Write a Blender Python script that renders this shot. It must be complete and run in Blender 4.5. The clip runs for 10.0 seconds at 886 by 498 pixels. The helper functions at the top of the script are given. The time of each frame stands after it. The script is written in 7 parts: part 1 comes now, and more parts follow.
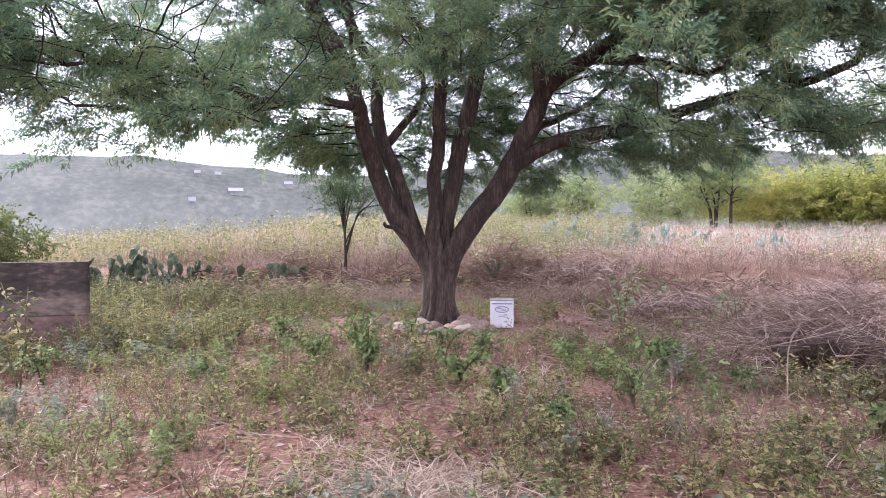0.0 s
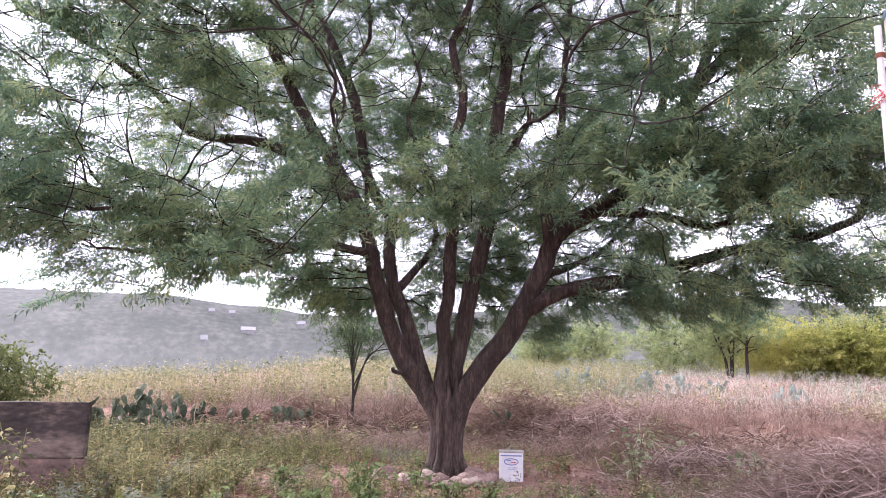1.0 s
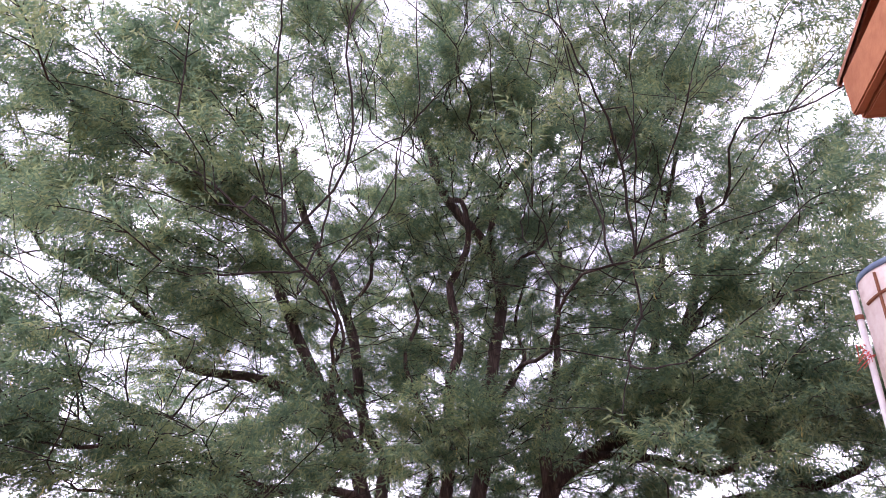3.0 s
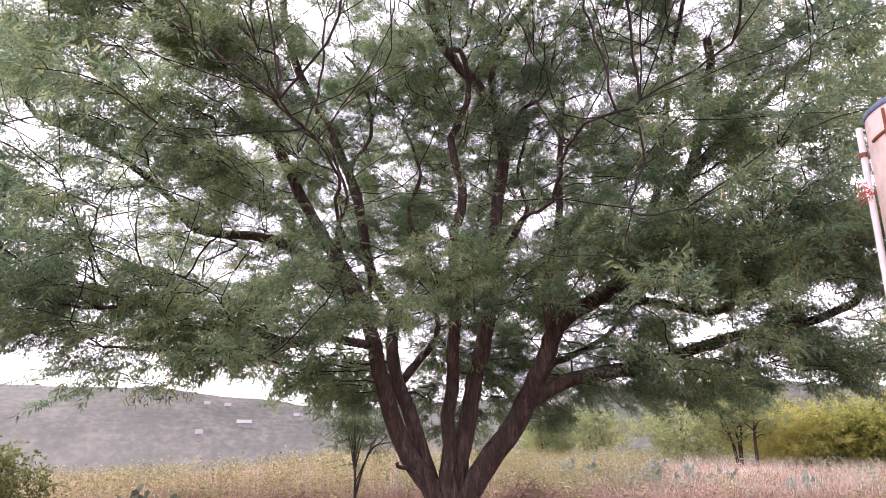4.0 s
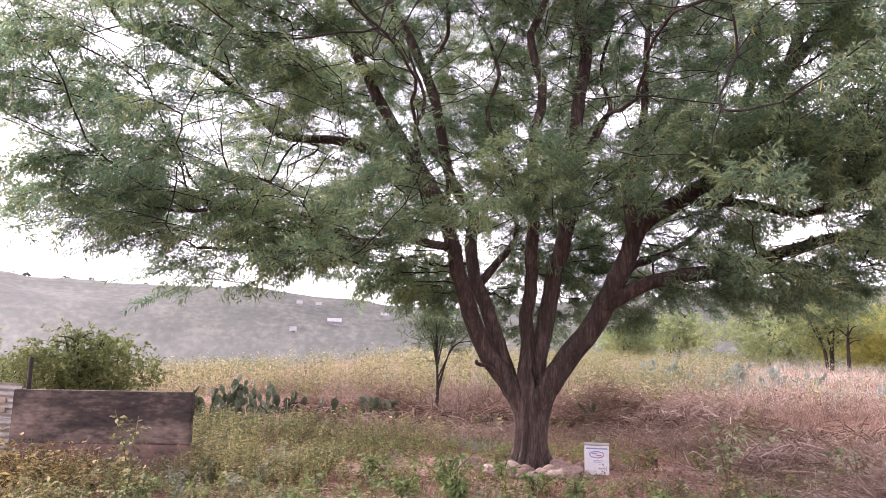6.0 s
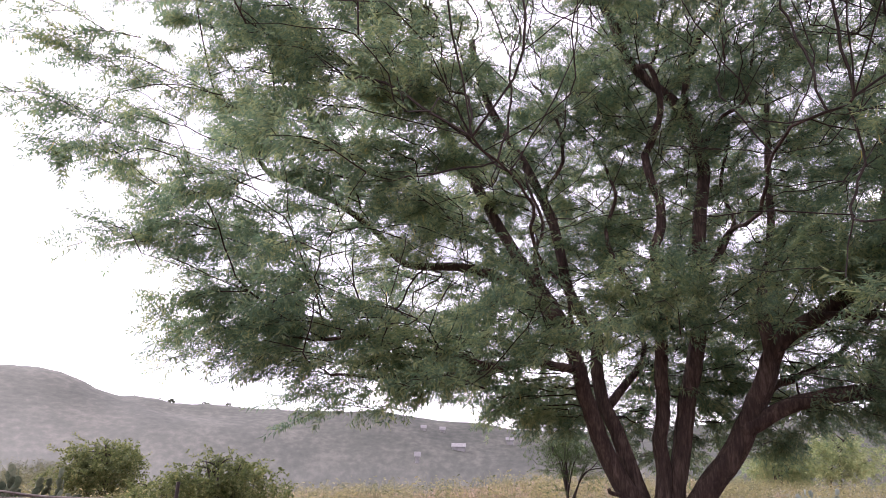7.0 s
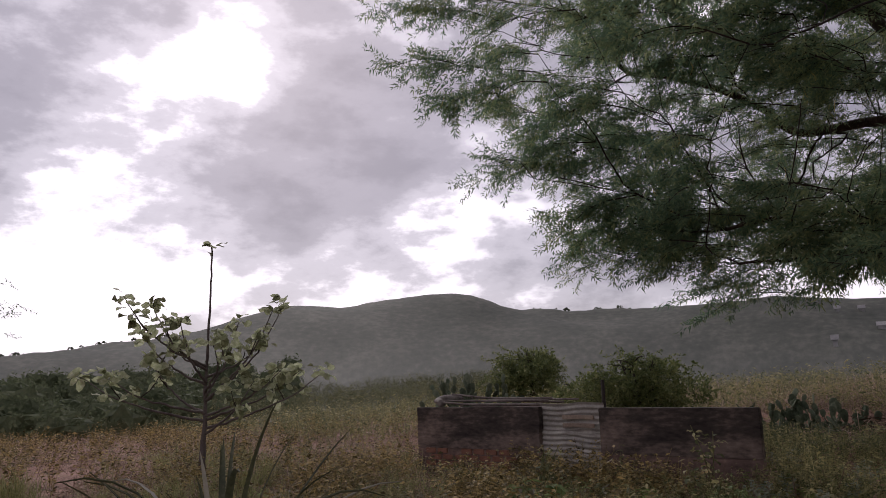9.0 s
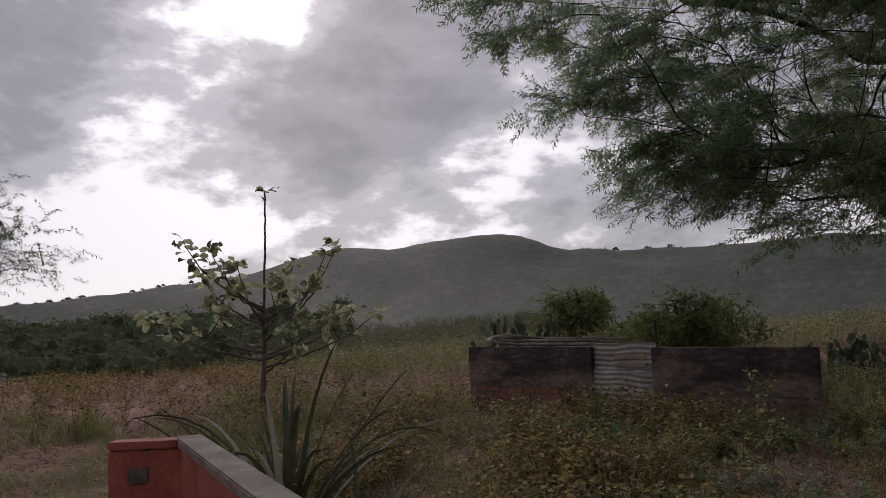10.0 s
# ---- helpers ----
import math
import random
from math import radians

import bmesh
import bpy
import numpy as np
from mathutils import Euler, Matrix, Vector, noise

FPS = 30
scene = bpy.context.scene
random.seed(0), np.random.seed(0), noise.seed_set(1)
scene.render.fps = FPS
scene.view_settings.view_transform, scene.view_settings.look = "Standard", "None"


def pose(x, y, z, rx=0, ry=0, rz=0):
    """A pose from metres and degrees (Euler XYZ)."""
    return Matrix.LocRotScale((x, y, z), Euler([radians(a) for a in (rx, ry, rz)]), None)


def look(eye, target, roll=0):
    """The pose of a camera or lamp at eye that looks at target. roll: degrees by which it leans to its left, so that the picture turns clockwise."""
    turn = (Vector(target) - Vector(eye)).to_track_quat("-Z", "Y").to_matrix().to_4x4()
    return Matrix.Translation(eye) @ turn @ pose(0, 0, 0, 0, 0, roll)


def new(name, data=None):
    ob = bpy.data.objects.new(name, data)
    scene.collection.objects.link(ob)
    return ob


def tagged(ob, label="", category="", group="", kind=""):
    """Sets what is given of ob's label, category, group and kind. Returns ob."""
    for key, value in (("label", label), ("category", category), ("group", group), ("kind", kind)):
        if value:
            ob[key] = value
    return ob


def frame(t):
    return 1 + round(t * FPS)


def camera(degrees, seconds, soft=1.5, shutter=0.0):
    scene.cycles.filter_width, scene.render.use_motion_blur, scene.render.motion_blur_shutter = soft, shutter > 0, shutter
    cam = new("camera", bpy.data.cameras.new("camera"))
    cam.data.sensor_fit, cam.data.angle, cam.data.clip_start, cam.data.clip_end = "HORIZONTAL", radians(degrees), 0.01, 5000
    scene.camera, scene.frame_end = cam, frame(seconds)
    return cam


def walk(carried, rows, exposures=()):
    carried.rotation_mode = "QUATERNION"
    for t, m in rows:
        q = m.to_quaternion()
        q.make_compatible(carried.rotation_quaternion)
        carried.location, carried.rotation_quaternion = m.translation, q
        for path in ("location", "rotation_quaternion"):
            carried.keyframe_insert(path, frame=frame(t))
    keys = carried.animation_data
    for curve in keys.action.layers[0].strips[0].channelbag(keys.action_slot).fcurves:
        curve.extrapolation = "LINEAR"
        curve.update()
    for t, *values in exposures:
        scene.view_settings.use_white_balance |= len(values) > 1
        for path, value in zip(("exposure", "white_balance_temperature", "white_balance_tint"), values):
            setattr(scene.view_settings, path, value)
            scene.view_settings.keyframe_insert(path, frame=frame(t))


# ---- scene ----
cam = camera(64.2, 10.0, soft=0.6)
PATH = [
    (0, (0.006, 0.126, 1.499), (0.006, 2.124, 1.428), -0.1),
    (0.5, (0.033, 0.106, 1.526), (-0.011, 2.103, 1.63), 0.4),
    (1, (0.047, 0.104, 1.543), (0.009, 2.077, 1.873), 1.1),
    (1.5, (0.025, 0.06, 1.563), (-0.006, 1.974, 2.141), 1.5),
    (2, (-0.009, 0.013, 1.613), (-0.022, 1.855, 2.392), 1.8),
    (2.2, (-0.013, -0.001, 1.618), (-0.026, 1.792, 2.503), 2.1),
    (3.3, (-0.02, -0.035, 1.596), (-0.072, 1.727, 2.541), 1.4),
    (3.5, (-0.021, -0.044, 1.595), (-0.107, 1.768, 2.436), 1.2),
    (4, (-0.015, -0.014, 1.583), (-0.048, 1.903, 2.151), -0.0),
    (4.5, (-0.01, 0.038, 1.561), (0.023, 2.017, 1.848), -0.3),
    (5, (0.015, 0.098, 1.533), (0.009, 2.095, 1.649), -0.3),
    (5.2, (0.039, 0.05, 1.537), (0.027, 2.046, 1.677), -0.2),
    (6.3, (0.049, -0.025, 1.578), (-0.337, 1.905, 1.933), 2.3),
    (6.5, (0.058, -0.059, 1.581), (-0.394, 1.849, 1.979), 3.0),
    (7, (0.063, -0.188, 1.566), (-0.524, 1.62, 2.189), 1.7),
    (7.5, (0.06, -0.28, 1.573), (-0.575, 1.485, 2.267), -0.5),
    (8, (0.043, -0.344, 1.566), (-0.92, 1.337, 2.062), -1.2),
    (8.5, (0.011, -0.365, 1.546), (-1.287, 1.109, 1.925), -2.4),
    (9, (-0.084, -0.429, 1.548), (-1.546, 0.887, 1.908), -2.0),
    (9.5, (-0.075, -0.482, 1.549), (-1.635, 0.735, 1.845), -1.9),
    (10, (-0.116, -0.459, 1.559), (-1.685, 0.765, 1.759), -2.2),
]
EXPOSURES = [(0, 2.26, 5700, 19), (1.0, 2.26, 5850, 24), (2.0, 2.12, 5900, 28), (3.3, 1.82, 6050, 30), (4.0, 2.08, 6450, 30), (5, 2.26, 6550, 29), (6.3, 2.1, 6320, 27), (7.0, 1.58, 6250, 26), (7.5, 0.95, 6180, 25),
             (8.0, 0.52, 6170, 23), (8.5, 0.08, 6250, 21), (9.0, -0.4, 6350, 18), (9.5, -0.73, 6400, 15), (10, -0.8, 6380, 13)]
walk(cam, [(t, look(e, g, r)) for t, e, g, r in PATH], EXPOSURES)

# ---- light ----
SUN_AZ, SUN_EL = 62.0, 30.0          # degrees to the left of +y, and up
CLOUD_TURN = -16.0


def heading(az, el=0.0):
    a, e = radians(az), radians(el)
    return Vector((-math.sin(a) * math.cos(e), math.cos(a) * math.cos(e), math.sin(e)))


world = bpy.data.worlds.new("overcast_sky")
scene.world = world
world.use_nodes = True
wt = world.node_tree
wt.nodes.clear()


def wnode(kind, **inputs):
    n = wt.nodes.new(kind)
    for k, v in inputs.items():
        n.inputs[k].default_value = v
    return n


def wlink(a, b):
    wt.links.new(a, b)


def wmath(op, a, b, clamp=False):
    n = wt.nodes.new("ShaderNodeMath")
    n.operation, n.use_clamp = op, clamp
    for i, v in enumerate((a, b)):
        if isinstance(v, (int, float)):
            n.inputs[i].default_value = v
        else:
            wlink(v, n.inputs[i])
    return n.outputs[0]


sky = wt.nodes.new("ShaderNodeTexSky")
sky.sky_type, sky.sun_disc = "NISHITA", False
sky.sun_elevation, sky.sun_rotation = radians(SUN_EL), radians(-SUN_AZ)
coord = wt.nodes.new("ShaderNodeTexCoord")
parts_xyz = wt.nodes.new("ShaderNodeSeparateXYZ")
wlink(coord.outputs["Generated"], parts_xyz.inputs[0])
flat = wt.nodes.new("ShaderNodeCombineXYZ")
cos_t, sin_t = math.cos(radians(CLOUD_TURN)), math.sin(radians(CLOUD_TURN))
wlink(wmath("ADD", wmath("MULTIPLY", parts_xyz.outputs[0], cos_t), wmath("MULTIPLY", parts_xyz.outputs[1], -sin_t)), flat.inputs[0])
wlink(wmath("ADD", wmath("MULTIPLY", parts_xyz.outputs[0], sin_t), wmath("MULTIPLY", parts_xyz.outputs[1], cos_t)), flat.inputs[1])
wlink(wmath("MULTIPLY", parts_xyz.outputs[2], 2.1), flat.inputs[2])
masses = wnode("ShaderNodeTexNoise", Scale=2.6, Detail=2.0, Roughness=0.5, Distortion=0.0)
billows = wnode("ShaderNodeTexNoise", Scale=7.5, Detail=12.0, Roughness=0.6, Distortion=0.0)
wlink(flat.outputs[0], masses.inputs["Vector"])
wlink(flat.outputs[0], billows.inputs["Vector"])
mixed = wmath("ADD", wmath("MULTIPLY", masses.outputs[0], 0.5), wmath("MULTIPLY", billows.outputs[0], 0.5))
# the cover opens towards the horizon
thick = wmath("MULTIPLY", wmath("MINIMUM", wmath("DIVIDE", wmath("MAXIMUM", parts_xyz.outputs[2], 0.0), 0.24), 1.0), 0.11)
density = wmath("ADD", mixed, wmath("SUBTRACT", thick, 0.068))
# the larger cloud masses and the breaks between them: direction, tightness, weight
for az, el, tight, weight in ((60, 17, 90, 0.075), (46, 15, 200, 0.03), (83, 19, 110, 0.06), (65.5, 24.5, 420, -0.15), (79, 9, 90, -0.09), (52, 8, 300, -0.05), (61, 29, 120, -0.04), (61, 13.5, 500, 0.03), (53.5, 13.3, 500, 0.035), (50.5, 21, 260, 0.03)):
    facing = wt.nodes.new("ShaderNodeVectorMath")
    facing.operation = "DOT_PRODUCT"
    wlink(coord.outputs["Generated"], facing.inputs[0])
    facing.inputs[1].default_value = heading(az, el)
    density = wmath("ADD", density, wmath("MULTIPLY", wmath("POWER", wmath("MAXIMUM", facing.outputs["Value"], 0.0), float(tight)), weight))
ramp = wt.nodes.new("ShaderNodeValToRGB")
ramp.color_ramp.interpolation = "EASE"
ramp.color_ramp.elements[0].position, ramp.color_ramp.elements[0].color = 0.43, (1.55, 1.475, 1.53, 1)
ramp.color_ramp.elements[1].position, ramp.color_ramp.elements[1].color = 0.72, (0.36, 0.34, 0.385, 1)
mid = ramp.color_ramp.elements.new(0.505)
mid.color = (0.74, 0.705, 0.76, 1)
heavy = ramp.color_ramp.elements.new(0.60)
heavy.color = (0.475, 0.45, 0.50, 1)
wlink(density, ramp.inputs[0])
# the cloud is brighter towards the hidden sun
toward = wt.nodes.new("ShaderNodeVectorMath")
toward.operation = "DOT_PRODUCT"
wlink(coord.outputs["Generated"], toward.inputs[0])
toward.inputs[1].default_value = heading(SUN_AZ, SUN_EL)
glow = wmath("ADD", wmath("MULTIPLY", wmath("POWER", wmath("MAXIMUM", toward.outputs["Value"], 0.0), 9.0), 0.45), 0.95)
cloud = wt.nodes.new("ShaderNodeMix")
cloud.data_type, cloud.blend_type = "RGBA", "MULTIPLY"
cloud.inputs[0].default_value = 1.0
wlink(ramp.outputs[0], cloud.inputs[6])
wlink(glow, cloud.inputs[7])
cover = wt.nodes.new("ShaderNodeMix")
cover.data_type = "RGBA"
cover.inputs[0].default_value = 0.9
skylow = wt.nodes.new("ShaderNodeMix")
skylow.data_type, skylow.blend_type = "RGBA", "MULTIPLY"
skylow.inputs[0].default_value = 1.0
wlink(sky.outputs[0], skylow.inputs[6])
skylow.inputs[7].default_value = (0.1, 0.1, 0.1, 1)
wlink(skylow.outputs[2], cover.inputs[6])
wlink(cloud.outputs[2], cover.inputs[7])
back = wnode("ShaderNodeBackground", Strength=1.0)
wlink(cover.outputs[2], back.inputs[0])
wout = wt.nodes.new("ShaderNodeOutputWorld")
wlink(back.outputs[0], wout.inputs[0])

lamp = bpy.data.lights.new("sun", "SUN")
lamp.energy, lamp.angle, lamp.color = 1.4, radians(10), (1.0, 0.95, 0.87)
sun = new("sun", lamp)
sun.matrix_world = look((0, 0, 60), Vector((0, 0, 60)) - heading(SUN_AZ, SUN_EL))


# ---- materials ----
def surface(name, colours, scale=3.0, fine=40.0, rough=0.85, bump=0.3, depth=0.02, through_light=0.0, metal=0.0,
            stretch=(1, 1, 1), spec=0.25, fine_mix=0.35, per_object=0.0, island=0.0, slope=False, soot=None):
    """A procedural surface: colours from dark to light by a broad noise, a fine grain over it, and relief."""
    m = bpy.data.materials.new(name)
    m.use_nodes = True
    nt = m.node_tree
    nt.nodes.clear()
    N, L = nt.nodes.new, nt.links.new
    tc, mp = N("ShaderNodeTexCoord"), N("ShaderNodeMapping")
    mp.inputs["Scale"].default_value = stretch
    if slope:
        # laid along the hillside: round the yard, and up
        split, turn, lay = N("ShaderNodeSeparateXYZ"), N("ShaderNodeMath"), N("ShaderNodeCombineXYZ")
        turn.operation = "ARCTAN2"
        L(tc.outputs["Object"], split.inputs[0])
        L(split.outputs[0], turn.inputs[0])
        L(split.outputs[1], turn.inputs[1])
        wide = N("ShaderNodeMath")
        wide.operation = "MULTIPLY"
        L(turn.outputs[0], wide.inputs[0])
        wide.inputs[1].default_value = 300.0
        L(wide.outputs[0], lay.inputs[0])
        L(split.outputs[2], lay.inputs[1])
        L(lay.outputs[0], mp.inputs[0])
    else:
        L(tc.outputs["Object"], mp.inputs[0])
    a, b = N("ShaderNodeTexNoise"), N("ShaderNodeTexNoise")
    for n, s, d in ((a, scale, 5.0), (b, fine, 3.0)):
        n.inputs["Scale"].default_value, n.inputs["Detail"].default_value = s, d
        n.inputs["Roughness"].default_value = 0.6
        L(mp.outputs[0], n.inputs["Vector"])
    blend = N("ShaderNodeMath")
    blend.operation = "MULTIPLY_ADD"
    L(b.outputs[0], blend.inputs[0])
    blend.inputs[1].default_value = fine_mix
    scaled = N("ShaderNodeMath")
    scaled.operation = "MULTIPLY"
    L(a.outputs[0], scaled.inputs[0])
    scaled.inputs[1].default_value = 1.0 - fine_mix
    L(scaled.outputs[0], blend.inputs[2])
    value = blend.outputs[0]
    if per_object:
        info, shift = N("ShaderNodeObjectInfo"), N("ShaderNodeMath")
        shift.operation = "MULTIPLY_ADD"
        L(info.outputs["Random"], shift.inputs[0])
        shift.inputs[1].default_value = per_object
        L(value, shift.inputs[2])
        low = N("ShaderNodeMath")
        low.operation = "SUBTRACT"
        L(shift.outputs[0], low.inputs[0])
        low.inputs[1].default_value = per_object / 2
        value = low.outputs[0]
    if island:
        geo, shift = N("ShaderNodeNewGeometry"), N("ShaderNodeMath")
        shift.operation = "MULTIPLY_ADD"
        L(geo.outputs["Random Per Island"], shift.inputs[0])
        shift.inputs[1].default_value = island
        low = N("ShaderNodeMath")
        low.operation = "SUBTRACT"
        L(value, low.inputs[0])
        low.inputs[1].default_value = island / 2
        L(low.outputs[0], shift.inputs[2])
        value = shift.outputs[0]
    if soot:
        # smoke stains from the top edge, running down unevenly: lower end, upper end, weight
        height, band, drip, weigh, off = N("ShaderNodeSeparateXYZ"), N("ShaderNodeMapRange"), N("ShaderNodeTexNoise"), N("ShaderNodeMath"), N("ShaderNodeMath")
        L(tc.outputs["Object"], height.inputs[0])
        drip.inputs["Scale"].default_value, drip.inputs["Detail"].default_value = 2.6, 4.0
        L(mp.outputs[0], drip.inputs["Vector"])
        reach = N("ShaderNodeMath")
        reach.operation = "MULTIPLY_ADD"
        L(drip.outputs[0], reach.inputs[0])
        reach.inputs[1].default_value = 0.7
        L(height.outputs[2], reach.inputs[2])
        band.inputs["From Min"].default_value, band.inputs["From Max"].default_value = soot[0] + 0.35, soot[1] + 0.35
        L(reach.outputs[0], band.inputs["Value"])
        weigh.operation = "MULTIPLY"
        L(band.outputs[0], weigh.inputs[0])
        weigh.inputs[1].default_value = soot[2]
        off.operation = "SUBTRACT"
        L(value, off.inputs[0])
        L(weigh.outputs[0], off.inputs[1])
        value = off.outputs[0]
    r = N("ShaderNodeValToRGB")
    k = len(colours)
    for i, c in enumerate(colours):
        pos = 0.5 if k == 1 else 0.32 + 0.36 * i / (k - 1)
        e = r.color_ramp.elements[i] if i < 2 else r.color_ramp.elements.new(pos)
        e.position, e.color = pos, (*c, 1)
    if k == 1:
        r.color_ramp.elements.remove(r.color_ramp.elements[1])
    L(value, r.inputs[0])
    p, out = N("ShaderNodeBsdfPrincipled"), N("ShaderNodeOutputMaterial")
    L(r.outputs[0], p.inputs["Base Color"])
    p.inputs["Roughness"].default_value, p.inputs["Metallic"].default_value = rough, metal
    p.inputs["Specular IOR Level"].default_value = spec
    if bump:
        bp = N("ShaderNodeBump")
        bp.inputs["Strength"].default_value, bp.inputs["Distance"].default_value = bump, depth
        L(blend.outputs[0], bp.inputs["Height"])
        L(bp.outputs[0], p.inputs["Normal"])
    if through_light:
        t, mix = N("ShaderNodeBsdfTranslucent"), N("ShaderNodeMixShader")
        L(r.outputs[0], t.inputs[0])
        mix.inputs[0].default_value = through_light
        L(p.outputs[0], mix.inputs[1])
        L(t.outputs[0], mix.inputs[2])
        L(mix.outputs[0], out.inputs[0])
    else:
        L(p.outputs[0], out.inputs[0])
    return m


def foliage(name, colours, scale=0.9, fine=14.0, clear=0.4, island=0.28, spec=0.22):
    return surface(name, colours, scale, fine, rough=0.65, bump=0, through_light=clear, spec=spec, fine_mix=0.5, island=island)


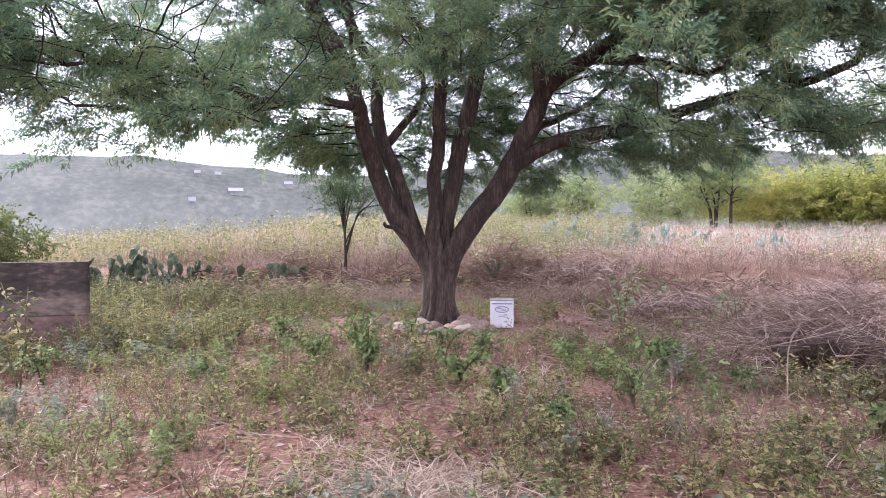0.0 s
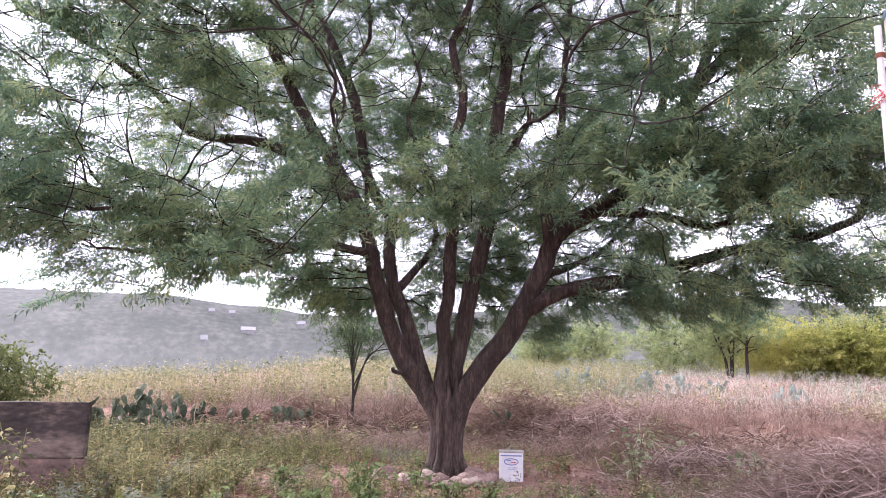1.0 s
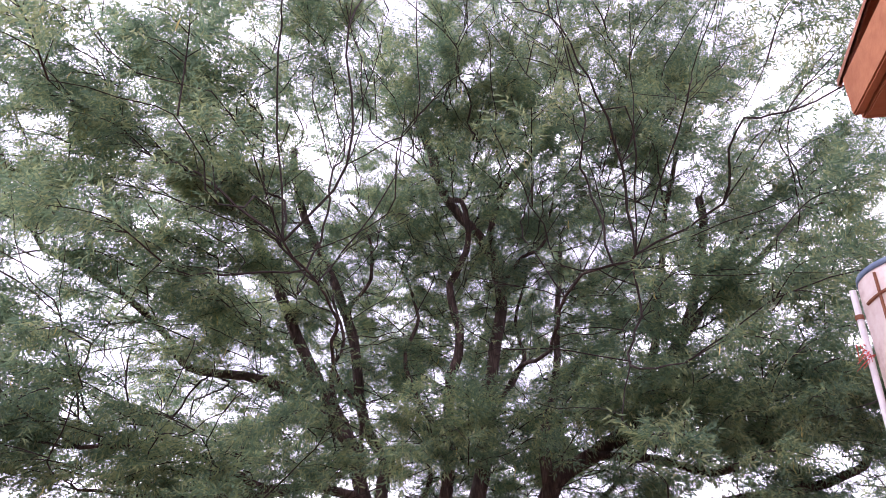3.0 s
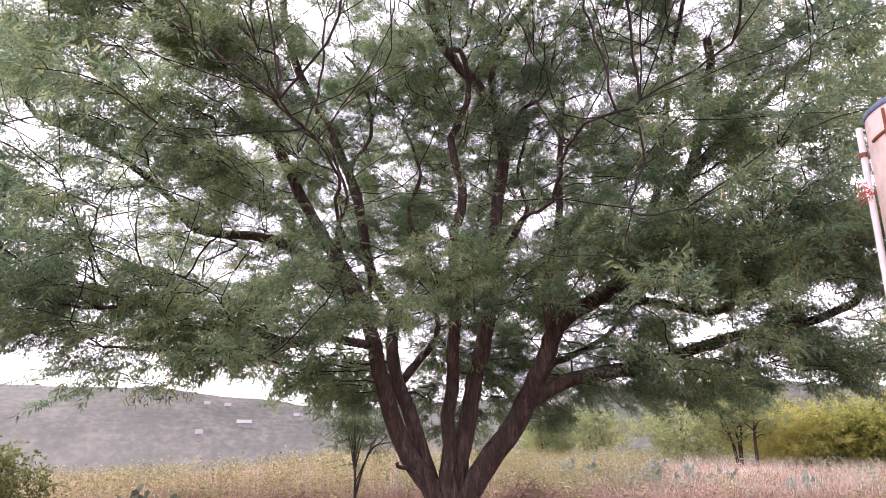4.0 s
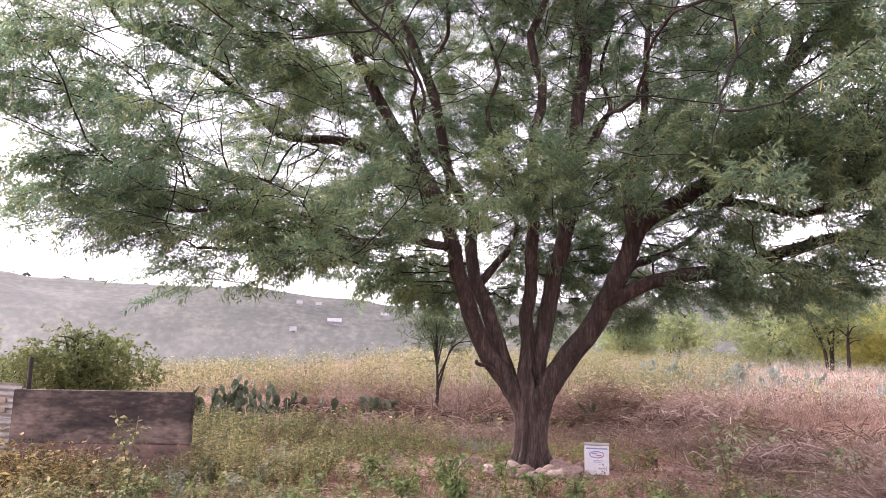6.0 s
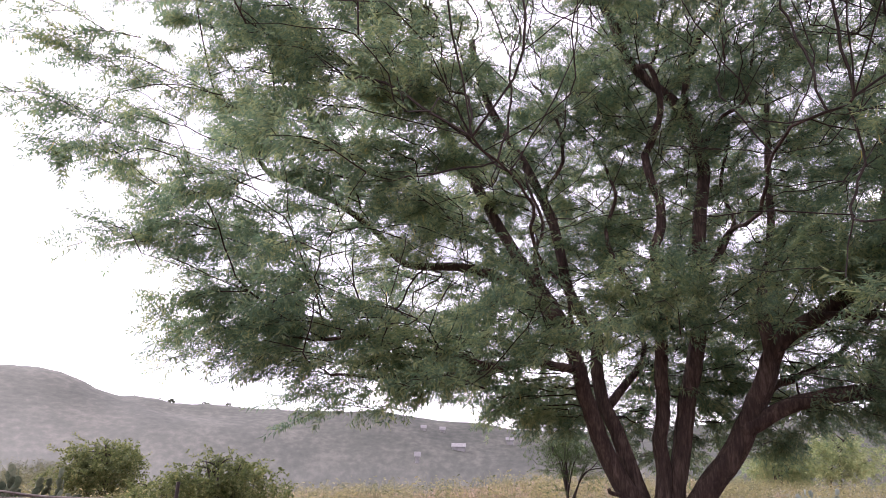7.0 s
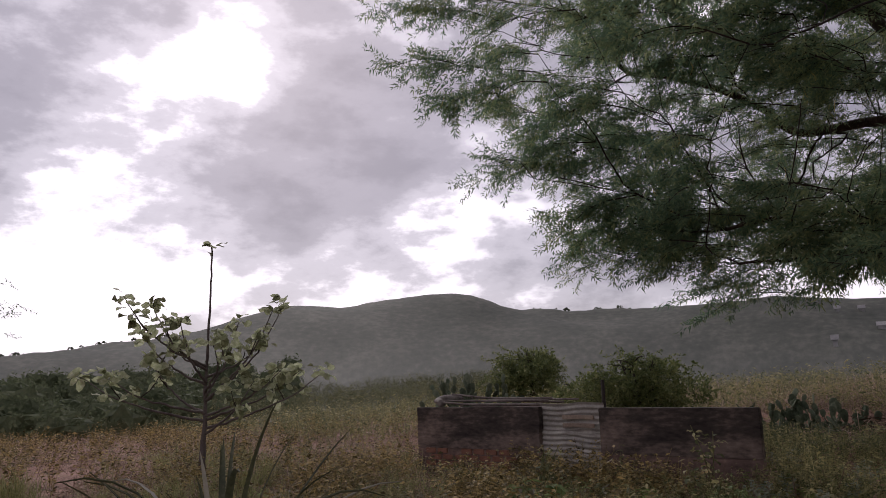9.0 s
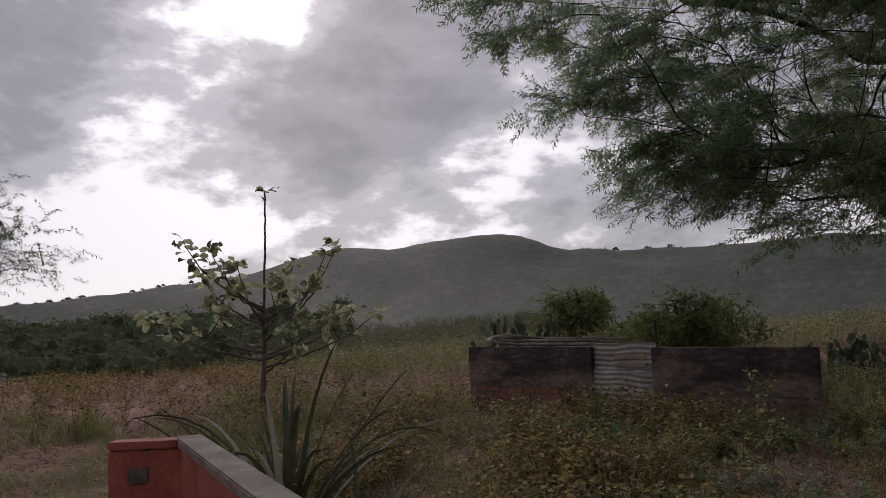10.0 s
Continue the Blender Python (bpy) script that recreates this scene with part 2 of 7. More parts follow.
M = {
    "earth": surface("red_earth", [(0.06, 0.03, 0.022), (0.25, 0.13, 0.092), (0.52, 0.325, 0.245)], 1.3, 30, bump=1.0, depth=0.035, fine_mix=0.58),
    "scrub": surface("scrub_slope", [(0.014, 0.019, 0.012), (0.047, 0.051, 0.038), (0.11, 0.106, 0.084)], 0.045, 0.33, bump=0, fine_mix=0.5, slope=True, stretch=(1, 1.9, 1)),
    "bark": surface("bark", [(0.018, 0.013, 0.011), (0.06, 0.041, 0.034), (0.15, 0.108, 0.088)], 9, 42, bump=1.0, depth=0.06, stretch=(1, 1, 0.16), fine_mix=0.45),
    "twig": surface("twig_bark", [(0.02, 0.015, 0.013), (0.058, 0.044, 0.038)], 4, 40, bump=0.3),
    "dead": surface("dead_wood", [(0.17, 0.12, 0.09), (0.34, 0.26, 0.20), (0.48, 0.39, 0.31)], 2, 30, bump=0.4, depth=0.004),
    "leaf": foliage("feathery_leaf", [(0.105, 0.175, 0.114), (0.175, 0.258, 0.146), (0.36, 0.405, 0.19)], 0.55, 3.0, 0.7),
    "leaf_far": foliage("far_tree_leaf", [(0.14, 0.20, 0.085), (0.25, 0.305, 0.135), (0.40, 0.41, 0.19)], 0.5, 5, 0.5),
    "leaf_gold": foliage("golden_leaf", [(0.22, 0.25, 0.07), (0.38, 0.36, 0.09), (0.46, 0.42, 0.13)]),
    "leaf_dark": foliage("dark_bush_leaf", [(0.05, 0.085, 0.03), (0.10, 0.15, 0.05)], 2),
    "leaf_broad": foliage("broad_leaf", [(0.105, 0.15, 0.058), (0.19, 0.26, 0.095), (0.32, 0.37, 0.16)], 3, 12, island=0.4),
    "leaf_pale": foliage("pale_leaf", [(0.19, 0.24, 0.115), (0.40, 0.43, 0.26), (0.62, 0.62, 0.46)], 5, 20, 0.58),
    "weed": foliage("weed_leaf", [(0.095, 0.108, 0.046), (0.25, 0.237, 0.10), (0.49, 0.425, 0.215)], 1.2, 16, island=0.5),
    "weed_gold": foliage("yellow_weed", [(0.09, 0.11, 0.05), (0.22, 0.22, 0.105), (0.42, 0.37, 0.17)], 0.4, 12, island=0.4),
    "straw": surface("straw", [(0.26, 0.185, 0.13), (0.47, 0.35, 0.26), (0.70, 0.57, 0.45)], 0.8, 9, bump=0, fine_mix=0.5, through_light=0.15, island=0.4),
    "rust_grass": surface("rust_grass", [(0.10, 0.064, 0.047), (0.30, 0.20, 0.148), (0.55, 0.41, 0.315)], 0.5, 5, bump=0, fine_mix=0.4, through_light=0.25, island=0.45),
    "pale_grass": surface("pale_grass", [(0.22, 0.19, 0.148), (0.42, 0.375, 0.305), (0.64, 0.595, 0.505)], 0.25, 5, bump=0, fine_mix=0.4, through_light=0.25, island=0.45),
    "green_grass": foliage("green_grass", [(0.14, 0.16, 0.06), (0.27, 0.27, 0.11), (0.38, 0.36, 0.17)], 0.8, 8),
    "dry_stem": surface("dry_stem", [(0.13, 0.085, 0.06), (0.27, 0.18, 0.13)], 1, 9, bump=0, fine_mix=0.5),
    "cactus": surface("cactus_skin", [(0.055, 0.075, 0.05), (0.12, 0.145, 0.095), (0.22, 0.24, 0.165)], 3, 28, rough=0.85, bump=0.3, depth=0.006, per_object=0.2, spec=0.08),
    "cactus_pale": surface("silvery_cactus_skin", [(0.12, 0.155, 0.13), (0.20, 0.24, 0.205), (0.28, 0.31, 0.27)], 3, 28, rough=0.85, bump=0.3, depth=0.006, per_object=0.2, spec=0.08),
    "stone": surface("field_stone", [(0.18, 0.12, 0.10), (0.34, 0.235, 0.195), (0.5, 0.39, 0.335)], 5, 40, bump=0.8, depth=0.015, per_object=0.3),
    "brick": surface("fired_brick", [(0.17, 0.075, 0.05), (0.29, 0.14, 0.095)], 8, 60, bump=0.4, depth=0.004),
    "concrete": surface("weathered_concrete", [(0.09, 0.065, 0.057), (0.20, 0.148, 0.13), (0.32, 0.255, 0.225)], 1.1, 24, bump=0.35, depth=0.008),
    # bare render of the broken patch, recess shade put into its colour
    "recess_dark": surface("recess_shade_render", [(0.05, 0.042, 0.042), (0.12, 0.10, 0.097), (0.22, 0.185, 0.17)], 1.8, 24, bump=0.35, depth=0.008),
    "zinc": surface("weathered_zinc", [(0.24, 0.215, 0.185), (0.38, 0.35, 0.31), (0.52, 0.48, 0.43)], 3, 30, rough=0.6, metal=0.15, bump=0.2, depth=0.003),
    "terracotta": surface("terracotta_paint", [(0.17, 0.05, 0.036), (0.28, 0.085, 0.058), (0.38, 0.15, 0.105)], 3, 40, rough=0.75, bump=0.25, depth=0.004),
    "cement": surface("cement_cap", [(0.11, 0.088, 0.074), (0.20, 0.165, 0.14), (0.31, 0.265, 0.23)], 5, 60, bump=0.35, depth=0.003),
    "limewash": surface("pinkish_limewash", [(0.52, 0.38, 0.33), (0.70, 0.58, 0.52), (0.78, 0.70, 0.65)], 2.5, 30, rough=0.8, bump=0.3, depth=0.004),
    "rough_grey": surface("rough_grey_render", [(0.22, 0.19, 0.18), (0.36, 0.32, 0.30)], 6, 50, bump=0.9, depth=0.015),
    "blue_paint": surface("faded_blue_paint", [(0.10, 0.16, 0.26), (0.22, 0.28, 0.36)], 6, 40, bump=0.2),
    "white_pvc": surface("white_plastic_pipe", [(0.62, 0.58, 0.56), (0.80, 0.77, 0.75)], 2, 30, rough=0.45, bump=0.1, depth=0.002),
    "rust": surface("rusty_iron", [(0.14, 0.06, 0.035), (0.30, 0.13, 0.07)], 8, 60, bump=0.4, depth=0.003),
    "tin": surface("white_printed_tin", [(0.58, 0.56, 0.56), (0.80, 0.79, 0.79)], 5, 30, rough=0.45, bump=0.15, depth=0.004),
    "print_blue": surface("faded_blue_print", [(0.16, 0.20, 0.36), (0.28, 0.32, 0.48)], 9, 40, bump=0),
    "print_red": surface("faded_red_print", [(0.5, 0.12, 0.14), (0.62, 0.26, 0.26)], 9, 40, bump=0),
    "rag": surface("red_rag", [(0.5, 0.06, 0.05), (0.7, 0.14, 0.10)], 9, 40, bump=0.2),
    "roof_wood": surface("ochre_eave_board", [(0.24, 0.085, 0.04), (0.40, 0.17, 0.08)], 3, 30, bump=0.3, stretch=(0.2, 1, 1)),
    "tile": surface("clay_roof_tile", [(0.28, 0.11, 0.065), (0.45, 0.20, 0.12)], 4, 40, bump=0.4, per_object=0.2),
    "plaster": surface("cream_plaster", [(0.55, 0.46, 0.36), (0.68, 0.60, 0.49)], 2, 30, bump=0.2),
    "pod": surface("seed_pod", [(0.40, 0.36, 0.10), (0.55, 0.47, 0.16)], 5, 20, bump=0),
    "white_house": surface("far_white_wall", [(0.22, 0.215, 0.21), (0.34, 0.33, 0.32)], 1, 8, bump=0),
}


# ---- mesh tools ----
class Geo:
    """Gathers vertices and faces, and makes one mesh of them."""

    def __init__(self):
        self.v, self.f, self.n = [], {3: [], 4: []}, 0

    def add(self, verts, faces):
        verts = np.asarray(verts, np.float32).reshape(-1, 3)
        for group in ([faces] if isinstance(faces, np.ndarray) else faces):
            group = np.asarray(group, np.int32)
            if len(group):
                self.f[group.shape[1]].append(group + self.n)
        self.v.append(verts)
        self.n += len(verts)
        return self

    def scatter(self, forms, where, turn, size, lean=None, seed=0):
        """Copies of the forms (vertices, faces): at places, turned about z, sized, and leant by 3x3 turns where given."""
        rng = np.random.default_rng(seed)
        pick = rng.integers(0, len(forms), len(where))
        for i, (fv, ff) in enumerate(forms):
            at = np.nonzero(pick == i)[0]
            if not len(at):
                continue
            c, s = np.cos(turn[at]), np.sin(turn[at])
            R = np.zeros((len(at), 3, 3))
            R[:, 0, 0], R[:, 0, 1], R[:, 1, 0], R[:, 1, 1], R[:, 2, 2] = c, -s, s, c, 1
            if lean is not None:
                R = lean[at] @ R
            v = np.einsum("nij,kj->nki", R, fv) * np.asarray(size)[at][:, None, None] + np.asarray(where)[at][:, None, :]
            base = (np.arange(len(at)) * len(fv))[:, None, None]
            self.add(v.reshape(-1, 3), [(g[None] + base).reshape(-1, g.shape[1]) for g in ff if len(g)])
        return self

    def mesh(self, name, material, smooth=False):
        me = bpy.data.meshes.new(name)
        v = np.concatenate(self.v)
        tri = np.concatenate(self.f[3]) if self.f[3] else np.zeros((0, 3), np.int32)
        quad = np.concatenate(self.f[4]) if self.f[4] else np.zeros((0, 4), np.int32)
        me.vertices.add(len(v))
        me.vertices.foreach_set("co", v.ravel())
        me.loops.add(tri.size + quad.size)
        me.loops.foreach_set("vertex_index", np.concatenate([tri.ravel(), quad.ravel()]).astype(np.int32))
        me.polygons.add(len(tri) + len(quad))
        me.polygons.foreach_set("loop_start", np.concatenate([np.arange(len(tri)) * 3, tri.size + np.arange(len(quad)) * 4]).astype(np.int32))
        me.polygons.foreach_set("use_smooth", np.full(len(tri) + len(quad), smooth))
        me.materials.append(material)
        me.update(calc_edges=True)
        me.validate()
        return me


def part(name, geo, material, parent=None, label="", smooth=False):
    """One mesh object from a Geo or a bmesh, under a thing or a part."""
    if isinstance(geo, Geo):
        me = geo.mesh(name, material, smooth)
    else:
        me = bpy.data.meshes.new(name)
        geo.to_mesh(me)
        geo.free()
        me.materials.append(material)
        for p in me.polygons:
            p.use_smooth = smooth
    ob = new(name, me)
    ob.parent = parent
    if label:
        tagged(ob, label)
    return ob


def thing(name, place, label, category, group="", kind="", turn=0.0):
    e = new(name)
    e.empty_display_size = 0.1
    e.matrix_basis = Matrix.Translation(place) @ Matrix.Rotation(radians(turn), 4, "Z")
    return tagged(e, label, category, group, kind)


def smooth_line(points, steps):
    """A Catmull-Rom line through the points, with that many steps between each two."""
    p = np.asarray(points, float)
    p = np.vstack([2 * p[0] - p[1], p, 2 * p[-1] - p[-2]])
    out = []
    for i in range(1, len(p) - 2):
        t = np.linspace(0, 1, steps, endpoint=False)[:, None]
        a, b, c, d = p[i - 1], p[i], p[i + 1], p[i + 2]
        out.append(0.5 * (2 * b + (c - a) * t + (2 * a - 5 * b + 4 * c - d) * t ** 2 + (3 * b - a - 3 * c + d) * t ** 3))
    return np.vstack(out + [p[-2][None]])


def tube(geo, line, radii, sides=8, lumps=None, cap=True):
    """A tube along a line; lumps(angles, i) gives the radius's factor round the ring i."""
    line = np.asarray(line, float)
    n = len(line)
    radii = np.broadcast_to(radii, n)
    way = np.gradient(line, axis=0)
    way /= np.linalg.norm(way, axis=1)[:, None] + 1e-9
    side = np.cross(way[0], (0.0, 1.0, 0.0) if abs(way[0][1]) < 0.8 else (1.0, 0.0, 0.0))
    ang = np.linspace(0, 2 * np.pi, sides, endpoint=False)
    rings = []
    for i in range(n):
        side = side - way[i] * (side @ way[i])
        side /= np.linalg.norm(side) + 1e-9
        up = np.cross(way[i], side)
        r = radii[i] * (lumps(ang, i) if lumps else 1.0) * np.ones(sides)
        rings.append(line[i] + r[:, None] * (np.cos(ang)[:, None] * side + np.sin(ang)[:, None] * up))
    a = np.arange(n - 1)[:, None] * sides + np.arange(sides)[None]
    b = np.arange(n - 1)[:, None] * sides + (np.arange(sides)[None] + 1) % sides
    quads = np.stack([a, b, b + sides, a + sides], -1).reshape(-1, 4)
    verts = np.concatenate(rings)
    faces = [quads]
    if cap:
        verts = np.vstack([verts, line[-1] + way[-1] * radii[-1] * 0.4, line[0]])
        k = np.arange(sides)
        top, bot = n * sides, n * sides + 1
        faces.append(np.concatenate([np.stack([(n - 1) * sides + k, (n - 1) * sides + (k + 1) % sides, np.full(sides, top)], -1),
                                     np.stack([(k + 1) % sides, k, np.full(sides, bot)], -1)]))
    return geo.add(verts, faces)


def block(size, place=(0, 0, 0), bevel=0.01, cuts=0, rough=0.0, seed=0):
    """A box with rounded edges as a bmesh; rough: uneven by that many metres."""
    bm = bmesh.new()
    bmesh.ops.create_cube(bm, size=1.0, matrix=Matrix.Translation(place) @ Matrix.Diagonal((*size, 1)))
    if cuts:
        bmesh.ops.subdivide_edges(bm, edges=bm.edges[:], cuts=cuts, use_grid_fill=True)
    if bevel:
        sharp = [e for e in bm.edges if len(e.link_faces) == 2 and e.calc_face_angle(0) > 0.5]
        bmesh.ops.bevel(bm, geom=sharp, offset=bevel, segments=2, affect="EDGES")
    if rough:
        for v in bm.verts:
            v.co += noise.noise_vector(v.co * 3.1 + Vector((seed, 0, 0))) * rough + noise.noise_vector(v.co * 11.0 + Vector((0, seed, 0))) * rough * 0.4
    return bm


def rotations(ways, roll):
    """3x3 turns that lay +x along each way, rolled about it."""
    x = ways / (np.linalg.norm(ways, axis=1)[:, None] + 1e-9)
    ref = np.where(np.abs(x[:, 2:3]) > 0.95, (1.0, 0.0, 0.0), (0.0, 0.0, 1.0))
    y = np.cross(ref, x)
    y /= np.linalg.norm(y, axis=1)[:, None] + 1e-9
    z = np.cross(x, y)
    c, s = np.cos(roll)[:, None], np.sin(roll)[:, None]
    return np.stack([x, c * y + s * z, c * z - s * y], -1)


# ---- ground ----
RIDGE_AZ = [-60, -40, -25, -13, -10, -5, 5, 12, 14, 17, 20, 23.2, 25, 30, 36, 38, 40.2, 42.2, 43.5, 44.6, 45.8, 47.1, 49, 52.5, 54.1, 56.5, 60.5, 64.9, 69.2, 73, 77, 82.5, 95, 120]
RIDGE_EL = [3.5, 4.1, 4.5, 4.85, 4.7, 4.3, 3.8, 3.45, 3.75, 4.0, 4.45, 4.75, 4.5, 4.65, 4.85, 4.85, 5.1, 5.15, 5.4, 5.75, 6.05, 6.2, 6.15, 6.05, 5.9, 5.5, 5.45, 4.8, 3.9, 3.6, 3.0, 2.3, 1.6, 1.2]
FAR = 430.0


def ramp01(v, a, b):
    t = np.clip((v - a) / (b - a), 0, 1)
    return t * t * (3 - 2 * t)


def wobble(x, y, s):
    return np.sin(x * s + 1.3 * np.sin(y * s * 0.7)) * np.cos(y * s * 1.1 + np.sin(x * s * 0.6 + 2.0))


def ground_z(x, y):
    x, y = np.asarray(x, float), np.asarray(y, float)
    r, az = np.hypot(x, y), np.degrees(np.arctan2(-x, y))
    near = 0.025 * wobble(x, y, 1.9) + 0.012 * wobble(x + 3, y, 5.1)
    bank = 0.5 * ramp01(y + 0.12 * x, 14.5, 16.4) * ramp01(x, -13, -6)
    field = 0.85 * ramp01(y, 16, 48) * ramp01(x, -30, 0)
    dip = -1.6 * ramp01(r, 12, 60) * ramp01(az, 38, 66)
    ridge = np.tan(np.radians(np.interp(az, RIDGE_AZ, RIDGE_EL))) * FAR + 1.5
    rise = ramp01(r, 90, FAR) ** 1.25
    folds = 1 + 0.12 * np.sin(az * 0.16 + r * 0.014) * (1 - ramp01(r, 330, FAR)) + 0.05 * np.sin(az * 0.37 - r * 0.025) * (1 - ramp01(r, 350, FAR))
    crest = (0.35 * np.sin(az * 1.3) + 0.25 * np.sin(az * 3.7 + 1)) * ramp01(r, 330, FAR)
    far = (ridge * folds + crest) * rise * (1 - 0.5 * ramp01(r, FAR, 900))
    return near * (1 - ramp01(r, 20, 60)) + bank + field + dip + far * ramp01(r, 80, 110)


def build_ground():
    rings = np.concatenate([[0.0], np.geomspace(0.35, 900, 190)])
    azs = np.concatenate([np.linspace(-180, -50, 40, endpoint=False), np.linspace(-50, 100, 380, endpoint=False), np.linspace(100, 180, 26, endpoint=False)])
    R, A = np.meshgrid(rings, np.radians(azs), indexing="ij")
    x, y = -np.sin(A) * R, np.cos(A) * R
    v = np.stack([x, y, ground_z(x, y)], -1).reshape(-1, 3)
    k = len(azs)
    i, j = np.meshgrid(np.arange(len(rings) - 1), np.arange(k), indexing="ij")
    a, b = i * k + j, i * k + (j + 1) % k
    quads = np.stack([a, a + k, b + k, b], -1).reshape(-1, 4)
    ob = part("ground", Geo().add(v, quads), M["earth"], smooth=True)
    ob.data.materials.append(M["scrub"])
    far_face = (quads[:, 0] // k) >= np.searchsorted(rings, 55.0)
    ob.data.polygons.foreach_set("material_index", far_face.astype(np.int32))
    tagged(ob, "reddish bare earth with scrub-covered hills beyond", "ground", kind="structure")


build_ground()


# ---- the great tree ----
def spray(seed, length=0.36, fronds=13, pinna=0.085, wide=0.0195, each=2):
    """A leafy twig along +x: feather leaves, each of a few narrow plumes, on both sides."""
    rng = np.random.default_rng(seed)
    v, tri = [], []
    for i in range(fronds):
        s = (i + 0.6) / fronds
        root = np.array([s * length, 0, -0.10 * length * s * s + 0.01 * rng.normal()])
        hand = 1 if i % 2 else -1
        lie = hand * rng.uniform(0.5, 1.3)
        for k in range(each):
            ang = lie + hand * (k - 0.5) * 0.6 + rng.normal(0, 0.15)
            tilt = rng.uniform(-0.75, 0.2)
            d = np.array([math.cos(ang) * math.cos(tilt), math.sin(ang) * math.cos(tilt), math.sin(tilt)])
            w = np.cross(d, (rng.normal() * 0.5, rng.normal() * 0.5, 1.0))
            w /= np.linalg.norm(w)
            ln = pinna * rng.uniform(0.7, 1.3)
            foot = root + d * 0.012
            b = len(v)
            v += [foot + w * wide / 2, foot - w * wide / 2 + d * ln * 0.25, foot + d * ln + (0, 0, -0.012)]
            tri.append((b, b + 1, b + 2))
    b = len(v)
    v += [(0, -0.003, 0), (0, 0.003, 0), (length, 0, -0.1 * length)]
    tri.append((b, b + 1, b + 2))
    return np.array(v), [np.array(tri)]


def grow(limbs, pads, seed, twig=0.006):
    """Joins each pad to the nearest wood by a bent branch; gives the branches as (line, radii), and each pad's outward way."""
    rng = np.random.default_rng(seed)
    nodes = np.concatenate([l for l in limbs])
    pads = np.asarray(pads)
    gap = np.min(np.linalg.norm(pads[:, None] - nodes[None, ::3], axis=2), axis=1)
    branches, ways = [], np.zeros_like(pads)
    for i in np.argsort(gap):
        d = pads[i] - nodes
        dist = np.sqrt((d ** 2).sum(1)) + 1.6 * np.maximum(0, -d[:, 2])
        j = int(np.argmin(dist))
        start, end = nodes[j], pads[i]
        span = np.linalg.norm(end - start)
        steps = max(3, int(span / 0.22))
        t = np.linspace(0, 1, steps + 1)[:, None]
        bow = rng.normal(0, 0.05, 3) * span + np.array([0, 0, 0.06 * span])
        line = start + (end - start) * t + bow * np.sin(np.pi * t) + rng.normal(0, 0.018, (steps + 1, 3)) * np.sin(np.pi * t)
        ways[i] = line[-1] - line[-2]
        thick = min(0.022, twig + 0.007 * span)
        branches.append((line, np.linspace(thick, twig * 0.7, steps + 1)))
        nodes = np.vstack([nodes, line[1:]])
    return branches, ways


def branch_net(limbs, ends, seed, tip=0.0042, thickest=0.05, reach=0.62):
    """Crooked branches from the limbs through all the ends, each joined where the way along the wood is shortest;
    gives (line, radii) for each run. Wood thickens with what it carries."""
    rng = np.random.default_rng(seed)
    wood = np.concatenate([l[len(l) // 4:] for l in limbs])
    ends = np.asarray(ends)
    n, w = len(ends), len(wood)

    def cost(d):
        return np.sqrt((d ** 2).sum(-1)) + 1.5 * np.maximum(0, -d[..., 2])

    first = cost(ends[:, None] - wood[None])
    parent, best = first.argmin(1), first.min(1)
    way, done, order = np.zeros(n), np.zeros(n, bool), []
    for _ in range(n):
        i = int(np.where(done, 1e9, best).argmin())
        done[i] = True
        order.append(i)
        root = wood[parent[i]] if parent[i] < w else ends[parent[i] - w]
        way[i] = (0 if parent[i] < w else way[parent[i] - w]) + np.linalg.norm(ends[i] - root)
        new_cost = cost(ends - ends[i]) + reach * way[i]
        closer = ~done & (new_cost < best)
        best[closer], parent[closer] = new_cost[closer], w + i
    load, heavy = np.full(n, tip ** 2.1), np.full(n, -1)
    top = np.zeros(n)
    for i in reversed(order):
        j = parent[i] - w
        if j >= 0:
            load[j] += load[i]
            if load[i] > top[j]:
                top[j], heavy[j] = load[i], i
    thick = np.minimum(load ** (1 / 2.1), thickest)
    runs = []
    for i in order:
        j = parent[i] - w
        if j >= 0 and heavy[j] == i:
            continue
        pts, rad, k = [wood[parent[i]] if j < 0 else ends[j]], [thick[i]], i
        while k >= 0:
            pts.append(ends[k])
            rad.append(thick[k])
            k = heavy[k]
        pts = np.array(pts)
        line = smooth_line(pts, 4)
        line[1:-1] += rng.normal(0, 0.016, (len(line) - 2, 3))
        runs.append((line, np.interp(np.linspace(0, len(rad) - 1, len(line)), np.arange(len(rad)), rad)))
    return runs


def leaves(geo, pads, ways, per, seed, reach=0.30, size=1.0, forms=None, droop=0.25):
    rng = np.random.default_rng(seed)
    n = len(pads)
    at = np.repeat(pads, per, 0)
    way = np.repeat(ways / (np.linalg.norm(ways, axis=1)[:, None] + 1e-9), per, 0) * 0.6 + rng.normal(0, 0.75, (n * per, 3)) * (1, 1, 0.55)
    way[:, 2] -= droop
    way /= np.linalg.norm(way, axis=1)[:, None] + 1e-9
    at = at + rng.normal(0, reach, at.shape) * (1, 1, 0.6)
    turns = rotations(way, rng.normal(0, 0.5, n * per))
    geo.scatter(forms or [spray(s) for s in range(8)], at, np.zeros(n * per), rng.uniform(0.7, 1.2, n * per) * size, turns, seed)


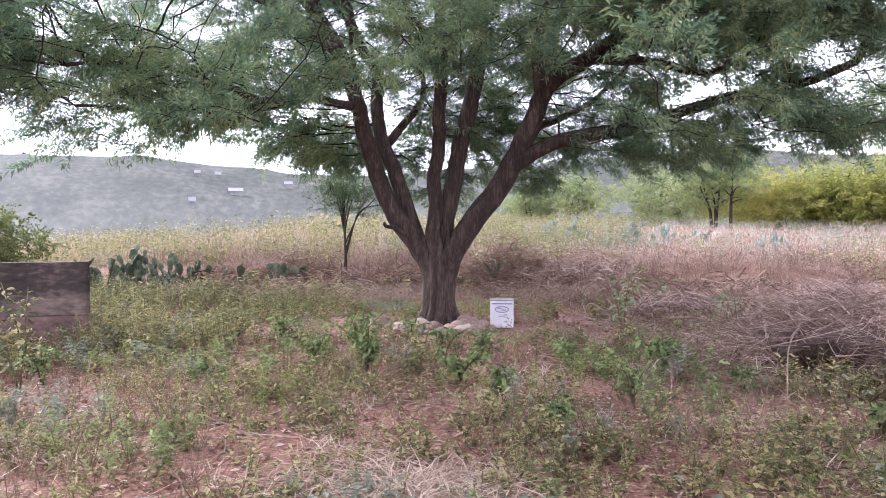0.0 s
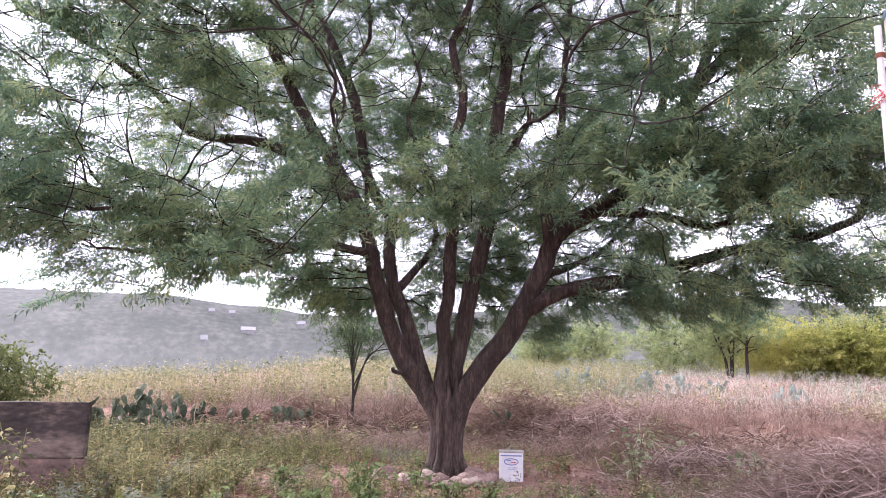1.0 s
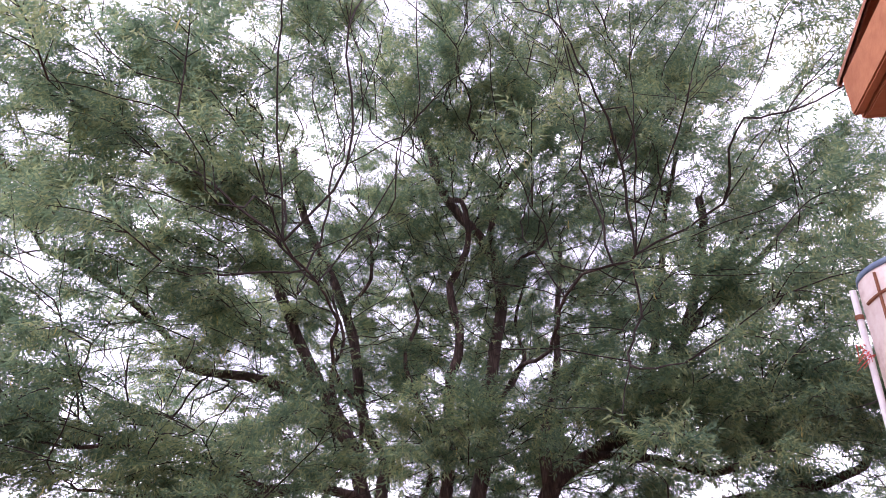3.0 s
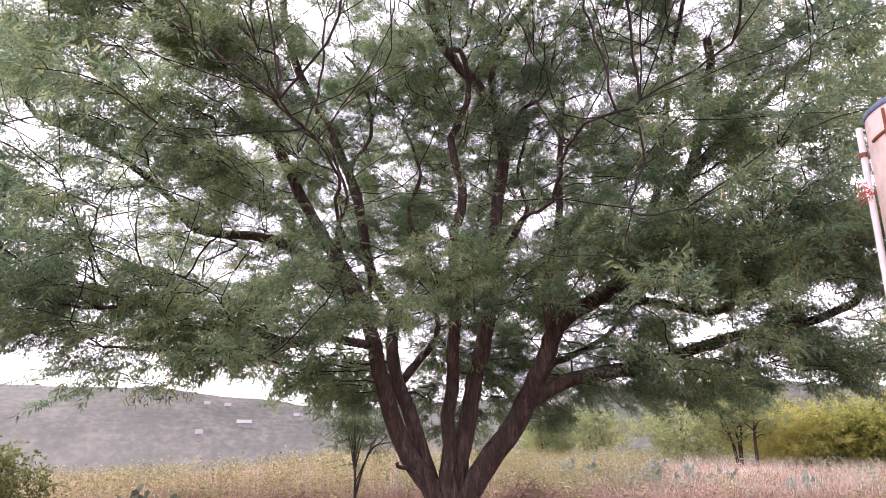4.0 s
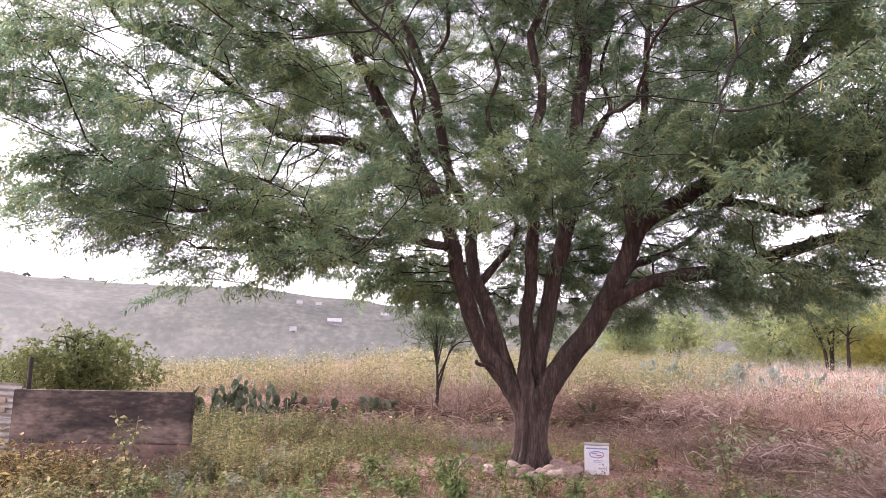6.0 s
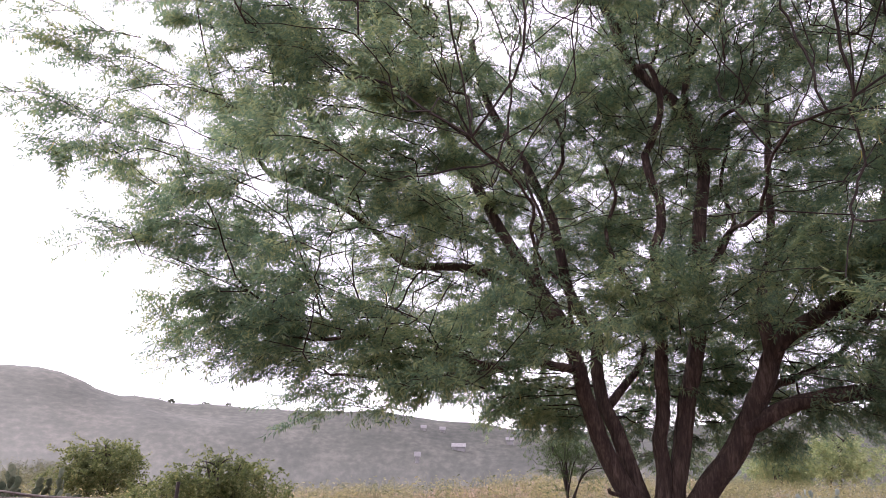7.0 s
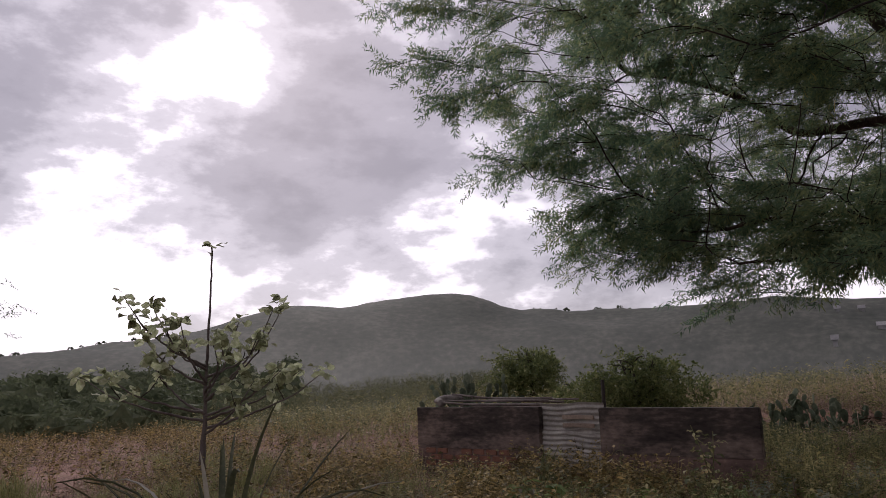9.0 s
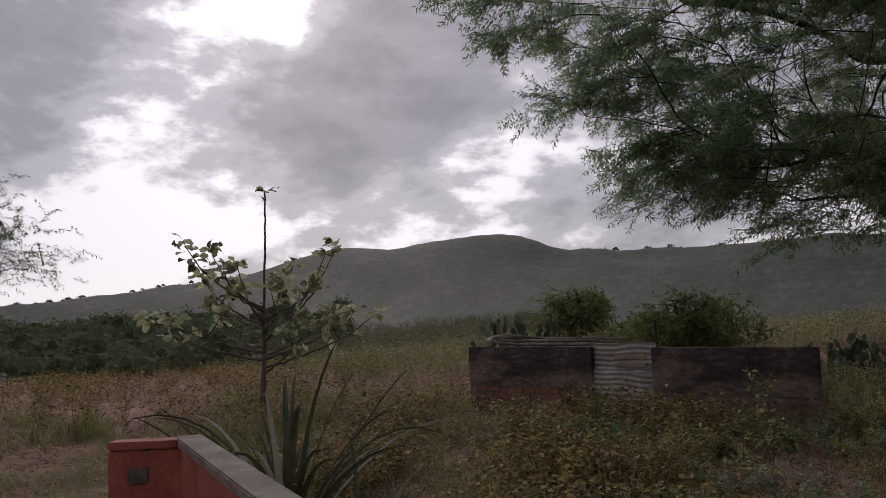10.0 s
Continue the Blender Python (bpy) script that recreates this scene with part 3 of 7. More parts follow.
def crown_pads(rng, count, centre, rx, ry, levels, radii, inner, floor, shell=0.5, apart=0.0):
    """Points in a crown whose half-width changes with height, thicker to the outside."""
    out = []
    while len(out) < count:
        z = rng.uniform(levels[0], levels[-1])
        R = np.interp(z, levels, radii)
        a = rng.uniform(0, 2 * np.pi)
        lobes = 1 + 0.10 * math.sin(3 * a + z * 0.9) + 0.08 * math.sin(5 * a - z * 1.7)
        rr = rng.uniform(0, 1) ** shell
        if rng.uniform() > (rr * R / max(radii)) * 0.6 + 0.42:
            continue
        r = rr * R * lobes
        if z < floor + inner * max(0.0, 4.2 - r):
            continue
        p = np.array([centre[0] + r * rx * math.cos(a), centre[1] + r * ry * math.sin(a), z])
        if apart and any((((p - q) * (0.6, 0.6, 1.4)) ** 2).sum() < apart ** 2 for q in out):
            continue
        out.append(p)
    return np.array(out)


def build_great_tree():
    base = Vector((-0.05, 10.62, 0.0))
    tree = thing("mesquite_tree", base, "large spreading mesquite tree with dark fissured trunk and feathery crown", "tree")

    def local(p):
        return np.asarray(p, float) - np.array(base)

    def fluted(a, i):
        s = i / 24.0
        deep = 0.30 * (1 - 0.35 * s)
        turn = a + 0.35 * s + 0.12 * math.sin(i * 0.4)
        flare = 1 + 0.40 * math.exp(-max(0, i - 3) / 3.2) * (0.45 + 0.55 * np.abs(np.sin(2.5 * turn)) ** 1.5)
        ribs = deep * (np.abs(np.sin(2.5 * turn)) ** 0.6 - 0.72) + 0.07 * np.abs(np.sin(5.5 * turn + 0.8)) + 0.025 * np.sin(13 * a - i * 0.3)
        return (1 + ribs) * flare

    g = Geo()
    stem = smooth_line([(-0.03, 0.02, -0.15), (0.0, 0.0, 0.15), (0.01, 0, 0.45), (0.0, 0.0, 0.75), (-0.02, 0.0, 1.02), (-0.03, 0, 1.2), (-0.04, 0, 1.38)], 5)
    tube(g, stem, np.interp(stem[:, 2], (-0.15, 0.1, 0.5, 0.8, 1.0, 1.2, 1.38), (0.23, 0.20, 0.178, 0.185, 0.19, 0.10, 0.02)), 64, fluted)
    part("trunk", g, M["bark"], tree, smooth=True)
    # ribs that run from the roots up into the leaders
    for k, (ang, thick, top) in enumerate(((200, 0.105, 0.30), (243, 0.085, 0.20), (272, 0.095, 0.18), (305, 0.08, 0.24), (338, 0.115, 0.30), (25, 0.10, 0.2), (90, 0.11, 0.2), (150, 0.10, 0.22))):
        c, s = math.cos(radians(ang)), math.sin(radians(ang))
        pts = [(c * r * 1.0, s * r * 0.9, z) for r, z in ((0.52, -0.10), (0.34, 0.02), (0.185, 0.2), (0.15, 0.48), (0.165, 0.78), (top * 0.9, 1.12), (top * 0.9 + 0.04, 1.42))]
        line = smooth_line(pts, 5)
        line[1:, 0] += 0.012 * np.sin(np.arange(len(line) - 1) * 0.5 + k)
        g = Geo()
        tube(g, line, np.interp(line[:, 2], (-0.1, 0.1, 0.5, 0.9, 1.15, 1.42), (thick * 0.45, thick * 0.8, thick, thick * 0.95, thick * 0.6, thick * 0.08)), 14,
             lambda an, i: 1 + 0.10 * np.sin(3 * an + i * 0.15) + 0.06 * np.sin(7 * an + i * 0.3))
        part("trunk_rib", g, M["bark"], tree, smooth=True)
    
    limbs = []

    def limb(points, r0, r1, sides=12, bend=1.0):
        line = smooth_line(points, 5)
        n = len(line)
        rng = np.random.default_rng(len(limbs) + 5)
        line[2:-1] += np.cumsum(rng.normal(0, 0.010, (n - 3, 3)), 0) * bend
        radii = r0 + (r1 - r0) * np.linspace(0, 1, n) ** 0.8
        if points[0][2] < 0.8:
            radii[:5] *= (0.35, 0.55, 0.75, 0.88, 0.96)
        ph = rng.uniform(0, 6)
        g = Geo()
        tube(g, line - np.array(base), radii, sides, lambda a, i: 1 + 0.09 * np.sin(2 * a + ph + i * 0.10) + 0.05 * np.sin(5 * a + i * 0.2))
        part("limb", g, M["bark"], tree, smooth=True)
        limbs.append(line)

    limb([(-0.55, 10.45, 1.36), (-0.68, 10.4, 1.44), (-0.84, 10.36, 1.52)], 0.045, 0.03, 8)
    # left leader, its long side limb and the low reaching one
    limb([(-0.10, 10.62, 0.62), (-0.28, 10.55, 1.05), (-0.62, 10.5, 1.52), (-0.90, 10.4, 2.08), (-1.13, 10.3, 2.74), (-1.27, 10.2, 3.32), (-1.47, 10.2, 3.97),
          (-2.05, 10.2, 4.87), (-2.5, 10.1, 5.85), (-3.05, 9.8, 6.9), (-3.6, 9.4, 8.0)], 0.155, 0.078)
    limb([(-1.42, 10.2, 3.9), (-2.2, 10.0, 4.47), (-2.8, 10.0, 4.78), (-3.85, 10.1, 4.98), (-4.2, 9.9, 5.4), (-5.0, 9.3, 6.0), (-5.9, 8.6, 6.3)], 0.105, 0.034, 10)
    limb([(-1.24, 10.2, 3.15), (-1.75, 9.7, 3.20), (-2.30, 9.2, 3.06), (-2.7, 8.9, 3.2), (-3.2, 8.3, 3.3), (-3.9, 7.5, 3.15)], 0.075, 0.018, 10)
    limb([(-1.75, 9.7, 3.2), (-2.3, 8.7, 2.92), (-3.0, 7.9, 2.72), (-3.7, 7.3, 2.7)], 0.05, 0.014, 8)
    # second leader
    limb([(-0.16, 10.75, 0.7), (-0.36, 10.72, 1.25), (-0.65, 10.8, 2.24), (-0.88, 10.9, 2.75), (-1.0, 10.95, 3.3), (-0.98, 11.0, 3.9), (-1.32, 11.0, 4.5), (-1.6, 11.1, 5.8),
          (-2.1, 11.2, 6.95), (-2.75, 11.3, 8.2), (-3.2, 11.3, 9.8)], 0.14, 0.062)
    # middle leaders
    limb([(-0.03, 10.55, 0.7), (-0.12, 10.5, 1.25), (-0.04, 10.5, 2.08), (0.03, 10.45, 2.75), (0.01, 10.4, 3.4), (0.02, 10.4, 4.0), (-0.08, 10.4, 4.75), (0.04, 10.3, 5.5), (-0.12, 10.3, 6.3), (0.1, 10.2, 7.0), (-0.1, 10.0, 7.9)], 0.13, 0.04, 12, 2.0)
    limb([(0.06, 10.7, 0.75), (0.04, 10.7, 1.42), (0.2, 10.75, 2.27), (0.33, 10.8, 2.97), (0.46, 10.85, 3.68), (0.56, 10.8, 4.58), (0.66, 10.75, 5.65), (0.74, 10.7, 6.55),
          (0.46, 10.6, 7.45), (-0.3, 10.5, 8.4), (-0.65, 10.3, 9.5)], 0.14, 0.075)
    limb([(0.55, 10.7, 7.25), (0.8, 10.6, 8.5), (1.7, 10.4, 9.6), (2.2, 10.2, 10.5)], 0.075, 0.03, 8)
    limb([(-0.3, 10.5, 8.4), (-0.3, 10.3, 9.0), (0.3, 10.0, 9.7), (0.8, 9.6, 10.5)], 0.07, 0.03, 8)
    limb([(-0.85, 10.9, 2.7), (-0.45, 11.2, 3.2), (-0.3, 11.6, 3.7), (-0.5, 12.3, 4.6), (-0.7, 13.2, 5.6)], 0.07, 0.02, 8)
    # great right limb, its level arm and the smaller arms
    limb([(0.05, 10.6, 0.62), (0.12, 10.52, 1.02), (0.48, 10.45, 1.58), (0.85, 10.4, 2.11), (1.1, 10.35, 2.64), (1.23, 10.3, 3.04), (1.48, 10.2, 3.53), (1.97, 10.1, 3.84),
          (2.5, 10.0, 4.25), (3.1, 9.9, 5.1), (3.6, 9.8, 6.3), (3.9, 9.6, 7.8)], 0.19, 0.07, 14)
    limb([(0.95, 10.38, 2.3), (1.54, 10.3, 2.62), (2.4, 10.0, 2.78), (2.85, 9.9, 2.92), (3.65, 9.7, 3.2), (4.5, 9.5, 3.36), (5.2, 9.3, 3.58), (5.35, 9.25, 3.82), (5.8, 9.1, 4.05), (6.6, 8.9, 4.3)], 0.11, 0.032, 10)
    limb([(1.9, 10.1, 3.8), (2.75, 9.8, 3.66), (3.5, 9.6, 3.45), (3.9, 9.5, 3.62), (4.6, 9.2, 3.85), (5.6, 8.7, 4.2)], 0.075, 0.028, 8)
    limb([(1.4, 10.25, 3.4), (1.38, 10.4, 4.1), (1.6, 10.7, 5.0), (1.75, 11.0, 6.2), (1.9, 11.2, 7.6)], 0.095, 0.045, 10)
    limb([(2.5, 10.0, 4.25), (2.9, 9.6, 5.2), (3.0, 9.3, 6.2), (3.15, 9.0, 7.2), (3.5, 8.7, 8.5)], 0.07, 0.03, 8)
    limb([(3.1, 9.9, 5.1), (4.1, 10.0, 6.4), (4.7, 9.9, 7.5), (5.6, 9.8, 8.4), (6.6, 9.6, 9.2)], 0.075, 0.028, 8)
    limb([(1.1, 10.35, 2.6), (1.5, 10.9, 3.0), (1.95, 11.4, 3.2), (2.6, 12.0, 3.6), (3.4, 12.9, 4.4)], 0.075, 0.028, 8)
    limb([(-1.25, 10.25, 3.4), (-1.2, 9.5, 4.1), (-1.45, 8.6, 4.5), (-1.4, 7.8, 5.0), (-1.9, 6.8, 5.3)], 0.042, 0.014, 8, 2.0)
    limb([(0.56, 10.6, 4.2), (0.85, 9.6, 4.75), (1.25, 8.8, 4.8), (1.4, 7.9, 5.3), (2.0, 6.9, 5.3)], 0.04, 0.014, 8, 2.0)
    # crooked upper branches in the open heart
    limb([(-1.6, 11.1, 5.8), (-1.75, 11.0, 6.3), (-1.45, 10.9, 6.8), (-1.5, 10.8, 7.5), (-1.9, 10.8, 8.3)], 0.05, 0.022, 8)
    limb([(0.0, 10.3, 4.0), (-0.5, 10.5, 4.6), (-0.75, 10.7, 5.4), (-0.6, 10.8, 6.1), (-0.9, 10.9, 7.0)], 0.055, 0.022, 8)
    limb([(0.56, 10.8, 4.6), (1.0, 11.0, 5.1), (1.25, 11.1, 5.6), (1.1, 11.2, 6.3), (1.3, 11.3, 7.2)], 0.05, 0.02, 8)
    limb([(-1.6, 10.2, 4.2), (-1.75, 10.0, 4.8), (-1.6, 9.9, 5.3), (-1.85, 9.8, 6.0)], 0.045, 0.02, 8)
    limb([(0.74, 10.7, 6.55), (1.1, 10.6, 7.1), (1.5, 10.6, 7.4), (1.7, 10.5, 8.2)], 0.045, 0.02, 8)
    limb([(3.1, 9.9, 5.1), (3.55, 9.5, 5.7), (4.1, 9.3, 6.1), (4.9, 9.0, 6.9), (5.6, 8.8, 7.4)], 0.07, 0.03, 8)

    rng = np.random.default_rng(11)
    levels = [2.05, 2.4, 2.75, 3.0, 3.6, 4.5, 5.5, 7.0, 9.0, 10.5, 11.6]
    radii = [3.4, 4.5, 5.1, 5.4, 5.8, 6.9, 8.6, 8.7, 7.2, 5.0, 1.8]
    airy = crown_pads(rng, 840, (-0.8, 9.5), 1.0, 0.86, levels, radii, 0.5, 2.3, apart=0.36)
    # the open heart of the crown: few tufts on the yard's side of the leaders
    def open_heart(p):
        return (p[:, 1] < 10.7) & (np.abs(p[:, 0] + 0.3) < 2.5 + 0.15 * (p[:, 2] - 5)) & (p[:, 2] < 9.0) & (p[:, 2] > 2.6)

    airy = airy[~(open_heart(airy) & (rng.uniform(0, 1, len(airy)) < 0.86))]
    lean = (airy[:, 0] < -2.2) & (airy[:, 2] < 4.6)
    airy = airy[~(lean & (rng.uniform(0, 1, len(airy)) < 0.4))]
    west_end = np.vstack([crown_pads(rng, n, at, 1.0, 1.0, lv, rd, 0.0, 2.0, 0.6, 0.28) for n, at, lv, rd in (
        (46, (-6.2, 6.6), [5.2, 6.0, 7.2, 8.4], [1.2, 1.9, 2.0, 1.2]), (20, (-5.0, 7.4), [3.2, 3.5, 3.9], [0.9, 1.3, 0.9]), (20, (-5.5, 6.8), [4.2, 4.5, 5.0], [0.8, 1.2, 0.8]))])
    # leafy masses: centre, half-widths, number of tufts
    west_mass = [(-3.9, 7.2, 6.7, 1.7, 1.2, 1.1, 70), (-4.3, 6.7, 7.4, 1.2, 1, 0.8, 22), (-2.6, 7.5, 6.6, 0.7, 0.7, 0.7, 22), (-4.5, 8.2, 3.7, 1.2, 1, 0.35, 20),
                 (-3.4, 8.2, 2.9, 1.2, 0.9, 0.3, 22), (-4.3, 7.4, 3.0, 0.8, 0.7, 0.3, 10), (-3.2, 8.8, 3.3, 0.9, 0.8, 0.3, 12), (-2.8, 7.5, 8.8, 1.6, 1.1, 0.5, 45),
                 (-1.5, 8.3, 3.3, 0.55, 0.5, 0.42, 18), (-3.7, 9.0, 5.4, 1.2, 0.8, 0.6, 26), (-5.6, 5.3, 5.0, 0.6, 0.5, 0.35, 14), (-3.9, 8.0, 2.5, 0.6, 0.5, 0.22, 14), (-1.6, 11.6, 2.8, 1, 0.8, 0.4, 10), (-2.8, 10.6, 6.0, 1.0, 0.9, 0.8, 36), (-2.9, 8.6, 6.2, 1.2, 1.0, 0.8, 26)]
    east_mass = [(4.1, 9.2, 4.4, 1.6, 1.2, 0.55, 75), (3.6, 9.0, 3.7, 1.3, 1, 0.4, 28), (2.2, 9.0, 4.5, 0.8, 0.8, 0.5, 34), (4.8, 8.6, 4.2, 0.7, 0.7, 0.8, 24),
                 (2.6, 8.0, 7.7, 0.9, 0.8, 0.5, 34), (3.7, 8.2, 5.6, 1.2, 0.9, 0.5, 46), (0.2, 9.0, 9.1, 1.4, 1.2, 0.8, 60), (2.8, 8.0, 9.0, 1.2, 1, 0.5, 34),
                 (0.3, 9.0, 3.8, 1, 0.8, 0.45, 32), (2.1, 8.6, 3.9, 0.5, 0.5, 0.25, 12), (4.5, 9.5, 2.9, 1.2, 1, 0.35, 22), (2.9, 9.8, 2.7, 0.8, 0.8, 0.3, 16), (5.0, 9.0, 7.3, 1.3, 1.0, 0.8, 34), (5.2, 9.5, 3.0, 0.9, 0.8, 0.45, 24), (5.9, 9.2, 3.6, 0.7, 0.6, 0.5, 16)]
    masses = []
    for x, y, z, a, b, c, n in west_mass + east_mass:
        n = int(n * 0.55)
        d = rng.normal(0, 1, (n, 3))
        d *= (rng.uniform(0.1, 1, (n, 1)) ** 0.5) / np.linalg.norm(d, axis=1)[:, None]
        masses.append(d * (a, b, c) * 1.2 + (x, y, z))
    behind = crown_pads(rng, 330, (0.2, 12.2), 1.7, 0.72, [2.5, 3.2, 4.4, 5.6, 6.8, 8.0, 9.4], [1.6, 2.4, 2.7, 2.7, 2.6, 2.2, 1.2], 0.0, 2.0, 0.7, 0.3)
    above = crown_pads(rng, 100, (1.0, 10.6), 1.5, 0.9, [7.0, 8.2, 9.6, 10.8], [2.0, 2.6, 2.4, 1.2], 0.0, 2.0, 0.7, 0.3)
    low = np.vstack([crown_pads(rng, n, at, kx, 1.0, lv, rd, 0.0, 1.8, 0.6, 0.26) for n, at, kx, lv, rd in (
        (9, (-2.3, 11.0), 1.3, [2.4, 2.9, 3.5], [0.7, 1.3, 1.0]), (30, (0.5, 12.8), 1.6, [1.9, 2.5, 3.3], [0.6, 1.2, 1.0]), (12, (3.6, 11.0), 1.3, [2.1, 2.6, 3.2], [0.6, 1.2, 1.0]))])
    pads = np.vstack([np.concatenate(masses), west_end, behind, above, low, airy])
    full = np.arange(len(pads)) < len(pads) - len(airy)
    # the crown's skirt climbs towards its open western end
    west = np.degrees(np.arctan2(-pads[:, 0], pads[:, 1] + 0.3))
    rise = np.degrees(np.arctan2(pads[:, 2] - 1.55, np.hypot(pads[:, 0], pads[:, 1] + 0.3)))
    skirt = np.interp(west, [18, 23, 27, 33.5, 38.5, 43, 44.5, 48, 52, 53.5, 56.5], [1.6, 3.0, 4.2, 6.8, 10.2, 15.0, 18.5, 21.0, 23, 30, 52])
    kept = (rise > skirt) & ~((west > 35.5) & (rng.uniform(0, 1, len(pads)) < np.clip((west - 35.5) * 0.2, 0, 0.48) + 0.25 * (west > 46)))
    kept &= ~((west > 15) & (west < 36) & (rise < skirt + 3.0) & (rng.uniform(0, 1, len(pads)) < 0.55))
    pads, full = pads[kept], full[kept]
    hub = np.array([-0.05, 10.4, 3.6])
    out = (pads - hub) * (1, 1, 0.25)
    out /= np.linalg.norm(out, axis=1)[:, None]
    out += rng.normal(0, 0.35, out.shape) * (1, 1, 0.3)
    heart = np.exp(-((pads[:, 0] - 0.2) / 3.0) ** 2) * (pads[:, 2] > 3.6)
    out[:, 2] = np.clip(out[:, 2], -0.25, 0.30) + heart * rng.uniform(0.1, 1.3, len(pads))
    out /= np.linalg.norm(out, axis=1)[:, None]
    span = rng.uniform(0.7, 1.35, len(pads)) * np.where(full, 1.0, 0.8)
    at, way = [], []
    inside = crown_pads(rng, 1150, (-0.3, 10.4), 1.0, 0.85, levels, [0.78 * r for r in radii], 0.5, 2.6, 0.75, 0.18)
    forks = pads - out * span[:, None] * 0.5
    g = Geo()
    for line, thick in branch_net(limbs, np.vstack([forks, inside]), 3):
        tube(g, line - np.array(base), thick, 5 if thick[0] > 0.012 else 4, cap=False)
        m = len(line)
        i = rng.integers(m // 3, m - 1, max(1, m // 3))
        i = i[~(open_heart(line[i]) & (rng.uniform(0, 1, len(i)) < 0.6))]
        at.append(line[i] + rng.normal(0, 0.05, (len(i), 3)))
        way.append((line[i + 1] - line[i]) * 4 + rng.normal(0, 0.6, (len(i), 3)) * (1, 1, 0.6))
    across = np.cross(out, (0.0, 0.0, 1.0))
    across /= np.linalg.norm(across, axis=1)[:, None]
    for p, o, a, s, lush in zip(pads, out, across, span, full):
        arch = smooth_line([p - o * s * 0.5, p + (0, 0, 0.06), p + o * s * 0.5 - (0, 0, 0.16 * s)], 5)
        tube(g, arch - np.array(base), np.linspace(0.009, 0.003, len(arch)), 3, cap=False)
        for k in range(6):
            t = rng.uniform(0.1, 0.95)
            root = arch[int(t * (len(arch) - 1))]
            hand = 1 if k % 2 else -1
            d = o * rng.uniform(0.3, 0.9) + a * hand * rng.uniform(0.5, 1.0) + np.array((0, 0, rng.uniform(-0.35, 0.15)))
            d /= np.linalg.norm(d)
            ln = s * 0.45 * rng.uniform(0.5, 1.1) * (1.1 - 0.5 * t)
            twig = np.array([root, root + d * ln * 0.5 + (0, 0, 0.02), root + d * ln - (0, 0, 0.05)])
            tube(g, twig - np.array(base), [0.005, 0.004, 0.002], 3, cap=False)
            n = rng.integers(4, 6)
            u = rng.uniform(0.05, 1.0, n)[:, None]
            at.append(root + d * ln * u + rng.normal(0, 0.035, (n, 3)))
            way.append(d * 0.7 + o * 0.35 + rng.normal(0, 0.42, (n, 3)) - (0, 0, 0.12))
        n = 9 if lush else 7
        u = rng.integers(2, len(arch), n)
        at.append(arch[u] + rng.normal(0, 0.04, (n, 3)))
        way.append(o + a * rng.normal(0, 0.6, (n, 1)) + rng.normal(0, 0.25, (n, 3)) - (0, 0, 0.14))
    tagged(part("branch", g, M["twig"], tree, "many thin dark branches"), kind="stuff")
    at, way = np.concatenate(at) - np.array(base), np.concatenate(way)
    g = Geo()
    g.scatter([spray(s) for s in range(8)], at, np.zeros(len(at)), rng.uniform(0.6, 1.1, len(at)), rotations(way, rng.normal(0, 0.9, len(at))), 21)
    tagged(part("crown", g, M["leaf"], tree, "feathery grey-green leaves"), kind="stuff")
    g = Geo()
    some = rng.choice(len(at), 330)
    for p in at[some]:
        q = p + (0, 0, -0.02)
        ln = rng.uniform(0.10, 0.2)
        tube(g, [q, q + (rng.normal(0, 0.02), rng.normal(0, 0.02), -ln * 0.5), q + (rng.normal(0, 0.04), rng.normal(0, 0.04), -ln)], [0.004, 0.006, 0.002], 4, cap=False)
    tagged(part("seed_pod", g, M["pod"], tree, "hanging yellowish seed pods"), kind="stuff")


build_great_tree()


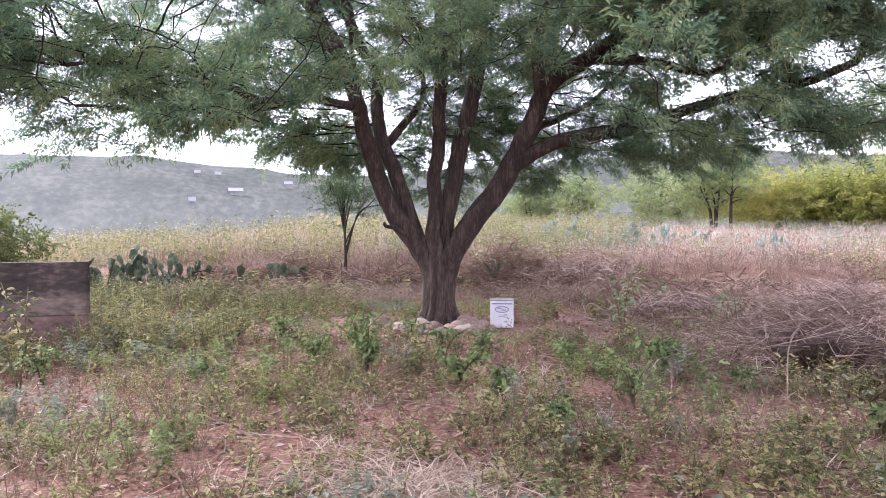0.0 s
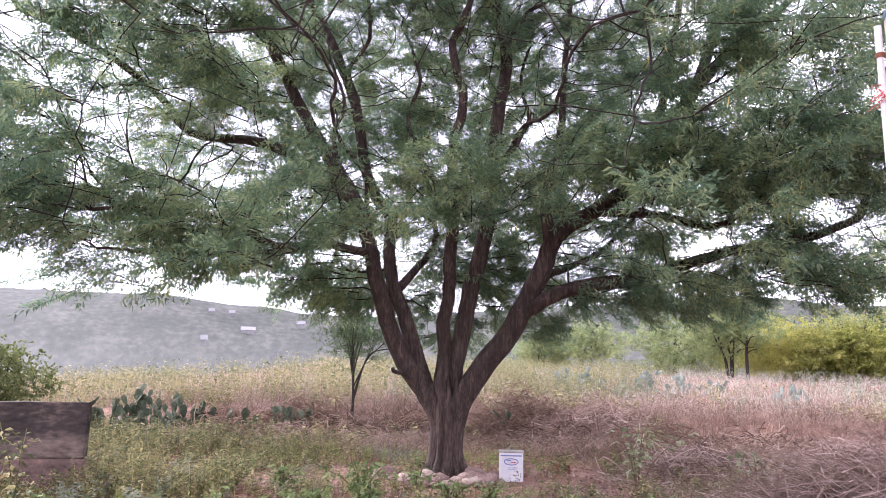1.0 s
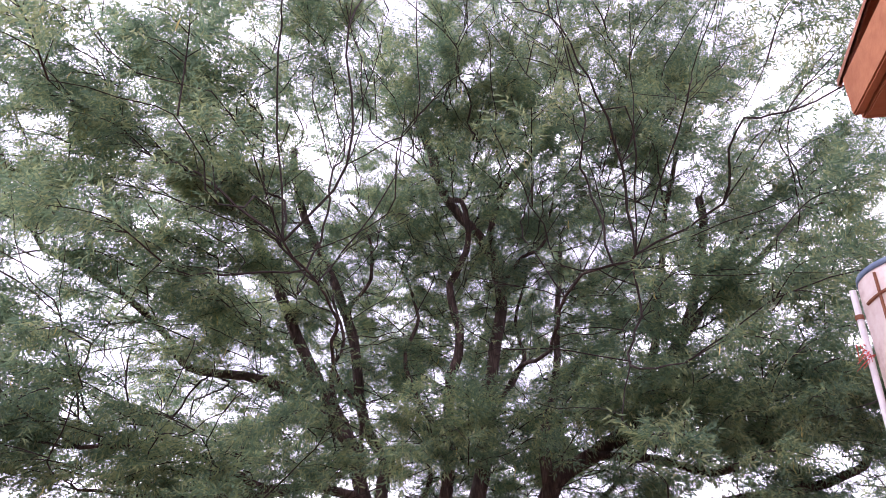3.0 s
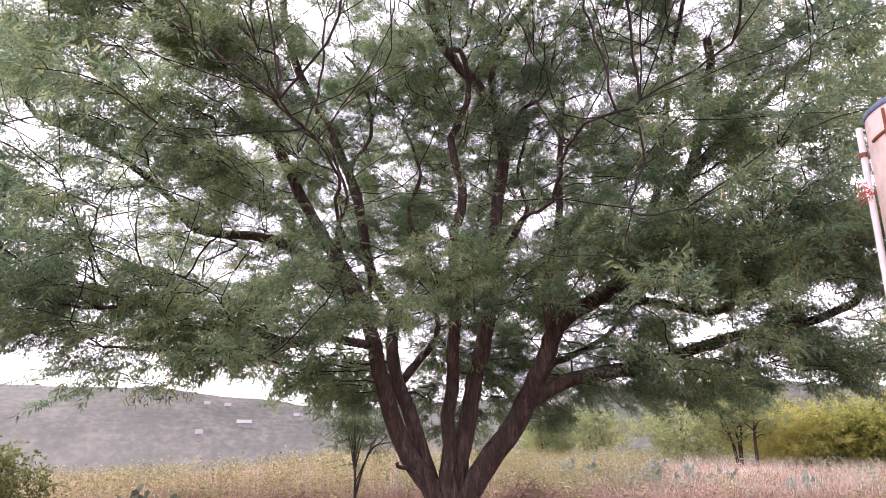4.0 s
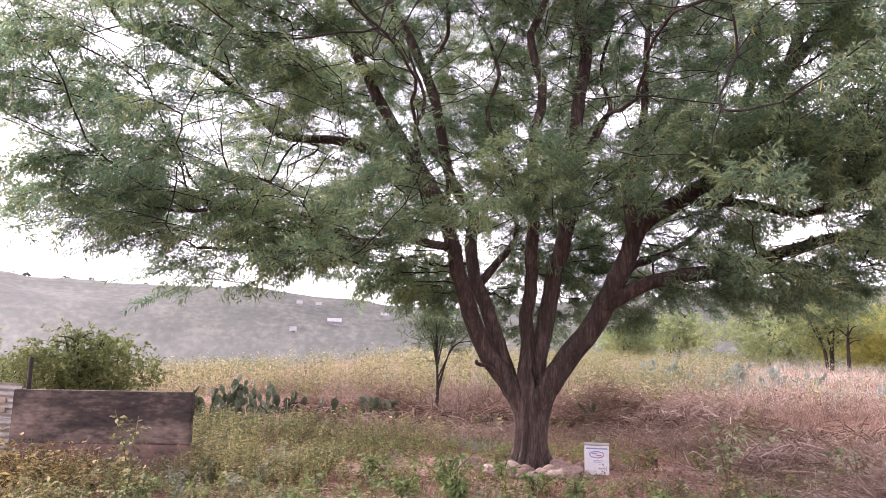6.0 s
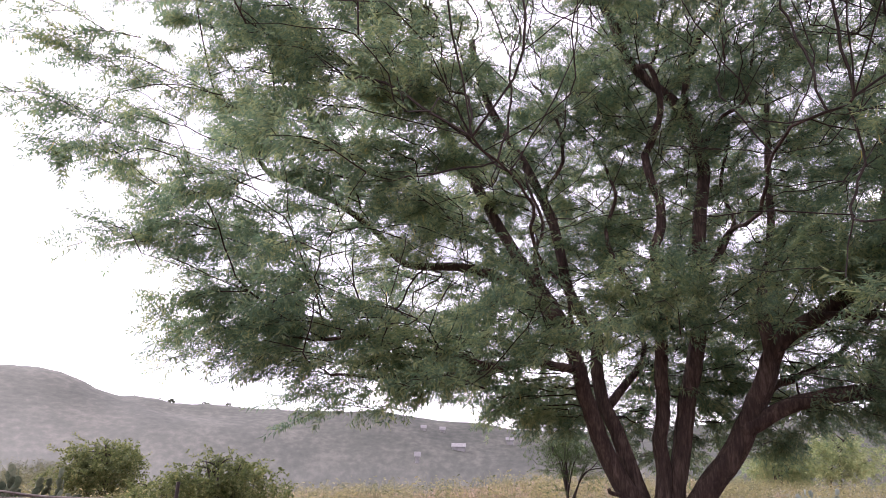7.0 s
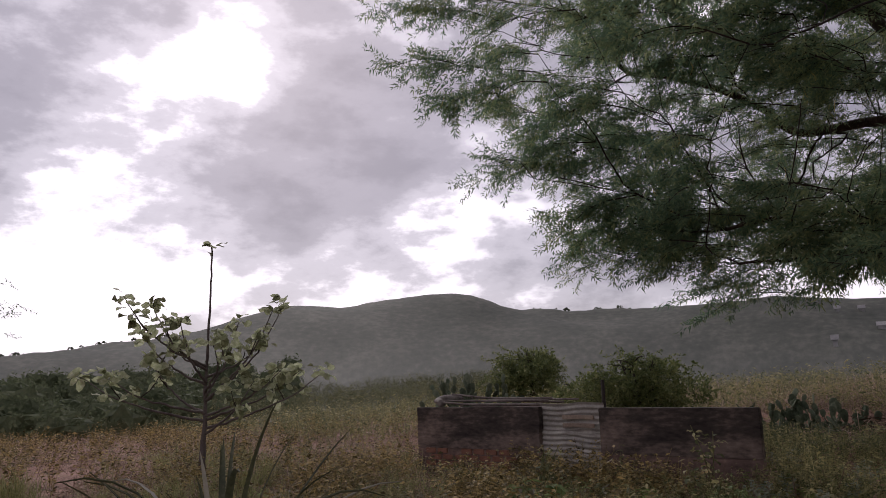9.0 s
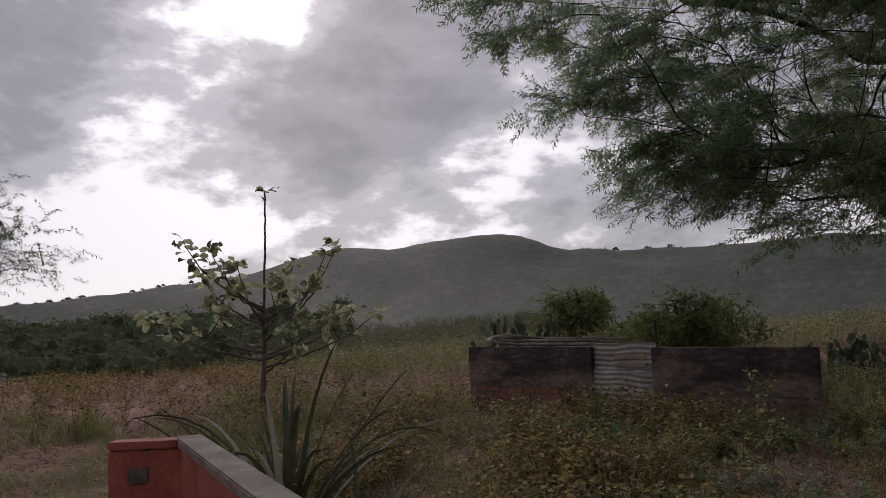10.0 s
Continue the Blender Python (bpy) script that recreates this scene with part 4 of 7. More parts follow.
# ---- walls, post, roof ----
def build_pen():
    """Low rendered pen walls in one line, a corrugated gate between them."""
    a = Vector((-4.27, 8.62, 0))            # right end of the line
    along = Vector((-0.955, -0.20, 0)).normalized()
    turn = math.degrees(math.atan2(-along.y, -along.x))

    def wall(start, length, top, label, seed):
        mid = a + along * (start + length / 2)
        w = thing("pen_wall", mid, label, "wall", "animal pen walls", turn=turn)
        split = 0.41
        part("lower_course", block((length, 0.13, split + 0.2), (0, 0.0, split / 2 - 0.1), 0.008, 3, 0.006, seed), M["stained_low"], w)
        part("upper_course", block((length + 0.006, 0.132, top - split), (0, -0.003, (top + split) / 2 + 0.003), 0.012, 5, 0.008, seed + 9), M["stained"], w, "sooty upper courses")
        return w

    wall(0.0, 2.16, 1.05, "low weathered concrete pen wall streaked with black soot", 1)
    w = wall(3.13, 2.35, 1.07, "low blackened pen wall with bare bricks near its foot", 5)
    rng = np.random.default_rng(4)
    for row in range(3):
        for k in range(8):
            if rng.uniform() < 0.3:
                continue
            bm = block((0.2, 0.03, 0.08), (0, 0, 0), 0.008)
            b = part("brick", bm, M["brick"], w)
            b.location = (-0.9 + k * 0.24 + (0.11 if row % 2 else 0), -0.066, 0.18 + row * 0.1)
    # the rear wall that carries the poles
    back = Vector((-along.y, along.x, 0)) * -1.25
    mid = a + along * 4.3 + back
    r = thing("pen_wall", mid, "low rear wall of the pen", "wall", "animal pen walls", turn=turn)
    part("rear_course", block((2.35, 0.13, 1.25), (0, 0, 0.435), 0.01, 3, 0.006, 8), M["concrete"], r)

    # poles lying across the left half
    for k in range(5):
        p = thing("roof_pole", a + along * 4.3 + back * 0.5, "dry grey pole lying across the pen walls", "pole", "poles over the pen")
        s = -0.08 + 0.2 * k * 0.16 / 0.2
        z = 1.095 + 0.035 * (k % 3) + rng.uniform(0, 0.02)
        y = -0.62 + k * 0.3 + rng.uniform(-0.06, 0.06)
        n0 = Vector((back.x, back.y, 0)).normalized()
        pts = [np.array(along * (-1.0 - rng.uniform(0, 0.25)) + n0 * (y + rng.uniform(-.15, .15))) + (0, 0, z), np.array(n0 * (y + 0.02)) + (0, 0, z + rng.uniform(-0.005, 0.02)),
               np.array(along * (0.75 + rng.uniform(0, 0.5)) + n0 * (y + rng.uniform(-.25, .25))) + (0, 0, z + rng.uniform(0, 0.09))]
        g = Geo()
        tube(g, smooth_line(pts, 6), np.linspace(0.024 - 0.002 * k, 0.014, 13), 8, lambda an, i: 1 + 0.1 * np.sin(3 * an + i))
        part("pole", g, M["old_pole"], p, smooth=True)

    log = thing("grey_log", a + along * 5.3 + back * 0.35, "short thick grey log on the pen wall", "log")
    g = Geo()
    pts = [np.array(back * -0.35) + np.array(along) * -0.3 + (0, 0, 1.135), np.array(back * -0.1) + (0, 0, 1.17), np.array(back * 0.3) + np.array(along) * 0.1 + (0, 0, 1.19), np.array(back * 0.66) + np.array(along) * 0.1 + (0, 0, 1.16)]
    tube(g, smooth_line(pts, 5), 0.062, 10, lambda an, i: 1 + 0.12 * np.sin(3 * an + i * 0.6))
    part("log", g, M["old_pole"], log, smooth=True)

    # corrugated gate of three overlapping sheets
    gate = thing("corrugated_gate", a + along * 2.645, "bent corrugated zinc sheets closing the pen opening", "gate", turn=turn)
    for k, (z0, z1, off, tilt) in enumerate(((0.66, 1.12, 0.05, 0.03), (0.34, 0.72, 0.03, -0.05), (-0.05, 0.42, 0.045, 0.02))):
        nx, nz = 14, 60
        X, Z = np.meshgrid(np.linspace(-0.52, 0.52, nx), np.linspace(z0, z1, nz))
        Y = off + 0.012 * np.sin(Z * 2 * np.pi / 0.076) + 0.02 * np.sin(X * 5 + k) * (k == 1)
        Zt = Z + X * tilt + 0.012 * np.sin(X * 9 + k * 2)
        front = np.stack([X, Y, Zt], -1).reshape(-1, 3)
        rear = front + (0, 0.004, 0)
        i, j = np.meshgrid(np.arange(nz - 1), np.arange(nx - 1), indexing="ij")
        q = np.stack([i * nx + j, i * nx + j + 1, (i + 1) * nx + j + 1, (i + 1) * nx + j], -1).reshape(-1, 4)
        part("zinc_sheet", Geo().add(np.vstack([front, rear]), [np.vstack([q, q[:, ::-1] + nx * nz])]), M["zinc"], gate, smooth=True)
    for z in (0.92, 0.80):
        part("batten", block((0.5, 0.03, 0.06), (0.12, 0.015, z), 0.006, 2, 0.01, int(z * 50)), M["dead"], gate, "split grey batten")

    s = thing("fence_stake", a + along * 3.05 + back * 1.7, "dark weathered wooden stake", "stake")
    g = Geo()
    tube(g, [(0, 0, -0.1), (0.01, 0, 0.6), (0, 0.01, 1.42)], [0.04, 0.036, 0.03], 8, lambda an, i: 1 + 0.1 * np.sin(3 * an + i))
    part("stake", g, M["twig"], s, smooth=True)


def stained():
    """The concrete with soot in streaks that run down from the top."""
    return surface("sooty_concrete", [(0.024, 0.019, 0.017), (0.066, 0.051, 0.044), (0.19, 0.14, 0.115), (0.33, 0.25, 0.205)], 1.6, 18, bump=0.5, depth=0.01, stretch=(0.55, 1, 1.3), fine_mix=0.28, soot=(0.55, 1.02, 0.09))


M["stained_low"] = surface("blotched_concrete", [(0.04, 0.029, 0.027), (0.12, 0.08, 0.068), (0.23, 0.15, 0.122), (0.36, 0.26, 0.215)], 1.9, 18, bump=0.5, depth=0.01, stretch=(0.8, 1, 1.2), fine_mix=0.28)


M["old_pole"] = surface("weathered_pole", [(0.07, 0.055, 0.05), (0.17, 0.14, 0.125), (0.30, 0.26, 0.235)], 3, 30, bump=0.5, depth=0.006)
M["stained"] = stained()
build_pen()


def build_parapet():
    p = thing("parapet", (0, 0, 0), "low terracotta-painted parapet with a bare cement cap", "wall")
    corner, right = Vector((-4.27, 0.905, 0)), Vector((1.75, 0.02, 0))
    d = (right - corner)
    turn = math.atan2(d.y, d.x)
    mid = (corner + right) / 2
    front = part("front_wall", block((d.length + 0.13, 0.12, 1.0), (0, 0, 0.40), 0.006, 4, 0.004, 2), M["terracotta"], p)
    front.matrix_basis = Matrix.Translation(mid) @ Matrix.Rotation(turn, 4, "Z")
    cap = part("cap", block((d.length + 0.16, 0.15, 0.05), (0, 0, 0.925), 0.008, 6, 0.004, 3), M["cement"], p, "bare cement cap")
    cap.matrix_basis = front.matrix_basis.copy()
    end = Vector((-4.50, 0.55, 0))
    e = end - corner
    mid2 = corner + e * 0.5 + e.normalized() * 0.035
    side = part("side_wall", block((e.length + 0.03, 0.12, 1.0), (-0.04, 0, 0.40), 0.006, 3, 0.004, 5), M["terracotta"], p)
    side.matrix_basis = Matrix.Translation(mid2) @ Matrix.Rotation(math.atan2(e.y, e.x), 4, "Z")
    cap2 = part("cap", block((e.length - 0.04, 0.14, 0.046), (0.0, 0, 0.925), 0.008, 3, 0.004, 6), M["terracotta"], p)
    cap2.matrix_basis = side.matrix_basis.copy()
    # a broken patch in the side wall, coloured dark for a recess's shade
    bm = block((0.11, 0.010, 0.08), (0.03, 0.059, 0.765), 0.003, 4, 0.022, 7)
    patch = part("broken_patch", bm, M["recess_dark"], p, "grey patch where paint broke away, darkened like a shaded recess")
    patch.parent = side


build_parapet()


def build_post():
    """A round column beside the house: rough grey below, limewashed above, a plastic pipe up its side."""
    c = Vector((2.36, 3.16, 0))
    post = thing("round_column", c, "round rendered column, pinkish limewash above rough grey cement", "column")
    R = 0.30
    g = Geo()
    z = np.linspace(-0.1, 2.62, 16)
    tube(g, np.stack([0 * z, 0 * z, z], -1), R, 40, lambda a, i: 1 + 0.012 * np.sin(5 * a + i) + 0.01 * np.sin(11 * a + 2 * i))
    part("shaft", g, M["rough_grey"], post, smooth=True)
    g = Geo()
    z = np.linspace(2.60, 3.22, 6)
    tube(g, np.stack([0 * z, 0 * z, z], -1), R + 0.012, 40)
    drum = part("drum", g, M["limewash"], post, "stained pinkish limewashed top", smooth=True)
    g = Geo()
    tube(g, [(0, 0, 3.22), (0, 0, 3.25)], R + 0.016, 40)
    part("rim", g, M["blue_paint"], post, "faded blue rim", smooth=True)
    left = math.radians(178)
    for da, z0, z1 in ((0.24, 2.64, 3.2), (0.8, 2.62, 3.2)):
        g = Geo()
        a = left + da
        x, y = math.cos(a) * (R + 0.016), math.sin(a) * (R + 0.016)
        tube(g, [(x, y, z0), (x, y, z1)], 0.008, 6)
        part("seam", g, M["rust"], drum, "rusty vertical strip")
    g = Geo()
    an = np.linspace(left - 0.1, left + 1.5, 14)
    tube(g, np.stack([np.cos(an) * (R + 0.016), np.sin(an) * (R + 0.016), 3.08 + 0.03 * (an - left)], -1), 0.009, 6)
    part("seam", g, M["rust"], drum, "rusty curved strip")
    pipe = thing("conduit_pipe", c, "thin white plastic pipe running up the column", "pipe")
    a = math.radians(153)
    x, y = math.cos(a) * (R + 0.04), math.sin(a) * (R + 0.04)
    g = Geo()
    tube(g, [(x, y, 0.0), (x, y, 1.6), (x, y, 3.2)], 0.016, 10)
    run = part("pipe", g, M["white_pvc"], pipe, smooth=True)
    for z in (1.2, 2.1, 3.05):
        g = Geo()
        tube(g, [(x, y, z - 0.012), (x, y, z + 0.012)], 0.021, 10)
        part("clip", g, M["rust"], run)
    rag = thing("red_rag", c, "small frayed red rag tied to the pipe", "rag")
    rng = np.random.default_rng(8)
    g = Geo()
    for k in range(9):
        q = np.array([x - 0.015, y - 0.01, 2.86 + rng.uniform(-0.04, 0.04)])
        tube(g, [q, q + rng.normal(0, 0.02, 3), q + (-0.02 + rng.normal(0, 0.02), rng.normal(0, 0.02), -0.05)], [0.004, 0.003, 0.001], 4, cap=False)
    part("strip", g, M["rag"], rag)


build_post()


def build_house():
    h = thing("house_corner", (0, 0, 0), "corner of a house under a clay-tiled eave", "house")
    wall = block((5.0, 4.6, 3.1), (4.35, -1.9, 1.45), 0.01)
    part("wall", wall, M["plaster"], h)
    roof = Matrix.Translation((1.175, 1.61, 2.95)) @ Matrix.Rotation(radians(-10), 4, "Z")
    b = part("eave_soffit", block((6.0, 0.9, 0.025), (3.0, -0.45, 0.012), 0.004), M["roof_wood"], h, "ochre boarded soffit")
    b.matrix_basis = roof
    b = part("side_soffit", block((1.2, 5.0, 0.025), (0.6, -3.41, 0.012), 0.004), M["roof_wood"], h, "ochre boarded soffit")
    b.matrix_basis = roof
    b = part("fascia", block((6.0, 0.03, 0.14), (3.0, 0.016, 0.08), 0.005), M["roof_wood"], h, "ochre fascia board")
    b.matrix_basis = roof
    b = part("fascia", block((0.03, 5.9, 0.14), (-0.016, -2.94, 0.08), 0.005), M["roof_wood"], h, "ochre fascia board")
    b.matrix_basis = roof
    tile_geo = Geo()
    a = np.linspace(0, np.pi, 9)
    ln = np.linspace(0, 0.45, 2)
    A, L = np.meshgrid(a, ln)
    r = 0.085 - 0.015 * L / 0.45
    outer = np.stack([r * np.cos(A), -L, r * np.sin(A)], -1).reshape(-1, 3)
    inner = np.stack([(r - 0.012) * np.cos(A), -L, (r - 0.012) * np.sin(A)], -1).reshape(-1, 3)
    k = np.arange(8)
    q = np.stack([k, k + 1, k + 10, k + 9], -1)
    rim = np.stack([k, k + 18, k + 19, k + 1], -1)
    tile_geo.add(np.vstack([outer, inner]), [np.vstack([q, q[:, ::-1] + 18, rim])])
    me = tile_geo.mesh("roof_tile", M["tile"], True)
    for row in range(3):
        for col in range(14):
            t = new("roof_tile", me)
            t.parent = h
            t.matrix_basis = roof @ pose(0.06 + col * 0.19, 0.06 - row * 0.40, 0.165 + row * 0.10, -14)


build_house()


# ---- small things under the tree ----
def build_tin():
    t = thing("square_tin", (0.86, 10.36, 0.0), "white square tin with faded blue and red print on bare earth", "tin", turn=-4)
    w, d, h = 0.335, 0.26, 0.40
    body = part("body", block((w, d, h), (0, 0, h / 2), 0.012, 3, 0.004, 3), M["tin"], t)
    part("rim", block((w + 0.012, d + 0.012, 0.014), (0, 0, h - 0.004), 0.005), M["zinc"], t, "dull metal rim")
    for name, mat, x, z, sx, sz in (("print_band", "print_blue", 0, 0.352, 0.29, 0.018), ("print_mark", "print_red", 0.03, 0.262, 0.07, 0.016), ("print_mark", "print_blue", -0.03, 0.285, 0.06, 0.014),
                                    ("print_mark", "print_blue", 0.02, 0.19, 0.13, 0.008), ("print_mark", "print_blue", 0.0, 0.172, 0.10, 0.008)):
        part(name, block((sx, 0.004, sz), (x, -d / 2 - 0.004, z), 0.001), M[mat], body)
    g = Geo()
    a = np.linspace(0, 2 * np.pi, 33)
    tube(g, np.stack([0.095 * np.cos(a), np.full(33, -d / 2 - 0.003), 0.27 + 0.042 * np.sin(a)], -1), 0.007, 6, cap=False)
    part("print_oval", g, M["print_blue"], body, "worn violet oval outline")


build_tin()


def polar(az, r):
    d = heading(az)
    return d.x * r, d.y * r


def late(az, r):
    """The same, seen from the end of the walk."""
    d = heading(az)
    return d.x * r - 0.08, d.y * r - 0.44


def stone_mesh(seed):
    bm = bmesh.new()
    bmesh.ops.create_icosphere(bm, subdivisions=2, radius=1.0)
    for v in bm.verts:
        v.co *= 1 + 0.55 * noise.noise(v.co * 1.1 + Vector((seed * 7.1, 0, 0))) + 0.10 * noise.noise(v.co * 3.5 + Vector((0, seed * 3.3, 0)))
        v.co.z *= 0.72
    me = bpy.data.meshes.new("stone")
    bm.to_mesh(me)
    bm.free()
    me.materials.append(M["stone"])
    for p in me.polygons:
        p.use_smooth = True
    return me


STONES = [stone_mesh(s) for s in range(6)]


def stone(x, y, r, k, label="rounded pinkish field stone at the tree foot", group="stones round the trunk"):
    ob = new("stone", STONES[k % 6])
    ob.matrix_basis = Matrix.Translation((x, y, float(ground_z(x, y)) + r * 0.55)) @ Matrix.Rotation(k * 1.7, 4, "Z") @ Matrix.Diagonal((r * 1.2, r, r, 1))
    tagged(ob, label, "stone", group)


rng = np.random.default_rng(31)
for k, (x, y, r) in enumerate([(-0.84, 10.28, 0.12), (-0.60, 9.98, 0.11), (-0.53, 9.72, 0.12), (0.36, 10.35, 0.14), (0.46, 10.02, 0.13), (0.12, 9.92, 0.10), (-0.15, 9.85, 0.12),
                               (0.62, 10.4, 0.10), (-0.35, 9.80, 0.10), (0.28, 9.78, 0.10), (-0.95, 10.4, 0.09), (0.0, 9.68, 0.08), (0.7, 10.05, 0.07), (-0.3, 10.05, 0.13), (0.2, 10.12, 0.11)]):
    stone(x, y, r * 1.1, k)
for k in range(26):
    a, d = rng.uniform(3.5, 6.0), rng.uniform(0.42, 1.05)
    stone(-0.05 + d * math.cos(a) * 1.1, 10.58 + d * math.sin(a) * 0.9, rng.uniform(0.035, 0.085), k + 3)
for k in range(34):
    x, y = rng.uniform(-5, 5), rng.uniform(2.6, 9.2)
    stone(x, y, rng.uniform(0.015, 0.045), k, "small pale stone on the earth", "loose pebbles")


def hollow_brick(x, y, turn, label):
    b = thing("hollow_brick", (x, y, float(ground_z(x, y))), label, "brick", turn=turn)
    bm = bmesh.new()
    w, d, h = 0.19, 0.24, 0.14
    for (sx, sy, sz), at in (((w, d, 0.014), (0, 0, 0.007)), ((w, d, 0.014), (0, 0, h - 0.007)), ((w, d, 0.012), (0, 0, h / 2)),
                             *[((0.012, d - 0.004, h / 2 - 0.013), (x0, 0, z0)) for x0 in (-w / 2 + 0.006, -0.032, 0.032, w / 2 - 0.006) for z0 in (0.0385, h - 0.0385)]):
        bmesh.ops.create_cube(bm, size=1.0, matrix=Matrix.Translation(at) @ Matrix.Diagonal((sx, sy, sz, 1)))
    part("shell", bm, M["brick"], b)


def old_tyre(x, y, turn):
    """A worn tyre standing on edge in the brush."""
    t = thing("old_tyre", (x, y, float(ground_z(x, y))), "worn black rubber tyre standing in dry brush", "tyre", turn=turn)
    g = Geo()
    a = np.linspace(0, 2 * np.pi, 49)
    v, n = [], 10
    for k in a[:-1]:
        for b in np.linspace(0, 2 * np.pi, n, endpoint=False):
            r = 0.24 + 0.075 * math.cos(b) * (1.0 if math.cos(b) < 0.6 else 0.93)
            v.append((math.cos(k) * r, 0.085 * math.sin(b), 0.30 + math.sin(k) * r))
    i, j = np.meshgrid(np.arange(48), np.arange(n), indexing="ij")
    g.add(v, np.stack([i * n + j, (i + 1) % 48 * n + j, (i + 1) % 48 * n + (j + 1) % n, i * n + (j + 1) % n], -1).reshape(-1, 4))
    part("tread", g, M["rubber"], t, smooth=True)


M["rubber"] = surface("worn_rubber", [(0.018, 0.018, 0.02), (0.045, 0.043, 0.043)], 5, 40, rough=0.75, bump=0.4, depth=0.004)
old_tyre(*polar(-34.95, 7.5), -30)
hollow_brick(1.66, 11.05, 14, "hollow clay brick lying on the earth")
hollow_brick(-4.75, 2.45, 50, "broken hollow clay brick beside the parapet")
hollow_brick(-4.35, 2.75, 20, "hollow clay brick beside the parapet")


# ---- prickly pears ----
def pad_mesh(seed, pale=False):
    bm = bmesh.new()
    bmesh.ops.create_uvsphere(bm, u_segments=12, v_segments=8, radius=1.0)
    for v in bm.verts:
        wide = 0.62 + 0.18 * v.co.z
        v.co = Vector((v.co.x * wide, v.co.y * 0.10 + 0.04 * noise.noise(v.co * 2 + Vector((seed, 0, 0))), v.co.z + 1.0)) * 0.5
    me = bpy.data.meshes.new("cactus_pad")
    bm.to_mesh(me)
    bm.free()
    me.materials.append(M["cactus_pale" if pale else "cactus"])
    for p in me.polygons:
        p.use_smooth = True
    return me


PADS = [pad_mesh(s) for s in range(3)]
PALE_PADS = [pad_mesh(s, True) for s in range(3)]


def prickly_pear(x, y, width, height, count, seed, label, pale=False, feet=4, tall=False):
    z0 = float(ground_z(x, y))
    plant = thing("prickly_pear", (x, y, z0), label, "cactus", "prickly pears")
    rng = random.Random(seed)
    tips = [(Vector((rng.uniform(-width, width) * 0.5, rng.uniform(-width, width) * 0.3, -0.02)), Vector((rng.uniform(-.25, .25), rng.uniform(-.25, .25), 1)).normalized(), 0) for _ in range(max(2, count // feet))]
    made = 0
    while made < count and tips:
        at, way, level = tips.pop(rng.randrange(len(tips) // 4, len(tips)) if tall else rng.randrange(max(1, len(tips) * 2 // 3)))
        s = rng.uniform(0.18, 0.29) * (0.96 ** level)
        ob = new("cactus_pad", rng.choice(PALE_PADS if pale else PADS))
        ob.parent = plant
        rot = way.to_track_quat("Z", "Y").to_matrix().to_4x4() @ Matrix.Rotation(rng.uniform(0, 3.14), 4, "Z")
        ob.matrix_basis = Matrix.Translation(at) @ rot @ Matrix.Diagonal((s, s, s, 1))
        made += 1
        top = at + way * s * 0.94
        if top.z < height - 0.1:
            for _ in range(rng.choice((1, 2, 2, 3))):
                w2 = (way + Vector((rng.uniform(-.6, .6), rng.uniform(-.5, .5), rng.uniform(0.1, .4)))).normalized()
                tips.append((top, w2, level + 1))


prickly_pear(*polar(21.6, 15.6), 1.7, 1.25, 210, 1, "sprawling green prickly pear clump in dry grass")
prickly_pear(*polar(25.3, 15.0), 0.8, 0.95, 40, 7, "upright green prickly pear beside the pen wall")
prickly_pear(*polar(13.4, 15.4), 1.3, 0.6, 64, 2, "low dark prickly pear on the bank")
prickly_pear(*polar(17.0, 15.3), 0.35, 0.85, 5, 3, "prickly pear with one tall round pad")
prickly_pear(*polar(-4.7, 15.2), 0.5, 1.1, 8, 4, "small prickly pear with round pads behind the tree")
prickly_pear(*polar(-10.1, 24), 1.5, 1.1, 70, 5, "silvery prickly pear in pale grass", True)
prickly_pear(*polar(-15.7, 25), 1.3, 1.0, 54, 6, "silvery prickly pear in pale grass", True)
prickly_pear(*polar(-19.0, 27), 1.7, 0.8, 44, 8, "low silvery prickly pear in pale grass", True)
prickly_pear(*polar(-25.2, 23), 1.3, 0.7, 34, 9, "low silvery prickly pear in pale grass", True)
prickly_pear(*late(44.6, 13.5), 1.7, 1.55, 230, 10, "dark green prickly pear behind the pen", feet=9, tall=True)


